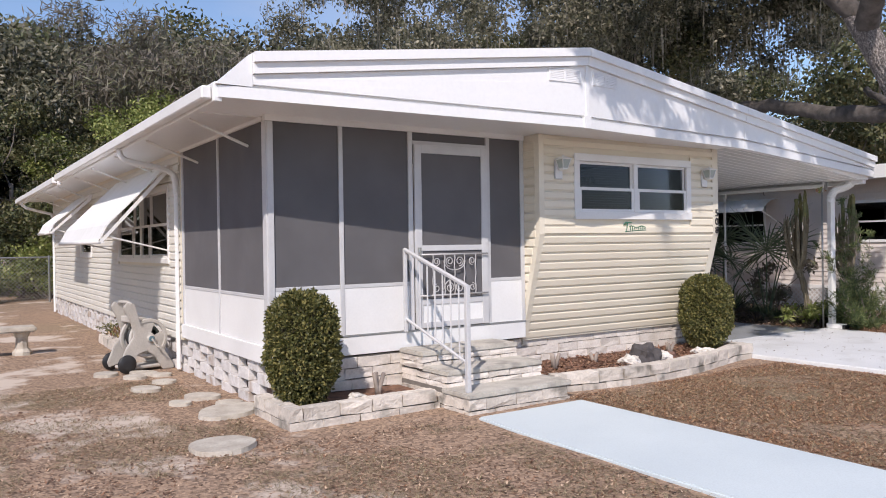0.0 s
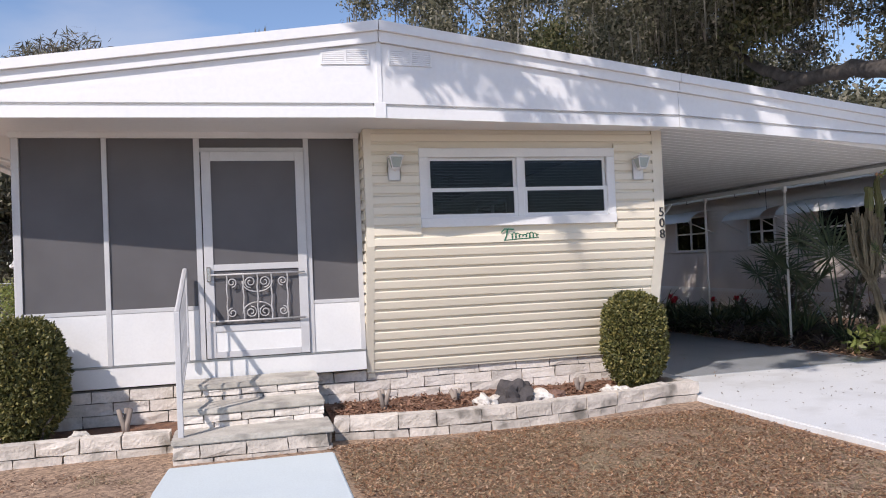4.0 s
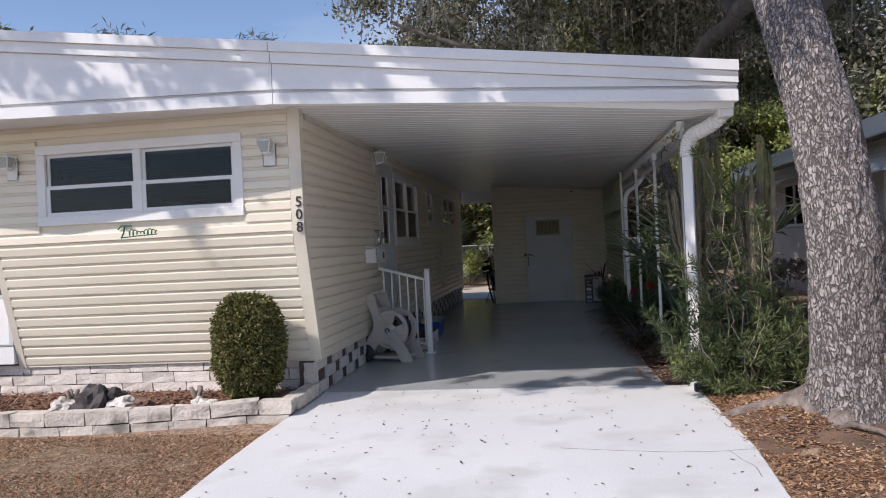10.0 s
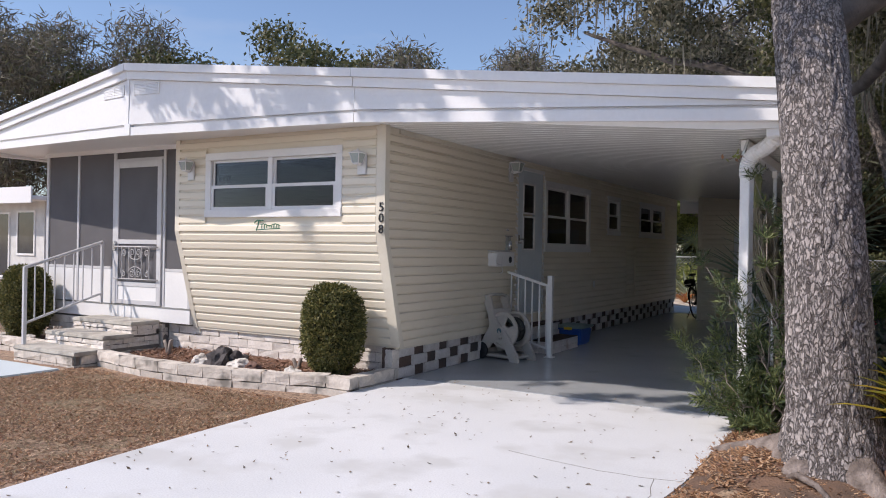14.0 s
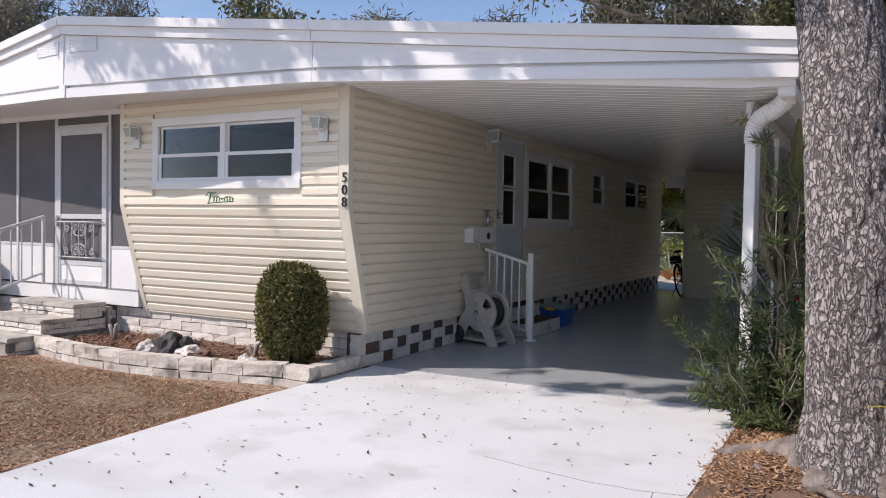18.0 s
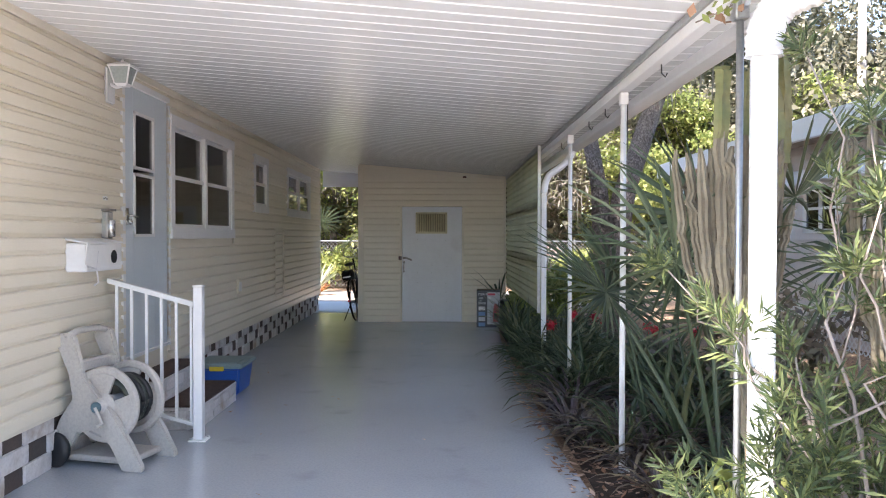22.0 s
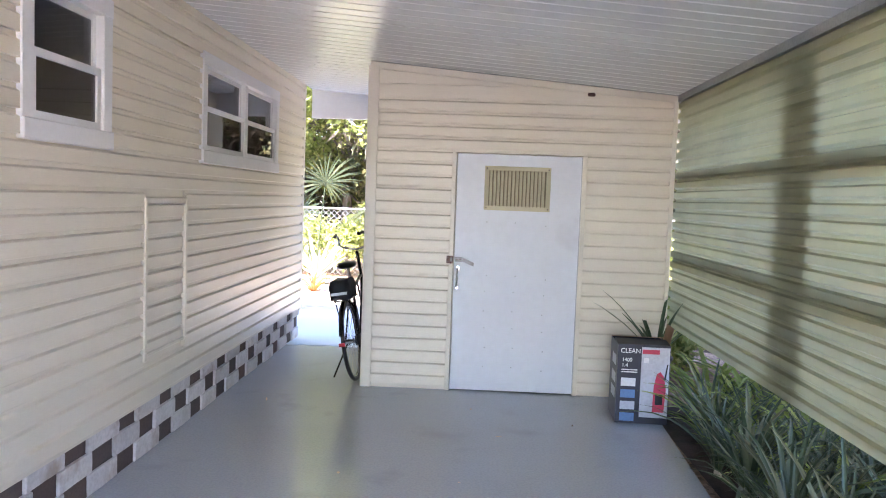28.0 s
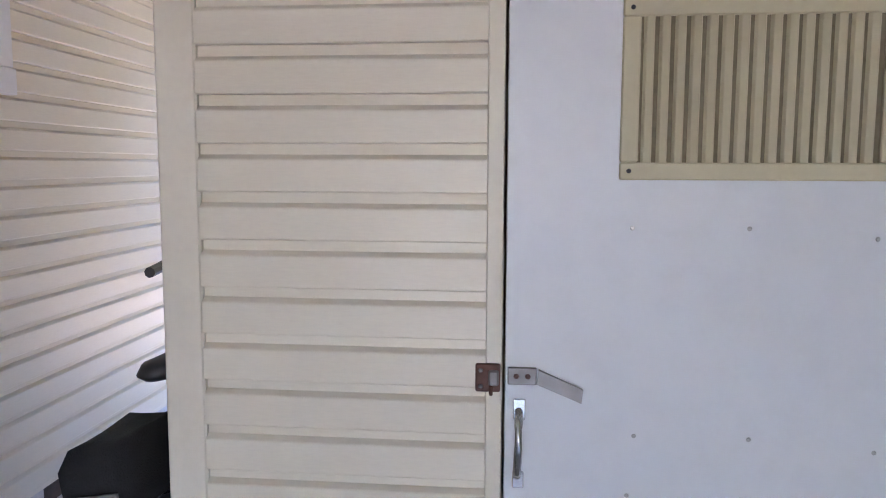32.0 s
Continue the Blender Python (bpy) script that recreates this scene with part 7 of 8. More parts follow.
for z0, z1, o in ((-0.12, 0.0, 0.0), (0.01, 0.12, 0.5)):
    brick_run(bedw, "x", 6.12, 0.14, 2.47, 3.98, z0, z1, 0.36, o, M_PLANTER)
    brick_run(bedw, "y", 2.47, 0.14, 6.27, 7.0, z0, z1, 0.36, o, M_PLANTER)
part("mulch_fill", boxes((2.6, 4.0, 6.25, YP + 0.03, -0.1, 0.05)), M_MULCH, bedw, "red-brown bark mulch")


def rock(at, r, material, label, squash=0.7):
    bm = bmesh.new()
    bmesh.ops.create_icosphere(bm, subdivisions=3, radius=r)
    o = rng.random() * 50
    for v in bm.verts:
        n = v.co.normalized()
        v.co *= 1 + 0.55 * noise.noise(n * 1.7 + Vector((o, 0, 0))) + 0.22 * noise.noise(n * 4 + Vector((o, 3, 0)))
        v.co.z *= squash
    ob = part("rock", bm, material, at=Matrix.Translation(at))
    tagged(ob, label, "rock")


for x, y, r, m, l in ((6.72, 6.25, 0.10, M_WHITEROCK, "pale knobbly rock lying in the mulch bed"), (6.86, 6.30, 0.08, M_WHITEROCK, "pale knobbly rock lying in the mulch bed"), (7.02, 6.30, 0.16, M_DARKROCK, "dark jagged rock standing in the mulch bed"), (7.14, 6.38, 0.13, M_DARKROCK, "dark jagged rock standing in the mulch bed"), (7.27, 6.30, 0.115, M_WHITEROCK, "large white rock lying in the mulch bed"), (7.47, 6.30, 0.075, surface("brown_rock", (0.22, 0.13, 0.10), rough=0.9, scale=9, bump=0.9), "small reddish rock lying in the mulch bed"), (8.02, 6.30, 0.07, M_WHITEROCK, "small white rock lying in the mulch bed"), (8.12, 6.24, 0.075, M_WHITEROCK, "small white rock lying in the mulch bed"), (3.22, 6.36, 0.07, M_WHITEROCK, "small white rock beside the tall bush"), (12.50, 9.15, 0.075, M_WHITEROCK, "pale rock at the bed's edge"), (12.62, 9.22, 0.08, M_WHITEROCK, "pale rock at the bed's edge"), (12.66, 7.1, 0.08, M_STONE, "grey rock at the bed's edge")):
    rock((x, y, 0.09 if x < 9 else 0.0), r * (1.12 if x < 9 else 1.0), m, l, 1.05 if m is M_DARKROCK else 0.7)
for x, y, h in ((5.82, 6.55, 0.20), (6.55, 6.65, 0.13), (7.85, 6.62, 0.14), (3.55, 6.55, 0.22)):
    ob = thing("cut_stump", "short cut grey shrub stump in the mulch", "stump", "cut stumps in the beds")
    for k in range(3):
        a = k * 2.1 + x
        part("stem", tube(bmesh.new(), [(x, y, 0.03), (x + 0.02 * math.cos(a), y + 0.02 * math.sin(a), 0.03 + h * 0.5), (x + 0.06 * math.cos(a), y + 0.05 * math.sin(a), 0.05 + h)], 0.028, 7, 0.019), M_BARK2, ob, smooth=True)


def chips(name, n, fn, label):
    p = np.array([fn() for _ in range(n)])
    a = rng.uniform(0, 6.28, n)
    d = np.stack([np.cos(a), np.sin(a), rng.normal(size=n) * 0.3], 1) * rng.uniform(0.02, 0.06, (n, 1))
    s = np.stack([-np.sin(a), np.cos(a), rng.normal(size=n) * 0.3], 1) * rng.uniform(0.004, 0.010, (n, 1))
    v = np.stack([p - s, p + d - s, p + d + s, p + s], 1).reshape(-1, 3)
    ob = part(name, fast_mesh(name, v, n, 4), leafy("bark_chip", (0.10, 0.05, 0.03), (0.22, 0.11, 0.07), (0.36, 0.22, 0.14), glow=0.0))
    tagged(ob, label, "mulch", kind="stuff")


def in_bed():
    x = rng.uniform(5.35, 8.75)
    y0 = bed_front(x) + 0.16
    return (x, rng.uniform(y0, YP + 0.04), rng.uniform(0.06, 0.095))


def under_oak():
    x, y = rng.uniform(12.5, 15.5), rng.uniform(2.0, 9.0)
    return (x, y, ground_height(x, y) + 0.006)


chips("mulch_chips", 5000, in_bed, "red-brown bark chips covering the bed")
chips("oak_chips", 6500, under_oak, "bark chips and twigs under the oak")


# ---- lamps, numbers, sign ----
def taper(x, y, z0, r0, z1, r1, thick=0.0):
    """A four-sided tapered block, or with a thickness an open-ended shell."""
    bm = bmesh.new()
    rings = [[bm.verts.new((x + sx * r, y + sy * r, z)) for sx, sy in ((-1, -1), (1, -1), (1, 1), (-1, 1))] for z, r in (((z0, r0), (z1, r1)) if not thick else ((z0, r0), (z1, r1), (z1, r1 - thick), (z0, r0 - thick)))]
    loops = list(zip(rings, rings[1:] + ([rings[0]] if thick else [])))
    for a, b in loops:
        for k in range(4):
            bm.faces.new((a[k], a[(k + 1) % 4], b[(k + 1) % 4], b[k]))
    if not thick:
        bm.faces.new(rings[0][::-1])
        bm.faces.new(rings[1])
    return tidy(bm)


M_FROST = surface("frosted_glass", (0.40, 0.45, 0.42), (0.34, 0.38, 0.36), rough=0.15, bump=0)


def wall_lamp(at, label):
    ob = thing("wall_lamp", label, "wall lamp", "white carriage lamps", at=at)
    part("back_plate", soften(boxes((-0.075, 0.075, -0.024, 0.0, -0.17, 0.09)), 0.018, 3), M_WHITE, ob)
    part("neck", tube(bmesh.new(), [(0, -0.02, -0.03), (0, -0.06, -0.05), (0, -0.11, -0.04)], 0.014, 8), M_WHITE, ob, smooth=True)
    part("base_block", taper(0, -0.11, -0.045, 0.036, -0.028, 0.046), M_WHITE, ob)
    part("hood", taper(0, -0.11, 0.098, 0.082, 0.125, 0.030), M_WHITE, ob)
    part("hood_rim", taper(0, -0.11, 0.086, 0.080, 0.0975, 0.084), M_WHITE, ob)
    part("finial", lathe(bmesh.new(), [(0.014, 0.124), (0.018, 0.135), (0.008, 0.148)], 8, (0, -0.11, 0)), M_WHITE, ob)
    cage = part("lantern_glass", taper(0, -0.11, -0.028, 0.042, 0.086, 0.070, 0.003), M_FROST, ob, "pale frosted lantern glass")
    for sx, sy in ((-1, -1), (1, -1), (1, 1), (-1, 1)):
        part("bar", tube(bmesh.new(), [(sx * 0.044, -0.11 + sy * 0.044, -0.028), (sx * 0.072, -0.11 + sy * 0.072, 0.087)], 0.006, 5), M_WHITE, cage)


wall_lamp(Matrix.Translation((6.03, BAY_TOP - 0.015, 2.375)) @ Matrix.Scale(0.86, 4), "white lantern wall lamp beside the front window")
wall_lamp(Matrix.Translation((8.65, BAY_TOP - 0.015, 2.355)) @ Matrix.Scale(0.86, 4), "white lantern wall lamp near the bay corner")
wall_lamp(facing_east(XR + 0.015) @ Matrix.Translation((9.80, 0, 2.56)), "white lantern wall lamp beside the carport door")

for ch, z in (("5", 1.824), ("0", 1.707), ("8", 1.590)):
    cu = bpy.data.curves.new("house_number", "FONT")
    cu.body, cu.size, cu.extrude, cu.align_x = ch, 0.134, 0.006, "CENTER"
    t = new("house_number", cu)
    dep = bpy.context.evaluated_depsgraph_get()
    me = bpy.data.meshes.new_from_object(t.evaluated_get(dep))
    bpy.data.objects.remove(t)
    me.materials.clear()
    ob = part("house_number", me, M_BLACK, at=Matrix.Translation((XR + 0.028, BAY_TOP - 0.027, z)) @ Matrix.Rotation(radians(90), 4, "X"))
    tagged(ob, "black house number " + ch + " on the corner board", "number", "house numbers")

sign = thing("script_sign", "small green script name sign on the bay siding", "sign")
SGY = BAY_TOP - 0.020
part("capital", tube(bmesh.new(), [(7.10, SGY, 1.70), (7.14, SGY, 1.735), (7.24, SGY, 1.73)], 0.007, 6), M_GREENSIGN, sign)
part("capital_stem", tube(bmesh.new(), [(7.17, SGY, 1.73), (7.155, SGY, 1.66), (7.13, SGY, 1.615)], 0.008, 6), M_GREENSIGN, sign)
part("script_line", tube(bmesh.new(), [(7.20 + 0.0031 * i + 0.013 * math.sin(i * 0.52), SGY, 1.664 + (0.020 + 0.012 * math.sin(i * 0.11)) * math.cos(i * 0.52)) for i in range(98)], 0.0055, 5), M_GREENSIGN, sign)
part("underline", tube(bmesh.new(), [(7.14, SGY, 1.622), (7.30, SGY, 1.632), (7.50, SGY, 1.640)], 0.006, 5), M_GREENSIGN, sign)

# louvred vents in the fascia
for x0, x1, left in ((5.285, 5.70, True), (5.87, 6.27, False)):
    v = thing("fascia_vent", "white louvred vent in the gable fascia", "vent", "fascia vents")
    ym = edge_y((x0 + x1) / 2)
    ang = math.atan2(-V if left else V, 1)
    m = Matrix.Translation(((x0 + x1) / 2, ym - 0.012, 3.235)) @ Matrix.Rotation(ang, 4, "Z")
    w = (x1 - x0) / 2
    part("vent_frame", boxes((-w, w, -0.006, 0.02, 0.055, 0.068), (-w, w, -0.006, 0.02, -0.068, -0.055), (-w, -w + 0.014, -0.006, 0.02, -0.055, 0.055), (w - 0.014, w, -0.006, 0.02, -0.055, 0.055), (-0.012, 0.012, -0.006, 0.02, -0.055, 0.055)), M_ROOF, v, at=m)
    for i in range(6):
        part("louvre", boxes((-w + 0.014, w - 0.014, -0.004, 0.006, -0.053 + i * 0.018, -0.0375 + i * 0.018)), M_ROOF, v, at=m)


# ---- downspouts ----
def spout(name, pts, r, label, ribs=False):
    ob = thing(name, label, "downspout", "white downspouts")
    part("pipe", soften(tube(bmesh.new(), pts[-2:], r, 4), 0.006), M_WHITE, ob)
    el = pts[:-1]
    fine = []
    for a, b in zip(el, el[1:]):
        fine += [Vector(a).lerp(Vector(b), k / 9) for k in range(9)]
    fine.append(Vector(el[-1]))
    sm = [fine[0]] + [(fine[max(i - 3, 0)] + fine[i] * 2 + fine[min(i + 3, len(fine) - 1)]) / 4 for i in range(1, len(fine) - 1)] + [fine[-1]]
    rr = [r * (1.0 + (0.10 if ribs and i % 2 else 0.0)) for i in range(len(sm))]
    part("elbow", tube(bmesh.new(), sm, rr, 12), M_WHITE, ob, smooth=not ribs)
    return ob


sp = spout("downspout", [(12.725, 6.86, 2.46), (12.715, 6.87, 2.40), (12.62, 6.95, 2.33), (12.50, 7.04, 2.29), (12.455, 7.07, 2.20), (12.455, 7.075, 2.10), (12.455, 7.075, 0.08)], 0.062, "white downspout with a ribbed elbow at the carport corner", ribs=True)
part("shoe", boxes((12.395, 12.515, 6.86, 7.15, 0.001, 0.085), bevel=0.01), M_WHITE, sp)
part("shoe_mouth", boxes((12.385, 12.525, 6.83, 6.875, 0.002, 0.075), bevel=0.008), M_BLACK, sp)
spout("downspout", [(12.71, 12.71, 2.40), (12.70, 12.71, 2.34), (12.60, 12.72, 2.22), (12.45, 12.73, 2.12), (12.41, 12.735, 2.02), (12.40, 12.735, 1.92), (12.40, 12.735, -0.03)], 0.037, "white downspout at the fibreglass wall's end")
spout("downspout", [(1.90, 9.98, 2.72), (1.95, 9.98, 2.58), (2.35, 9.98, 2.52), (2.56, 9.98, 2.45), (2.575, 9.98, 2.2), (2.575, 9.98, -0.03)], 0.035, "white downspout beside the porch's rear corner")
spout("downspout", [(1.86, 21.4, 2.70), (1.95, 21.4, 2.55), (2.35, 21.4, 2.45), (2.56, 21.4, 2.40), (2.575, 21.4, 2.2), (2.575, 21.4, -0.03)], 0.035, "white downspout at the house's far corner")
for i, y in enumerate((8.3, 9.7, 10.3, 11.7, 13.6)):
    ob = thing("beam_hook", "small dark hook under the carport beam", "hook", "hooks along the beam")
    part("wire", tube(bmesh.new(), [(12.43, y, 2.36), (12.43, y, 2.30), (12.45, y, 2.28), (12.46, y, 2.30)], 0.004, 5), M_BLACK, ob)
ch = thing("hanging_chain", "thin dark chain hanging from the carport edge", "chain")
part("chain", tube(bmesh.new(), [(12.6, 9.75, 2.42), (12.6, 9.75, 2.05)], 0.004, 5), M_BLACK, ch)



# ---- under the carport ----
ss = thing("side_steps", "two painted block steps with brown turf tops by the carport door", "steps", kind="structure")
for x0, x1, y0, y1, z1 in ((8.90, 9.16, 10.02, 11.06, 0.36), (9.165, 9.475, 9.98, 11.02, 0.175)):
    part("step_core", boxes((x0, x1 - 0.03, y0 + 0.03, y1 - 0.03, 0.0, z1 - 0.03)), M_MORTAR, ss)
    rows = 4 if z1 > 0.3 else 2
    h = (z1 - 0.03) / rows
    for k in range(rows):
        brick_run(ss, "y", x1, -0.09, y0, y1, k * h + 0.003, (k + 1) * h - 0.003, 0.36, 0.5 * (k % 2), M_SKIRT)
        brick_run(ss, "x", y0, 0.09, x0, x1 - 0.095, k * h + 0.003, (k + 1) * h - 0.003, 0.3, 0.5 * (k % 2), M_SKIRT)
        brick_run(ss, "x", y1, -0.09, x0, x1 - 0.095, k * h + 0.003, (k + 1) * h - 0.003, 0.3, 0.5 * (k % 2), M_SKIRT)
    part("step_top", boxes((x0, x1 + 0.004, y0 - 0.004, y1 + 0.004, z1 - 0.03, z1 - 0.006), bevel=0.004), M_SKIRT, ss)
    part("turf_mat", boxes((x0 + 0.005, x1 - 0.004, y0 + 0.01, y1 - 0.01, z1 - 0.006, z1 + 0.006)), M_BROWNMAT, ss, "worn brown turf mat")

r2 = thing("side_handrail", "white painted metal handrail beside the carport steps", "railing")
py = 9.71
part("post", boxes((9.535, 9.600, py - 0.0325, py + 0.0325, 0.012, 1.085), bevel=0.004), M_WHITE, r2)
part("post_cap", boxes((9.530, 9.605, py - 0.0375, py + 0.0375, 1.085, 1.10), bevel=0.005), M_WHITE, r2)
part("base_plate", boxes((9.505, 9.63, py - 0.06, py + 0.06, 0.0, 0.012), bevel=0.003), M_WHITE, r2)
part("bolt", lathe(bmesh.new(), [(0.010, 0.0), (0.010, 0.012), (0.006, 0.014)], 8, (9.518, py - 0.045, 0.012)), M_GALV, r2)
part("bolt", lathe(bmesh.new(), [(0.010, 0.0), (0.010, 0.012), (0.006, 0.014)], 8, (9.617, py + 0.045, 0.012)), M_GALV, r2)


def slope(x):
    return (9.54 - x) / 0.60


part("top_rail", prism([(9.54, 0.945), (8.93, 1.115), (8.93, 1.150), (9.54, 0.980)], py - 0.022, py + 0.022, "y"), M_WHITE, r2)
part("bottom_rail", prism([(9.54, 0.10), (8.98, 0.26), (8.98, 0.285), (9.54, 0.125)], py - 0.014, py + 0.014, "y"), M_WHITE, r2)
for i in range(6):
    x = 9.515 - i * 0.105
    f = slope(x)
    part("baluster", boxes((x - 0.0095, x + 0.0095, py - 0.0095, py + 0.0095, 0.115 + 0.155 * f, 0.95 + 0.168 * f)), M_WHITE, r2)

mb = thing("mailbox", "white metal wall mailbox with letters sticking out", "mailbox", at=facing_east(XR + 0.012))
part("box_body", boxes((9.16, 9.70, -0.14, 0.0, 1.215, 1.40), bevel=0.010), M_WHITE, mb)
part("lid", prism([(-0.15, 1.395), (0.0, 1.42), (0.0, 1.432), (-0.152, 1.405)], 9.15, 9.71, "x"), M_WHITE, mb)
part("emblem", lathe(bmesh.new(), [(0.045, -0.001), (0.045, -0.006), (0.036, -0.007)], 20, (9.56, -0.14, 1.305), "y"), M_BLACK, mb)
part("letter_clip", tube(bmesh.new(), [(9.35, -0.12, 1.215), (9.35, -0.13, 1.14), (9.35, -0.10, 1.12)], 0.006, 6), M_WHITE, mb)
lt = thing("letters", "few white envelopes standing out of the mailbox", "mail", at=facing_east(XR + 0.012))
part("envelope", prism([(9.06, 1.27), (9.22, 1.24), (9.25, 1.37), (9.10, 1.40)], -0.175, -0.172, "y"), M_WHITE, lt)
part("envelope", prism([(9.10, 1.25), (9.24, 1.23), (9.27, 1.35), (9.13, 1.37)], -0.168, -0.165, "y"), surface("paper", (0.7, 0.7, 0.72), rough=0.8, bump=0), lt)
ic = thing("wall_box", "narrow grey metal key box on the wall", "key box", at=facing_east(XR + 0.012))
part("case", boxes((9.68, 9.78, -0.045, 0.0, 1.43, 1.62), bevel=0.008), M_GALV, ic)
part("cover", soften(tube(bmesh.new(), [(9.73, -0.050, 1.44), (9.73, -0.050, 1.56)], 0.030, 12), 0.004), M_STEEL, ic, "bright steel rounded cover", smooth=True)
part("window_slot", boxes((9.705, 9.755, -0.052, -0.046, 1.575, 1.61), bevel=0.003), M_GREYPLA, ic)
part("hood", boxes((9.67, 9.79, -0.065, 0.0, 1.622, 1.637), bevel=0.003), M_WORN, ic)
bn = thing("door_bell", "tiny round bell button on the siding", "button", at=facing_east(XR + 0.012))
part("plate", boxes((9.69, 9.77, -0.010, 0.0, 1.695, 1.73), bevel=0.003), M_WHITE, bn)
for k in range(3):
    part("dot", boxes((9.703 + 0.024 * k, 9.713 + 0.024 * k, -0.013, -0.0095, 1.704 + 0.008 * (k % 2), 1.714 + 0.008 * (k % 2))), M_BLACK, bn)


def hose_reel(at, label):
    ob = thing("hose_reel", label, "hose reel", "hose reels", at=at)
    for y0 in (-0.20, 0.16):
        leg = prism([(-0.27, 0.80), (-0.22, 0.86), (-0.13, 0.84), (-0.06, 0.58), (0.05, 0.46), (0.17, 0.34), (0.28, 0.18), (0.36, 0.04), (0.36, 0.0), (0.22, 0.0), (0.13, 0.16), (0.02, 0.25), (-0.10, 0.22), (-0.19, 0.08), (-0.30, 0.05), (-0.32, 0.11), (-0.24, 0.30), (-0.14, 0.44), (-0.17, 0.60)], y0, y0 + 0.045, "y")
        bmesh.ops.bevel(leg, geom=leg.edges[:], offset=0.008, segments=2, affect="EDGES")
        part("side_frame", leg, M_GREYPLA, ob)
    part("handle", tube(bmesh.new(), [(-0.17, -0.20, 0.83), (-0.18, -0.1, 0.86), (-0.18, 0.1, 0.86), (-0.17, 0.2, 0.83)], 0.022, 8), M_GREYPLA, ob, smooth=True)
    part("brace", boxes((-0.15, -0.09, -0.17, 0.18, 0.60, 0.68), bevel=0.012), M_GREYPLA, ob)
    part("tray", boxes((-0.24, 0.26, -0.16, 0.17, 0.03, 0.07), bevel=0.012), M_GREYPLA, ob)
    for y0 in (-0.145, 0.12):
        disc = bmesh.new()
        n = 48
        rings = []
        for r in (0.245, 0.235, 0.205, 0.195, 0.075, 0.05):
            d = {0.245: 0.0, 0.235: -0.014, 0.205: -0.014, 0.195: -0.004, 0.075: -0.004, 0.05: -0.022}[r]
            rings.append([disc.verts.new((0.06 + r * math.cos(2 * math.pi * j / n), y0 + d, 0.40 + r * math.sin(2 * math.pi * j / n))) for j in range(n)])
        for q, (a, b) in enumerate(zip(rings, rings[1:])):
            for j in range(n):
                if q == 3 and j % 16 in (3, 4, 5, 6, 7, 8):
                    continue
                disc.faces.new((a[j], a[(j + 1) % n], b[(j + 1) % n], b[j]))
        geom = bmesh.ops.extrude_face_region(disc, geom=disc.faces[:])["geom"]
        bmesh.ops.translate(disc, verts=[v for v in geom if isinstance(v, bmesh.types.BMVert)], vec=(0, 0.018, 0))
        part("drum_disc", tidy(disc), M_GREYPLA, ob)
    part("axle", tube(bmesh.new(), [(0.06, -0.22, 0.40), (0.06, 0.22, 0.40)], 0.05, 16), M_GREYPLA, ob, smooth=True)
    part("inlet", tube(bmesh.new(), [(0.06, -0.205, 0.40), (0.06, -0.235, 0.40)], 0.034, 14), surface("blue_grey_cap", (0.12, 0.20, 0.23), rough=0.5, bump=0), ob, "blue-grey hose inlet")
    for k, y in enumerate((-0.10, -0.06, -0.02, 0.02, 0.06, 0.10)):
        pts = [(0.06 + (0.15 + 0.008 * (k % 2)) * math.cos(t), y, 0.40 + 0.15 * math.sin(t)) for t in (i * 2 * math.pi / 28 for i in range(29))]
        part("hose_turn", tube(bmesh.new(), pts, 0.021, 8), M_BLACK if k % 2 else surface("dark_hose", (0.05, 0.06, 0.05), rough=0.5, bump=0), ob, smooth=True)
    for y0 in (-0.25, 0.21):
        part("wheel", lathe(bmesh.new(), [(0.03, 0.0), (0.105, 0.005), (0.115, 0.02), (0.105, 0.045), (0.03, 0.05)], 20, (-0.25, y0, 0.115), "y"), M_BLACK, ob, smooth=True)
    part("crank", tube(bmesh.new(), [(0.06, -0.235, 0.40), (0.12, -0.25, 0.30), (0.12, -0.31, 0.30)], 0.011, 8), M_GREYPLA, ob)
    return ob


hose_reel(Matrix.Translation((9.16, 9.22, 0.0)) @ Matrix.Rotation(radians(-14), 4, "Z") @ Matrix.Scale(0.98, 4), "grey plastic hose reel cart with a dark hose beside the wall")
hose_reel(Matrix.Translation((2.20, 10.45, GZ)) @ Matrix.Rotation(radians(12), 4, "Z") @ Matrix.Scale(1.03, 4), "sun-bleached plastic hose reel cart on the lawn by the porch")
hm = thing("hose_nozzle_pile", "black hose fittings heaped by the wall", "hose fittings", at=Matrix.Translation((9.02, 11.35, 0.0)))
for k in range(5):
    part("loop", tube(bmesh.new(), [(0.07 * math.cos(t + k), 0.09 * math.sin(t + k) + 0.02 * k, 0.05 + 0.06 * k * (0.5 + 0.5 * math.sin(t))) for t in (i * 0.5 for i in range(13))], 0.014, 6), M_BLACK, hm)

tub = thing("storage_tub", "blue plastic storage tub with a grey-green lid", "storage tub")
bm = boxes((9.06, 9.47, 11.18, 11.66, 0.0, 0.255))
for v in bm.verts:
    if v.co.z < 0.1:
        v.co.x += 0.03 if v.co.x < 9.2 else -0.03
        v.co.y += 0.03 if v.co.y < 11.4 else -0.03
part("tub_body", soften(bm, 0.02, 3), M_BLUE, tub)
part("lid", soften(boxes((9.035, 9.495, 11.155, 11.685, 0.255, 0.295)), 0.012, 2), M_GREENLID, tub)
part("lid_panel", soften(boxes((9.09, 9.44, 11.21, 11.63, 0.29, 0.303)), 0.008, 2), M_GREENLID, tub)
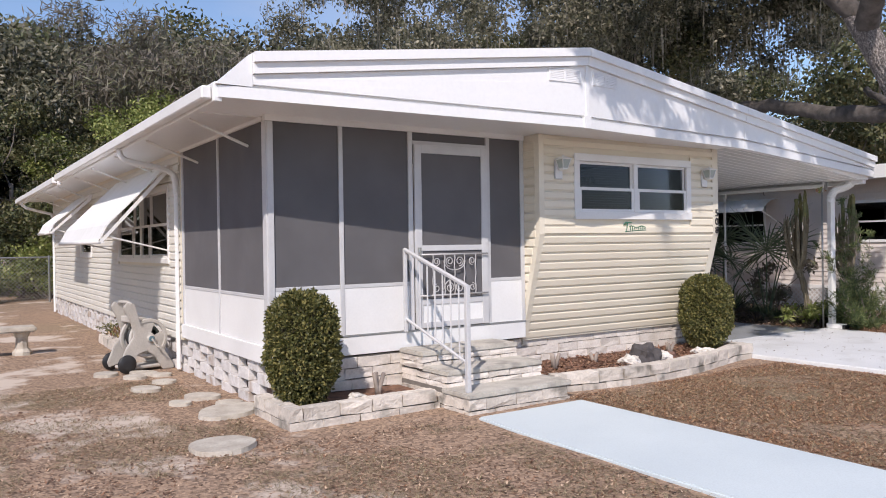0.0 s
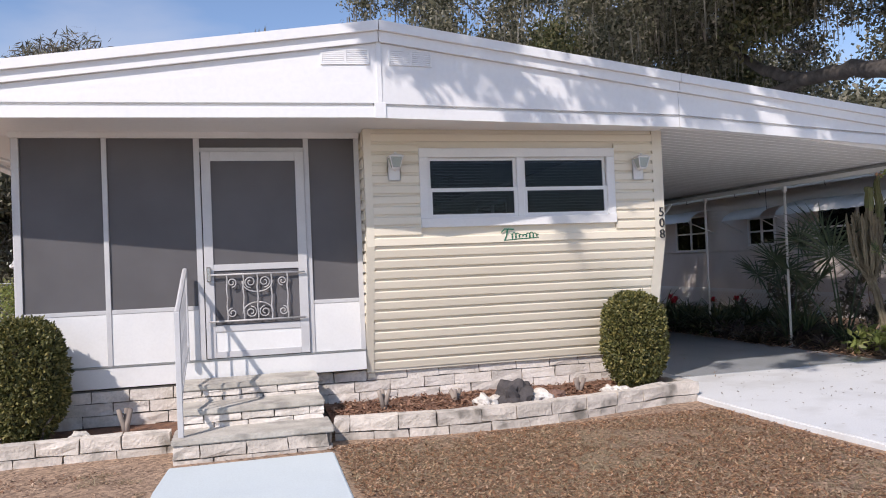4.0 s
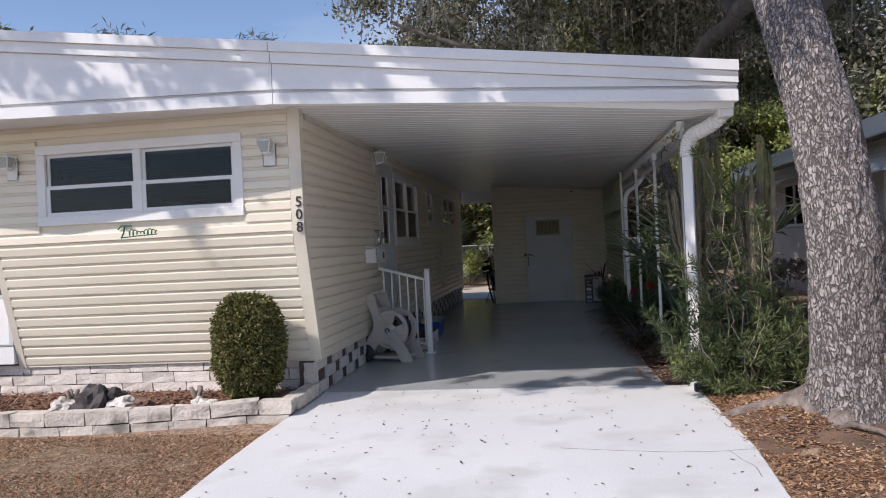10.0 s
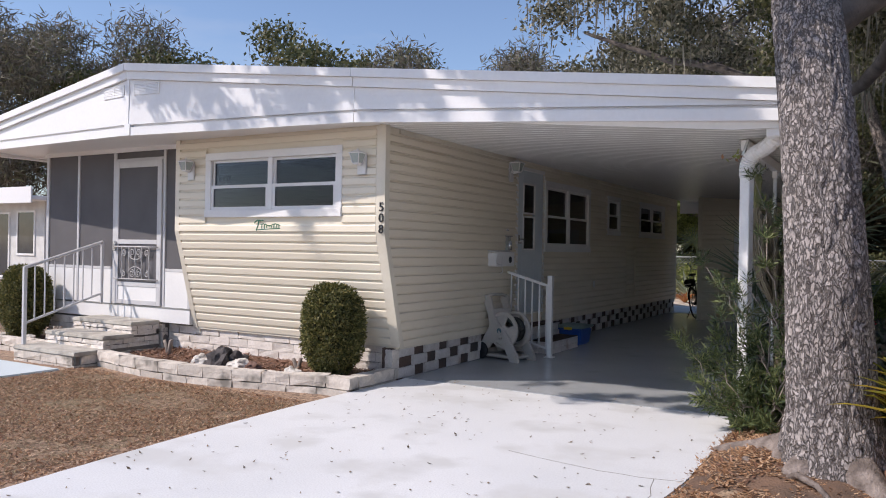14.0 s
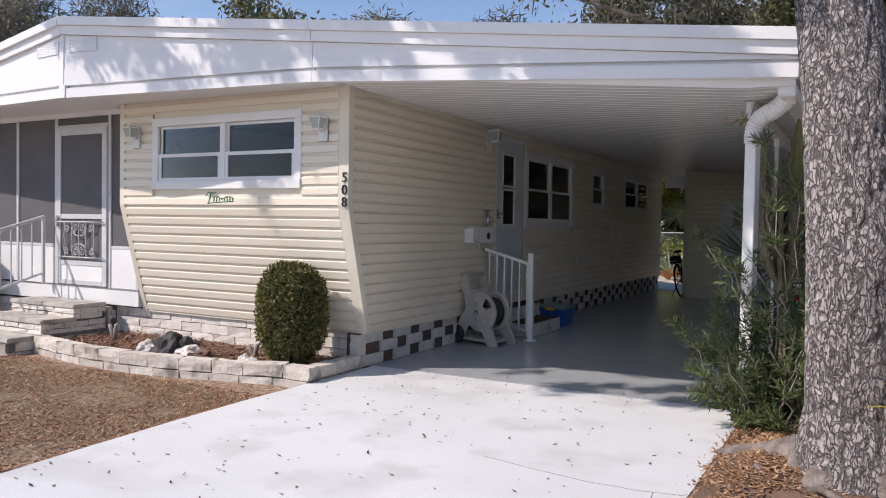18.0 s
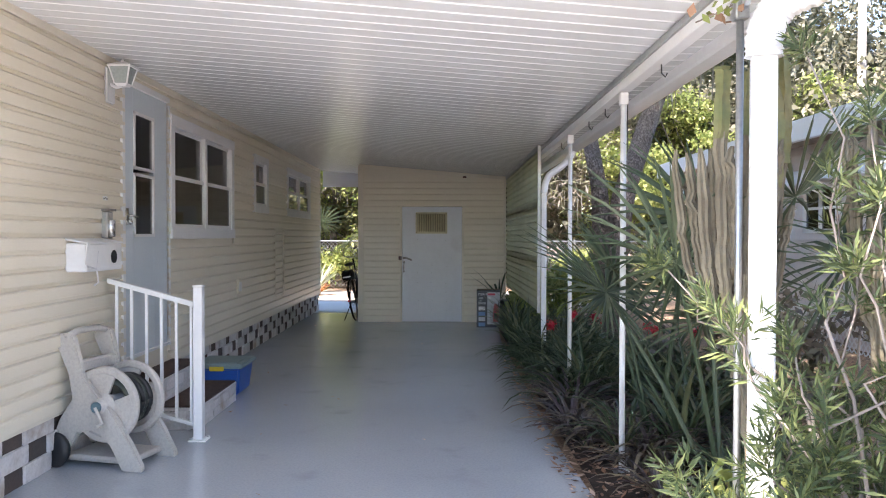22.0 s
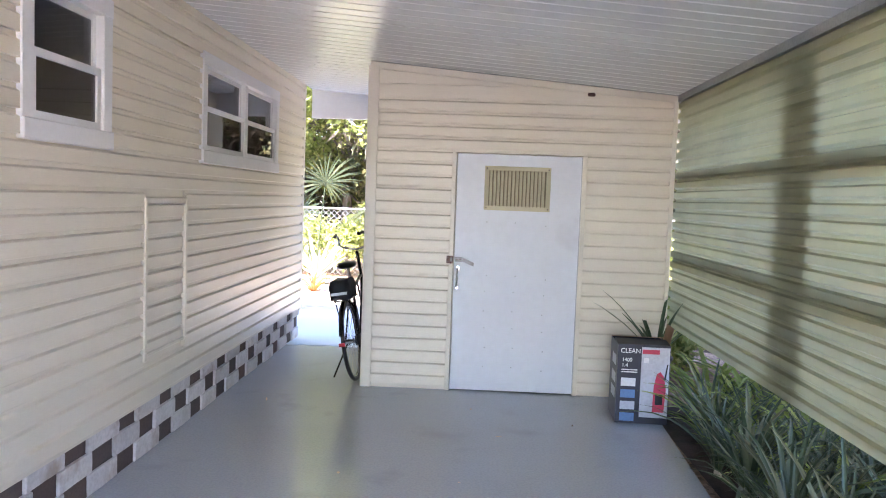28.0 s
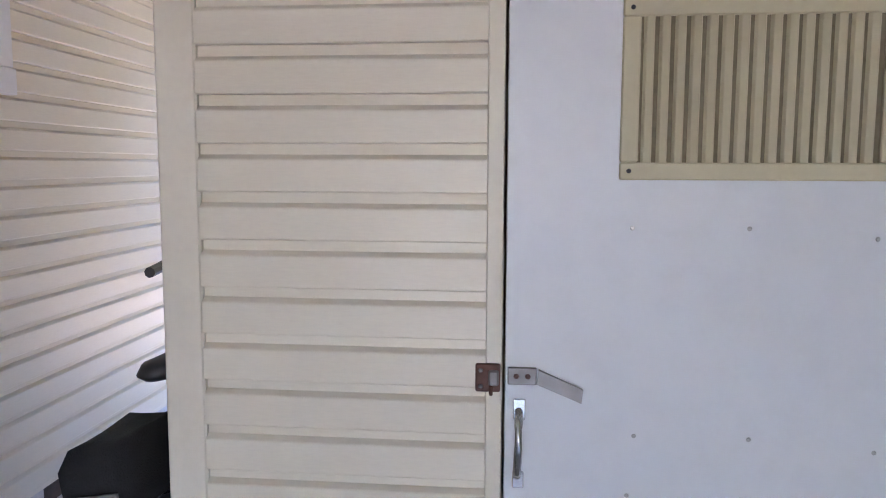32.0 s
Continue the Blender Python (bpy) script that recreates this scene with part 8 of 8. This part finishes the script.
part("latch", boxes((9.20, 9.33, 11.145, 11.16, 0.235, 0.275), bevel=0.004), surface("yellow_latch", (0.75, 0.55, 0.03), rough=0.4, bump=0), tub, "yellow lid latch")


# bicycle leaning in the passage
bike = thing("bicycle", "black city bicycle with a rear bag parked in the passage", "bicycle", at=Matrix.Translation((9.755, 17.40, 0.331)) @ Matrix.Rotation(radians(-2), 4, "Z") @ Matrix.Rotation(radians(-10), 4, "Y"))
M_BIKE = surface("bike_black", (0.015, 0.015, 0.017), rough=0.25, bump=0)


def wheel(y):
    w = part("wheel", tube(bmesh.new(), [(0, y + 0.318 * math.cos(t), 0.318 * math.sin(t)) for t in (i * 2 * math.pi / 48 for i in range(49))], 0.018, 8, cap=False), M_BLACK, bike, "black tyre", smooth=True)
    part("rim", tube(bmesh.new(), [(0, y + 0.296 * math.cos(t), 0.296 * math.sin(t)) for t in (i * 2 * math.pi / 40 for i in range(41))], 0.009, 6, cap=False), M_STEEL, w, "bright rim", smooth=True)
    part("hub", tube(bmesh.new(), [(-0.05, y, 0), (0.05, y, 0)], 0.02, 10), M_STEEL, w)
    for k in range(24):
        a = 2 * math.pi * k / 24
        part("spoke", tube(bmesh.new(), [(0.02 * (-1) ** k, y + 0.02 * math.cos(a + 0.5), 0.02 * math.sin(a + 0.5)), (0, y + 0.29 * math.cos(a), 0.29 * math.sin(a))], 0.0016, 4), M_STEEL, w)
    part("mudguard", tube(bmesh.new(), [(0, y + 0.352 * math.cos(t), 0.352 * math.sin(t)) for t in (0.15 + i * 2.7 / 20 for i in range(21))], 0.022, 6), M_BIKE, bike)


wheel(0.0)
wheel(1.06)
for pts, r in (([(0, 0.43, -0.06), (0, 0.33, 0.50)], 0.016), ([(0, 0.43, -0.06), (0, 0.86, 0.46)], 0.018), ([(0, 0.35, 0.40), (0, 0.86, 0.50)], 0.015), ([(0.05, 0.0, 0.0), (0.03, 0.43, -0.06)], 0.009), ([(-0.05, 0.0, 0.0), (-0.03, 0.43, -0.06)], 0.009), ([(0.05, 0.0, 0.0), (0.02, 0.34, 0.42)], 0.008), ([(-0.05, 0.0, 0.0), (-0.02, 0.34, 0.42)], 0.008), ([(0, 0.86, 0.42), (0, 0.83, 0.62), (0, 0.80, 0.72)], 0.016), ([(0.05, 0.86, 0.42), (0.055, 0.95, 0.16), (0.05, 1.06, 0.0)], 0.010), ([(-0.05, 0.86, 0.42), (-0.055, 0.95, 0.16), (-0.05, 1.06, 0.0)], 0.010)):
    part("frame_tube", tube(bmesh.new(), pts, r, 8), M_BIKE, bike, smooth=True)
part("seat_post", tube(bmesh.new(), [(0, 0.33, 0.48), (0, 0.30, 0.60)], 0.013, 8), M_STEEL, bike)
sad = bmesh.new()
lathe(sad, [(0.02, -0.03), (0.09, -0.02), (0.11, 0.0), (0.09, 0.025), (0.03, 0.035)], 18, (0, 0, 0))
for v in sad.verts:
    v.co = Vector((v.co.x * (0.35 if v.co.y > 0.0 else 0.78), 0.27 + v.co.y * 1.35 + (0.05 if v.co.y > 0 else 0), 0.63 + v.co.z))
part("saddle", sad, M_BLACK, bike, "black saddle", smooth=True)
part("handlebar", tube(bmesh.new(), [(-0.11, 0.44, 0.89), (-0.13, 0.58, 0.90), (-0.14, 0.70, 0.88), (-0.14, 0.75, 0.79), (-0.10, 0.80, 0.765), (0, 0.82, 0.74), (0.10, 0.80, 0.765), (0.14, 0.75, 0.79), (0.14, 0.70, 0.88), (0.13, 0.58, 0.90), (0.11, 0.44, 0.89)], 0.011, 8), M_STEEL, bike, smooth=True)
part("grip", tube(bmesh.new(), [(-0.127, 0.56, 0.90), (-0.11, 0.43, 0.89)], 0.017, 8), M_BLACK, bike)
part("grip", tube(bmesh.new(), [(0.127, 0.56, 0.90), (0.11, 0.43, 0.89)], 0.017, 8), M_BLACK, bike)
part("rack", tube(bmesh.new(), [(0.06, 0.30, 0.36), (0.06, -0.20, 0.37), (-0.06, -0.20, 0.37), (-0.06, 0.30, 0.36)], 0.006, 6), M_BIKE, bike)
part("rack_stay", tube(bmesh.new(), [(0.06, -0.12, 0.37), (0.05, 0.0, 0.0)], 0.005, 6), M_BIKE, bike)
part("rack_stay", tube(bmesh.new(), [(-0.06, -0.12, 0.37), (-0.05, 0.0, 0.0)], 0.005, 6), M_BIKE, bike)
bag = bmesh.new()
box(bag, -0.082, 0.082, -0.19, 0.13, 0.38, 0.54)
bmesh.ops.subdivide_edges(bag, edges=bag.edges[:], cuts=3, use_grid_fill=True)
for v in bag.verts:
    v.co += v.co.normalized() * 0.012 * noise.noise(v.co * 14)
for v in bag.verts:
    if v.co.z > 0.5:
        v.co.x *= 0.8
        v.co.y = v.co.y * 0.85
part("rear_bag", bag, surface("black_cordura", (0.018, 0.018, 0.02), rough=0.9, scale=20, fine=200, bump=0.4), bike, "black rear bag", smooth=True)
part("bag_stripe", boxes((-0.066, 0.066, -0.212, -0.203, 0.42, 0.442)), M_GALV, bike, "pale reflective stripe")
part("reflector", boxes((-0.025, 0.025, -0.375, -0.36, 0.02, 0.05), bevel=0.004), M_RED, bike, "small red reflector")
part("chain_case", prism([(-0.06, -0.03), (0.52, -0.14), (0.52, 0.02), (-0.06, 0.05)], 0.045, 0.06, "x"), M_BIKE, bike)
part("crank", tube(bmesh.new(), [(0.07, 0.43, -0.06), (0.09, 0.50, -0.20)], 0.010, 6), M_STEEL, bike)
part("pedal", boxes((0.09, 0.18, 0.47, 0.55, -0.215, -0.195), bevel=0.004), M_BLACK, bike)
part("kick_stand", tube(bmesh.new(), [(-0.05, 0.10, -0.02), (-0.22, 0.04, -0.325)], 0.008, 6), M_BIKE, bike)


# carton by the storage room
def lettering(parent, body, size, x, z, y, material, name="lettering"):
    cu = bpy.data.curves.new("lettering", "FONT")
    cu.body, cu.size, cu.extrude = body, size, 0.0008
    t = new("lettering", cu)
    dep = bpy.context.evaluated_depsgraph_get()
    me = bpy.data.meshes.new_from_object(t.evaluated_get(dep))
    bpy.data.objects.remove(t)
    me.materials.clear()
    return part(name, me, material, parent, at=Matrix.Translation((x, y, z)) @ Matrix.Rotation(radians(90), 4, "X"))


M_CARTON = surface("printed_carton", (0.016, 0.018, 0.034), rough=0.4, scale=5, bump=0.02)
M_SILVER = surface("silver_print", (0.52, 0.54, 0.58), (0.42, 0.44, 0.48), rough=0.35, scale=3, bump=0)
M_WHITEINK = surface("white_ink", (0.75, 0.75, 0.76), rough=0.5, bump=0)
M_REDINK = surface("red_ink", (0.62, 0.05, 0.10), rough=0.4, bump=0)
M_BLUEINK = surface("blue_ink", (0.10, 0.22, 0.45), rough=0.4, bump=0)
ct = thing("pressure_washer_box", "opened printed carton of a pressure washer on the floor", "carton", at=Matrix.Translation((11.825, 16.47, 0.0)) @ Matrix.Rotation(radians(-2.5), 4, "Z") @ Matrix.Diagonal((0.865, 1.0, 0.92, 1.0)))
CW, CD, CH = 0.43, 0.36, 0.62
for q in ((0, CW, 0, 0.006, 0.002, CH), (0, CW, CD - 0.006, CD, 0.002, CH), (0, 0.006, 0.006, CD - 0.006, 0.002, CH), (CW - 0.006, CW, 0.006, CD - 0.006, 0.002, CH), (0.006, CW - 0.006, 0.006, CD - 0.006, 0.002, 0.008)):
    part("carton_wall", boxes(q), M_CARTON, ct)
part("carton_flap", prism([(0.0, CH), (CD * 0.52, CH + 0.015), (CD * 0.52, CH + 0.019), (0.0, CH + 0.005)], 0.0, CW, "x"), M_CARTON, ct)
part("carton_flap", prism([(CW, CH), (CW + 0.03, CH + 0.13), (CW + 0.034, CH + 0.13), (CW + 0.004, CH)], 0.06, CD - 0.06, "y"), M_CARD, ct, "brown raised carton flap")
part("carton_flap", prism([(CD, CH), (CD * 0.55, CH + 0.03), (CD * 0.55, CH + 0.034), (CD, CH + 0.005)], 0.0, CW, "x"), M_CARD, ct, "brown carton flap")
part("print_panel", boxes((0.195, 0.425, -0.0015, -0.0005, 0.055, CH - 0.012)), M_SILVER, ct)
part("print_strip", boxes((0.20, 0.34, -0.0028, -0.0016, CH - 0.065, CH - 0.030)), M_REDINK, ct, "plain red name bar")
lettering(ct, "CLEAN", 0.052, 0.022, CH - 0.062, -0.002, M_WHITEINK)
lettering(ct, "1400", 0.042, 0.035, CH - 0.130, -0.002, M_WHITEINK)
lettering(ct, "1.4", 0.042, 0.035, CH - 0.172, -0.002, M_WHITEINK)
for i in range(2):
    part("print_line", boxes((0.035, 0.165, -0.0018, -0.0006, CH - 0.198 - i * 0.018, CH - 0.190 - i * 0.018)), M_WHITEINK, ct)
for i, m in enumerate((M_WHITEINK, M_BLUEINK, M_SILVER, M_BLUEINK)):
    part("print_picture", boxes((0.035, 0.155, -0.0018, -0.0006, 0.02 + (3 - i) * 0.092, 0.085 + (3 - i) * 0.092)), m, ct)
part("print_patch", boxes((0.215, 0.255, -0.0028, -0.0016, CH - 0.135, CH - 0.095)), M_WHITEINK, ct)
part("picture_machine", prism([(0.30, 0.10), (0.395, 0.10), (0.405, 0.28), (0.385, 0.38), (0.355, 0.42), (0.325, 0.40), (0.305, 0.30)], -0.0030, -0.0016, "y"), M_REDINK, ct, "red printed picture of the machine")
part("picture_machine", prism([(0.32, 0.16), (0.38, 0.16), (0.38, 0.24), (0.32, 0.24)], -0.0040, -0.0031, "y"), M_BLACK, ct)
part("picture_machine", prism([(0.385, 0.36), (0.40, 0.36), (0.415, 0.48), (0.405, 0.48)], -0.0030, -0.0016, "y"), M_BLACK, ct)
for z in (0.18, 0.30, 0.44):
    part("print_picture", boxes((-0.0018, -0.0006, 0.06, 0.24, z, z + 0.08)), M_SILVER, ct)
pp_ = strap_plant("potted_strap_plant", "dark stiff strap-leaf plant growing behind the carton", L_STRAP, 15, 0.62, 0.042, 0.5, 0.95, "")
pp_.matrix_basis = Matrix.Translation((12.22, 16.98, 0.40))
part("pot", lathe(bmesh.new(), [(0.09, -0.40), (0.12, -0.02), (0.13, -0.02), (0.13, 0.0), (0.10, -0.01)], 18), M_BLACK, pp_, "black nursery pot", smooth=True)

# ---- west side ----
M_CANVAS = surface("white_awning_metal", (0.80, 0.80, 0.79), (0.74, 0.74, 0.72), rough=0.5, scale=2, bump=0.05, speck=0.1)


def awning(y0, y1, x0, z0, drop, out, label):
    ob = thing("awning", label, "awning", "window awnings")
    n = 18
    bm = bmesh.new()
    prev = None
    for i in range(n + 1):
        t = i / n
        x, z = x0 - out * t, z0 - drop * t - (0.10 * max(0, t - 0.88) / 0.12)
        row = [bm.verts.new((x, y0 + (y1 - y0) * k / 30, z + 0.008 * (k % 2))) for k in range(31)]
        if prev:
            for k in range(30):
                bm.faces.new((prev[k], prev[k + 1], row[k + 1], row[k]))
        prev = row
    geom = bmesh.ops.extrude_face_region(bm, geom=bm.faces[:])["geom"]
    bmesh.ops.translate(bm, verts=[v for v in geom if isinstance(v, bmesh.types.BMVert)], vec=(-0.01, 0, 0.012))
    part("awning_sheet", tidy(bm), M_CANVAS, ob)
    for y in (y0, y1):
        part("awning_end", prism([(x0, z0), (x0 - out, z0 - drop - 0.10), (x0 - out + 0.03, z0 - drop - 0.12), (x0 - 0.02, z0 - 0.10)], y - 0.006, y + 0.006, "y"), M_CANVAS, ob)
        part("arm", tube(bmesh.new(), [(x0 - out + 0.03, y + 0.02, z0 - drop - 0.02), (x0 - 0.02, y + 0.10, z0 - drop - 0.22)], 0.011, 6), M_WHITE, ob)
    part("hem_roll", tube(bmesh.new(), [(x0 - out, y0, z0 - drop - 0.10), (x0 - out, y1, z0 - drop - 0.10)], 0.03, 10), M_CANVAS, ob, smooth=True)


awning(10.35, 13.75, XL - 0.03, 2.58, 0.88, 0.86, "white metal window awning on slim arms")
awning(16.0, 17.7, XL - 0.03, 2.55, 0.62, 0.74, "small white window awning further back")

bench = thing("stone_bench", "cast stone garden bench on carved block legs", "bench")
part("seat", soften(boxes((0.35, 1.28, 12.85, 13.25, 0.30, 0.38)), 0.02, 2), M_STONE, bench)
for x in (0.55, 1.10):
    part("leg", lathe(bmesh.new(), [(0.13, -0.06), (0.13, 0.0), (0.09, 0.05), (0.08, 0.2), (0.12, 0.28), (0.12, 0.302)], 8, (x, 13.05, 0)), M_STONE, bench)


def paver(x, y, rx, ry, label, turn=0.0):
    bm = bmesh.new()
    n = 22
    o = x * 7.1
    top, low = [], []
    for j in range(n):
        a = 2 * math.pi * j / n
        k = 1 + 0.10 * noise.noise((math.cos(a) * 1.4 + o, math.sin(a) * 1.4, 0))
        p = (rx * k * math.cos(a), ry * k * math.sin(a))
        top.append(bm.verts.new((p[0] * 0.96, p[1] * 0.96, 0.035)))
        low.append(bm.verts.new((p[0], p[1], -0.03)))
    bm.faces.new(top)
    for j in range(n):
        bm.faces.new((low[j], low[(j + 1) % n], top[(j + 1) % n], top[j]))
    tagged(part("stepping_stone", tidy(bm), M_STONE, at=Matrix.Translation((x, y, ground_height(x, y))) @ Matrix.Rotation(turn, 4, "Z")), label, "stepping stone", "stepping stones on the lawn")


for x, y, rx, ry in ((2.30, 7.20, 0.26, 0.36), (1.83, 5.93, 0.25, 0.27), (2.30, 8.05, 0.20, 0.16), (2.02, 7.85, 0.13, 0.10), (1.92, 8.85, 0.20, 0.14), (2.20, 9.2, 0.15, 0.12), (2.00, 9.75, 0.16, 0.13), (2.3, 9.75, 0.14, 0.1), (1.75, 10.2, 0.18, 0.14), (2.42, 7.55, 0.14, 0.11), (2.15, 10.0, 0.2, 0.13)):
    paver(x, y, rx, ry, "flat pale concrete stepping stone sunk in the lawn", x)
for k in range(9):
    brick(bedw, 2.30 + 0.02 * math.sin(k), 2.45, 11.2 + k * 0.31, 11.49 + k * 0.31, -0.08, 0.09, M_PLANTER)
for k, y in enumerate((11.6, 12.3, 13.1, 13.8)):
    shrub("small dry shrub beside the west wall", (2.52, y, 0.0), 0.22, 0.30, L_HEDGE if k % 2 else L_BROWN, 260, 0.05, "small shrubs by the west wall")

# ---- neighbours ----
M_NB = surface("pink_white_siding", (0.70, 0.64, 0.60), (0.64, 0.58, 0.54), rough=0.6, scale=1.5, fine=30, bump=0.05, speck=0.15)
NX = 16.6


def lap_sheet(a0, a1, z0, z1, holes):
    """Joined courses of a neighbour's siding, seen only from afar."""
    bm = bmesh.new()
    z = z0
    while z < z1:
        h = min(0.105, z1 - z)
        for c in cells(a0, a1, z, z + h, holes):
            v = [bm.verts.new(p) for p in ((-0.018, c[0], c[2]), (-0.018, c[1], c[2]), (-0.003, c[1], c[3]), (-0.003, c[0], c[3]))]
            bm.faces.new(v[::-1])
            w = [bm.verts.new(p) for p in ((-0.018, c[0], c[2]), (-0.018, c[1], c[2]), (0.0, c[1], c[2]), (0.0, c[0], c[2]))]
            bm.faces.new(w)
        z += 0.105
    return bm


nb = thing("neighbour_house", "pinkish-white sided mobile home with window awnings", "house", at=Matrix.Translation((NX, 0, 0)))
NW = [(11.0, 13.3, 1.38, 2.30), (17.3, 18.8, 1.42, 2.40), (14.6, 15.6, 1.5, 2.2), (7.0, 9.0, 1.4, 2.3)]
part("wall", lap_sheet(2.0, 20.6, 0.45, 2.80, NW), M_NB, nb)
part("wall_core", boxes((0.002, 0.10, 2.0, 20.6, 0.0, 0.45), (0.10, 6.0, 20.5, 20.6, 0.0, 2.8), (0.1, 6.0, 2.0, 2.1, 0.0, 2.8), (0.4, 0.5, 2.1, 20.5, 0.4, 2.8)), M_NB, nb)
for a, b, c, d in NW:
    wnd = part("window", boxes((-0.03, 0.05, a, a + 0.06, c, d), (-0.03, 0.05, b - 0.06, b, c, d), (-0.03, 0.05, a, b, c, c + 0.06), (-0.03, 0.05, a, b, d - 0.06, d)), M_WHITE, nb)
    part("mullion", boxes((-0.025, 0.05, (a + b) / 2 - 0.03, (a + b) / 2 + 0.03, c + 0.06, d - 0.06)), M_WHITE, wnd)
    part("rail", boxes((-0.02, 0.048, a + 0.06, b - 0.06, (c + d) / 2 - 0.02, (c + d) / 2 + 0.02)), M_WHITE, wnd)
    part("pane", boxes((0.0, 0.004, a, b, c, d)), M_GLASS, wnd)
    # near-black sheet painted as the unlit room behind the pane
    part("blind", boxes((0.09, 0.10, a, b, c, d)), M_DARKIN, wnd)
part("roof", boxes((-0.62, 6.5, 1.6, 21.0, 2.80, 2.92), bevel=0.02), M_ROOF, nb)
part("fascia", boxes((-0.68, -0.60, 1.6, 21.0, 2.70, 2.98), bevel=0.01), M_ROOF, nb)
part("soffit", boxes((-0.60, 0.02, 1.7, 20.9, 2.775, 2.795)), surface("tan_soffit", (0.42, 0.33, 0.26), rough=0.8, bump=0.05), nb)
part("lattice_board", boxes((-0.03, -0.012, 2.0, 20.6, 0.38, 0.46)), M_WHITE, nb)
lat = bmesh.new()
for k in range(170):
    y = 2.0 + k * 0.11
    for s in (1, -1):
        a, b = Vector((-0.02 - 0.006 * (s > 0), y, -0.05)), Vector((-0.02 - 0.006 * (s > 0), y + s * 0.44, 0.39))
        n = Vector((0, b.z - a.z, a.y - b.y)).normalized() * 0.013
        lat.faces.new([lat.verts.new(p) for p in (a - n, b - n, b + n, a + n)])
part("lattice", lat, M_WHITE, nb, "white diagonal lattice skirt")


def nb_awning(y0, y1, z0, out, drop):
    bm = bmesh.new()
    prev = None
    for i in range(13):
        t = i / 12
        x, z = -out * math.sin(t * 1.45), z0 - drop * (1 - math.cos(t * 1.45))
        row = [bm.verts.new((x, y0 + (y1 - y0) * k / 24, z + 0.012 * (k % 2))) for k in range(25)]
        if prev:
            for k in range(24):
                bm.faces.new((prev[k], prev[k + 1], row[k + 1], row[k]))
        prev = row
    a = part("awning", bm, M_CANVAS, nb, "white curved metal awning")
    part("awning_arm", tube(bmesh.new(), [(-out, y0, z0 - drop * 0.9), (-0.02, y0, z0 - drop - 0.25)], 0.012, 5), M_WHITE, a)
    part("awning_arm", tube(bmesh.new(), [(-out, y1, z0 - drop * 0.9), (-0.02, y1, z0 - drop - 0.25)], 0.012, 5), M_WHITE, a)


nb_awning(10.6, 13.7, 2.45, 0.75, 0.35)
nb_awning(17.0, 19.6, 2.50, 0.75, 0.35)
nb_awning(14.4, 15.8, 2.40, 0.6, 0.3)

nw = thing("far_neighbour_house", "white carport home seen past the porch", "house", at=Matrix.Translation((-12.8, 16.6, 0)))
part("wall", boxes((-14, 0, 0.0, 0.12, 0.0, 2.9)), surface("pale_wall", (0.68, 0.68, 0.66), rough=0.7, bump=0.05), nw)
part("side_wall", boxes((-0.12, 0.0, 0.12, 9.0, 0.0, 2.9)), surface("pale_wall_side", (0.66, 0.66, 0.64), rough=0.7, bump=0.05), nw)
part("roof", boxes((-14.4, 0.5, -0.8, 9.4, 2.9, 3.05), bevel=0.02), M_ROOF, nw)
part("fascia", boxes((-14.4, 0.55, -0.86, -0.80, 2.78, 3.35), bevel=0.01), M_ROOF, nw)
for a, b, c, d in ((-1.6, -0.6, 1.0, 2.5), (-3.4, -2.2, 0.15, 2.45), (-6.2, -4.2, 1.0, 2.4)):
    w = part("window", boxes((a - 0.07, b + 0.07, -0.04, 0.02, c - 0.07, c), (a - 0.07, b + 0.07, -0.04, 0.02, d, d + 0.07), (a - 0.07, a, -0.04, 0.02, c, d), (b, b + 0.07, -0.04, 0.02, c, d)), M_WHITE, nw)
    part("pane", boxes((a, b, -0.015, -0.004, c, d)), surface("dark_pane", (0.05, 0.055, 0.06), rough=0.1, bump=0), w)

# back fence of chain link
fence = thing("chain_link_fence", "grey chain-link fence along the rear of the lots", "fence")
FY = 26.0
for i in range(13):
    x = -6 + i * 3
    part("fence_post", tube(bmesh.new(), [(x, FY, -0.1), (x, FY, 1.35)], 0.03, 8), M_GALV, fence)
part("top_pipe", tube(bmesh.new(), [(-6, FY, 1.3), (30, FY, 1.3)], 0.022, 8), M_GALV, fence)
bm = bmesh.new()
for k in range(-12, 340):
    for s in (1, -1):
        x0 = -6 + k * 0.11
        a, b = Vector((x0, FY + 0.004 * s, 0.0)), Vector((x0 + s * 1.28, FY + 0.004 * s, 1.28))
        n = Vector((b.z - a.z, 0, a.x - b.x)).normalized() * 0.004
        bm.faces.new([bm.verts.new(p) for p in (a - n, b - n, b + n, a + n)])
wm = part("wire_mesh", bm, M_GALV, fence, "grey wire mesh")
tagged(wm, kind="stuff")

# utility pole beyond the carport
up_ = thing("utility_pole", "weathered grey wooden utility pole", "utility pole")
part("pole", tube(bmesh.new(), [(22.5, 25.0, -0.1), (22.5, 25.0, 9.0)], 0.13, 12, 0.10), surface("grey_wood", (0.42, 0.38, 0.34), rough=0.9, scale=3, bump=0.3, stretch=(1, 1, 0.1)), up_, smooth=True)
part("cross_arm", boxes((21.6, 23.4, 24.85, 24.95, 8.0, 8.12)), M_BARK2, up_)
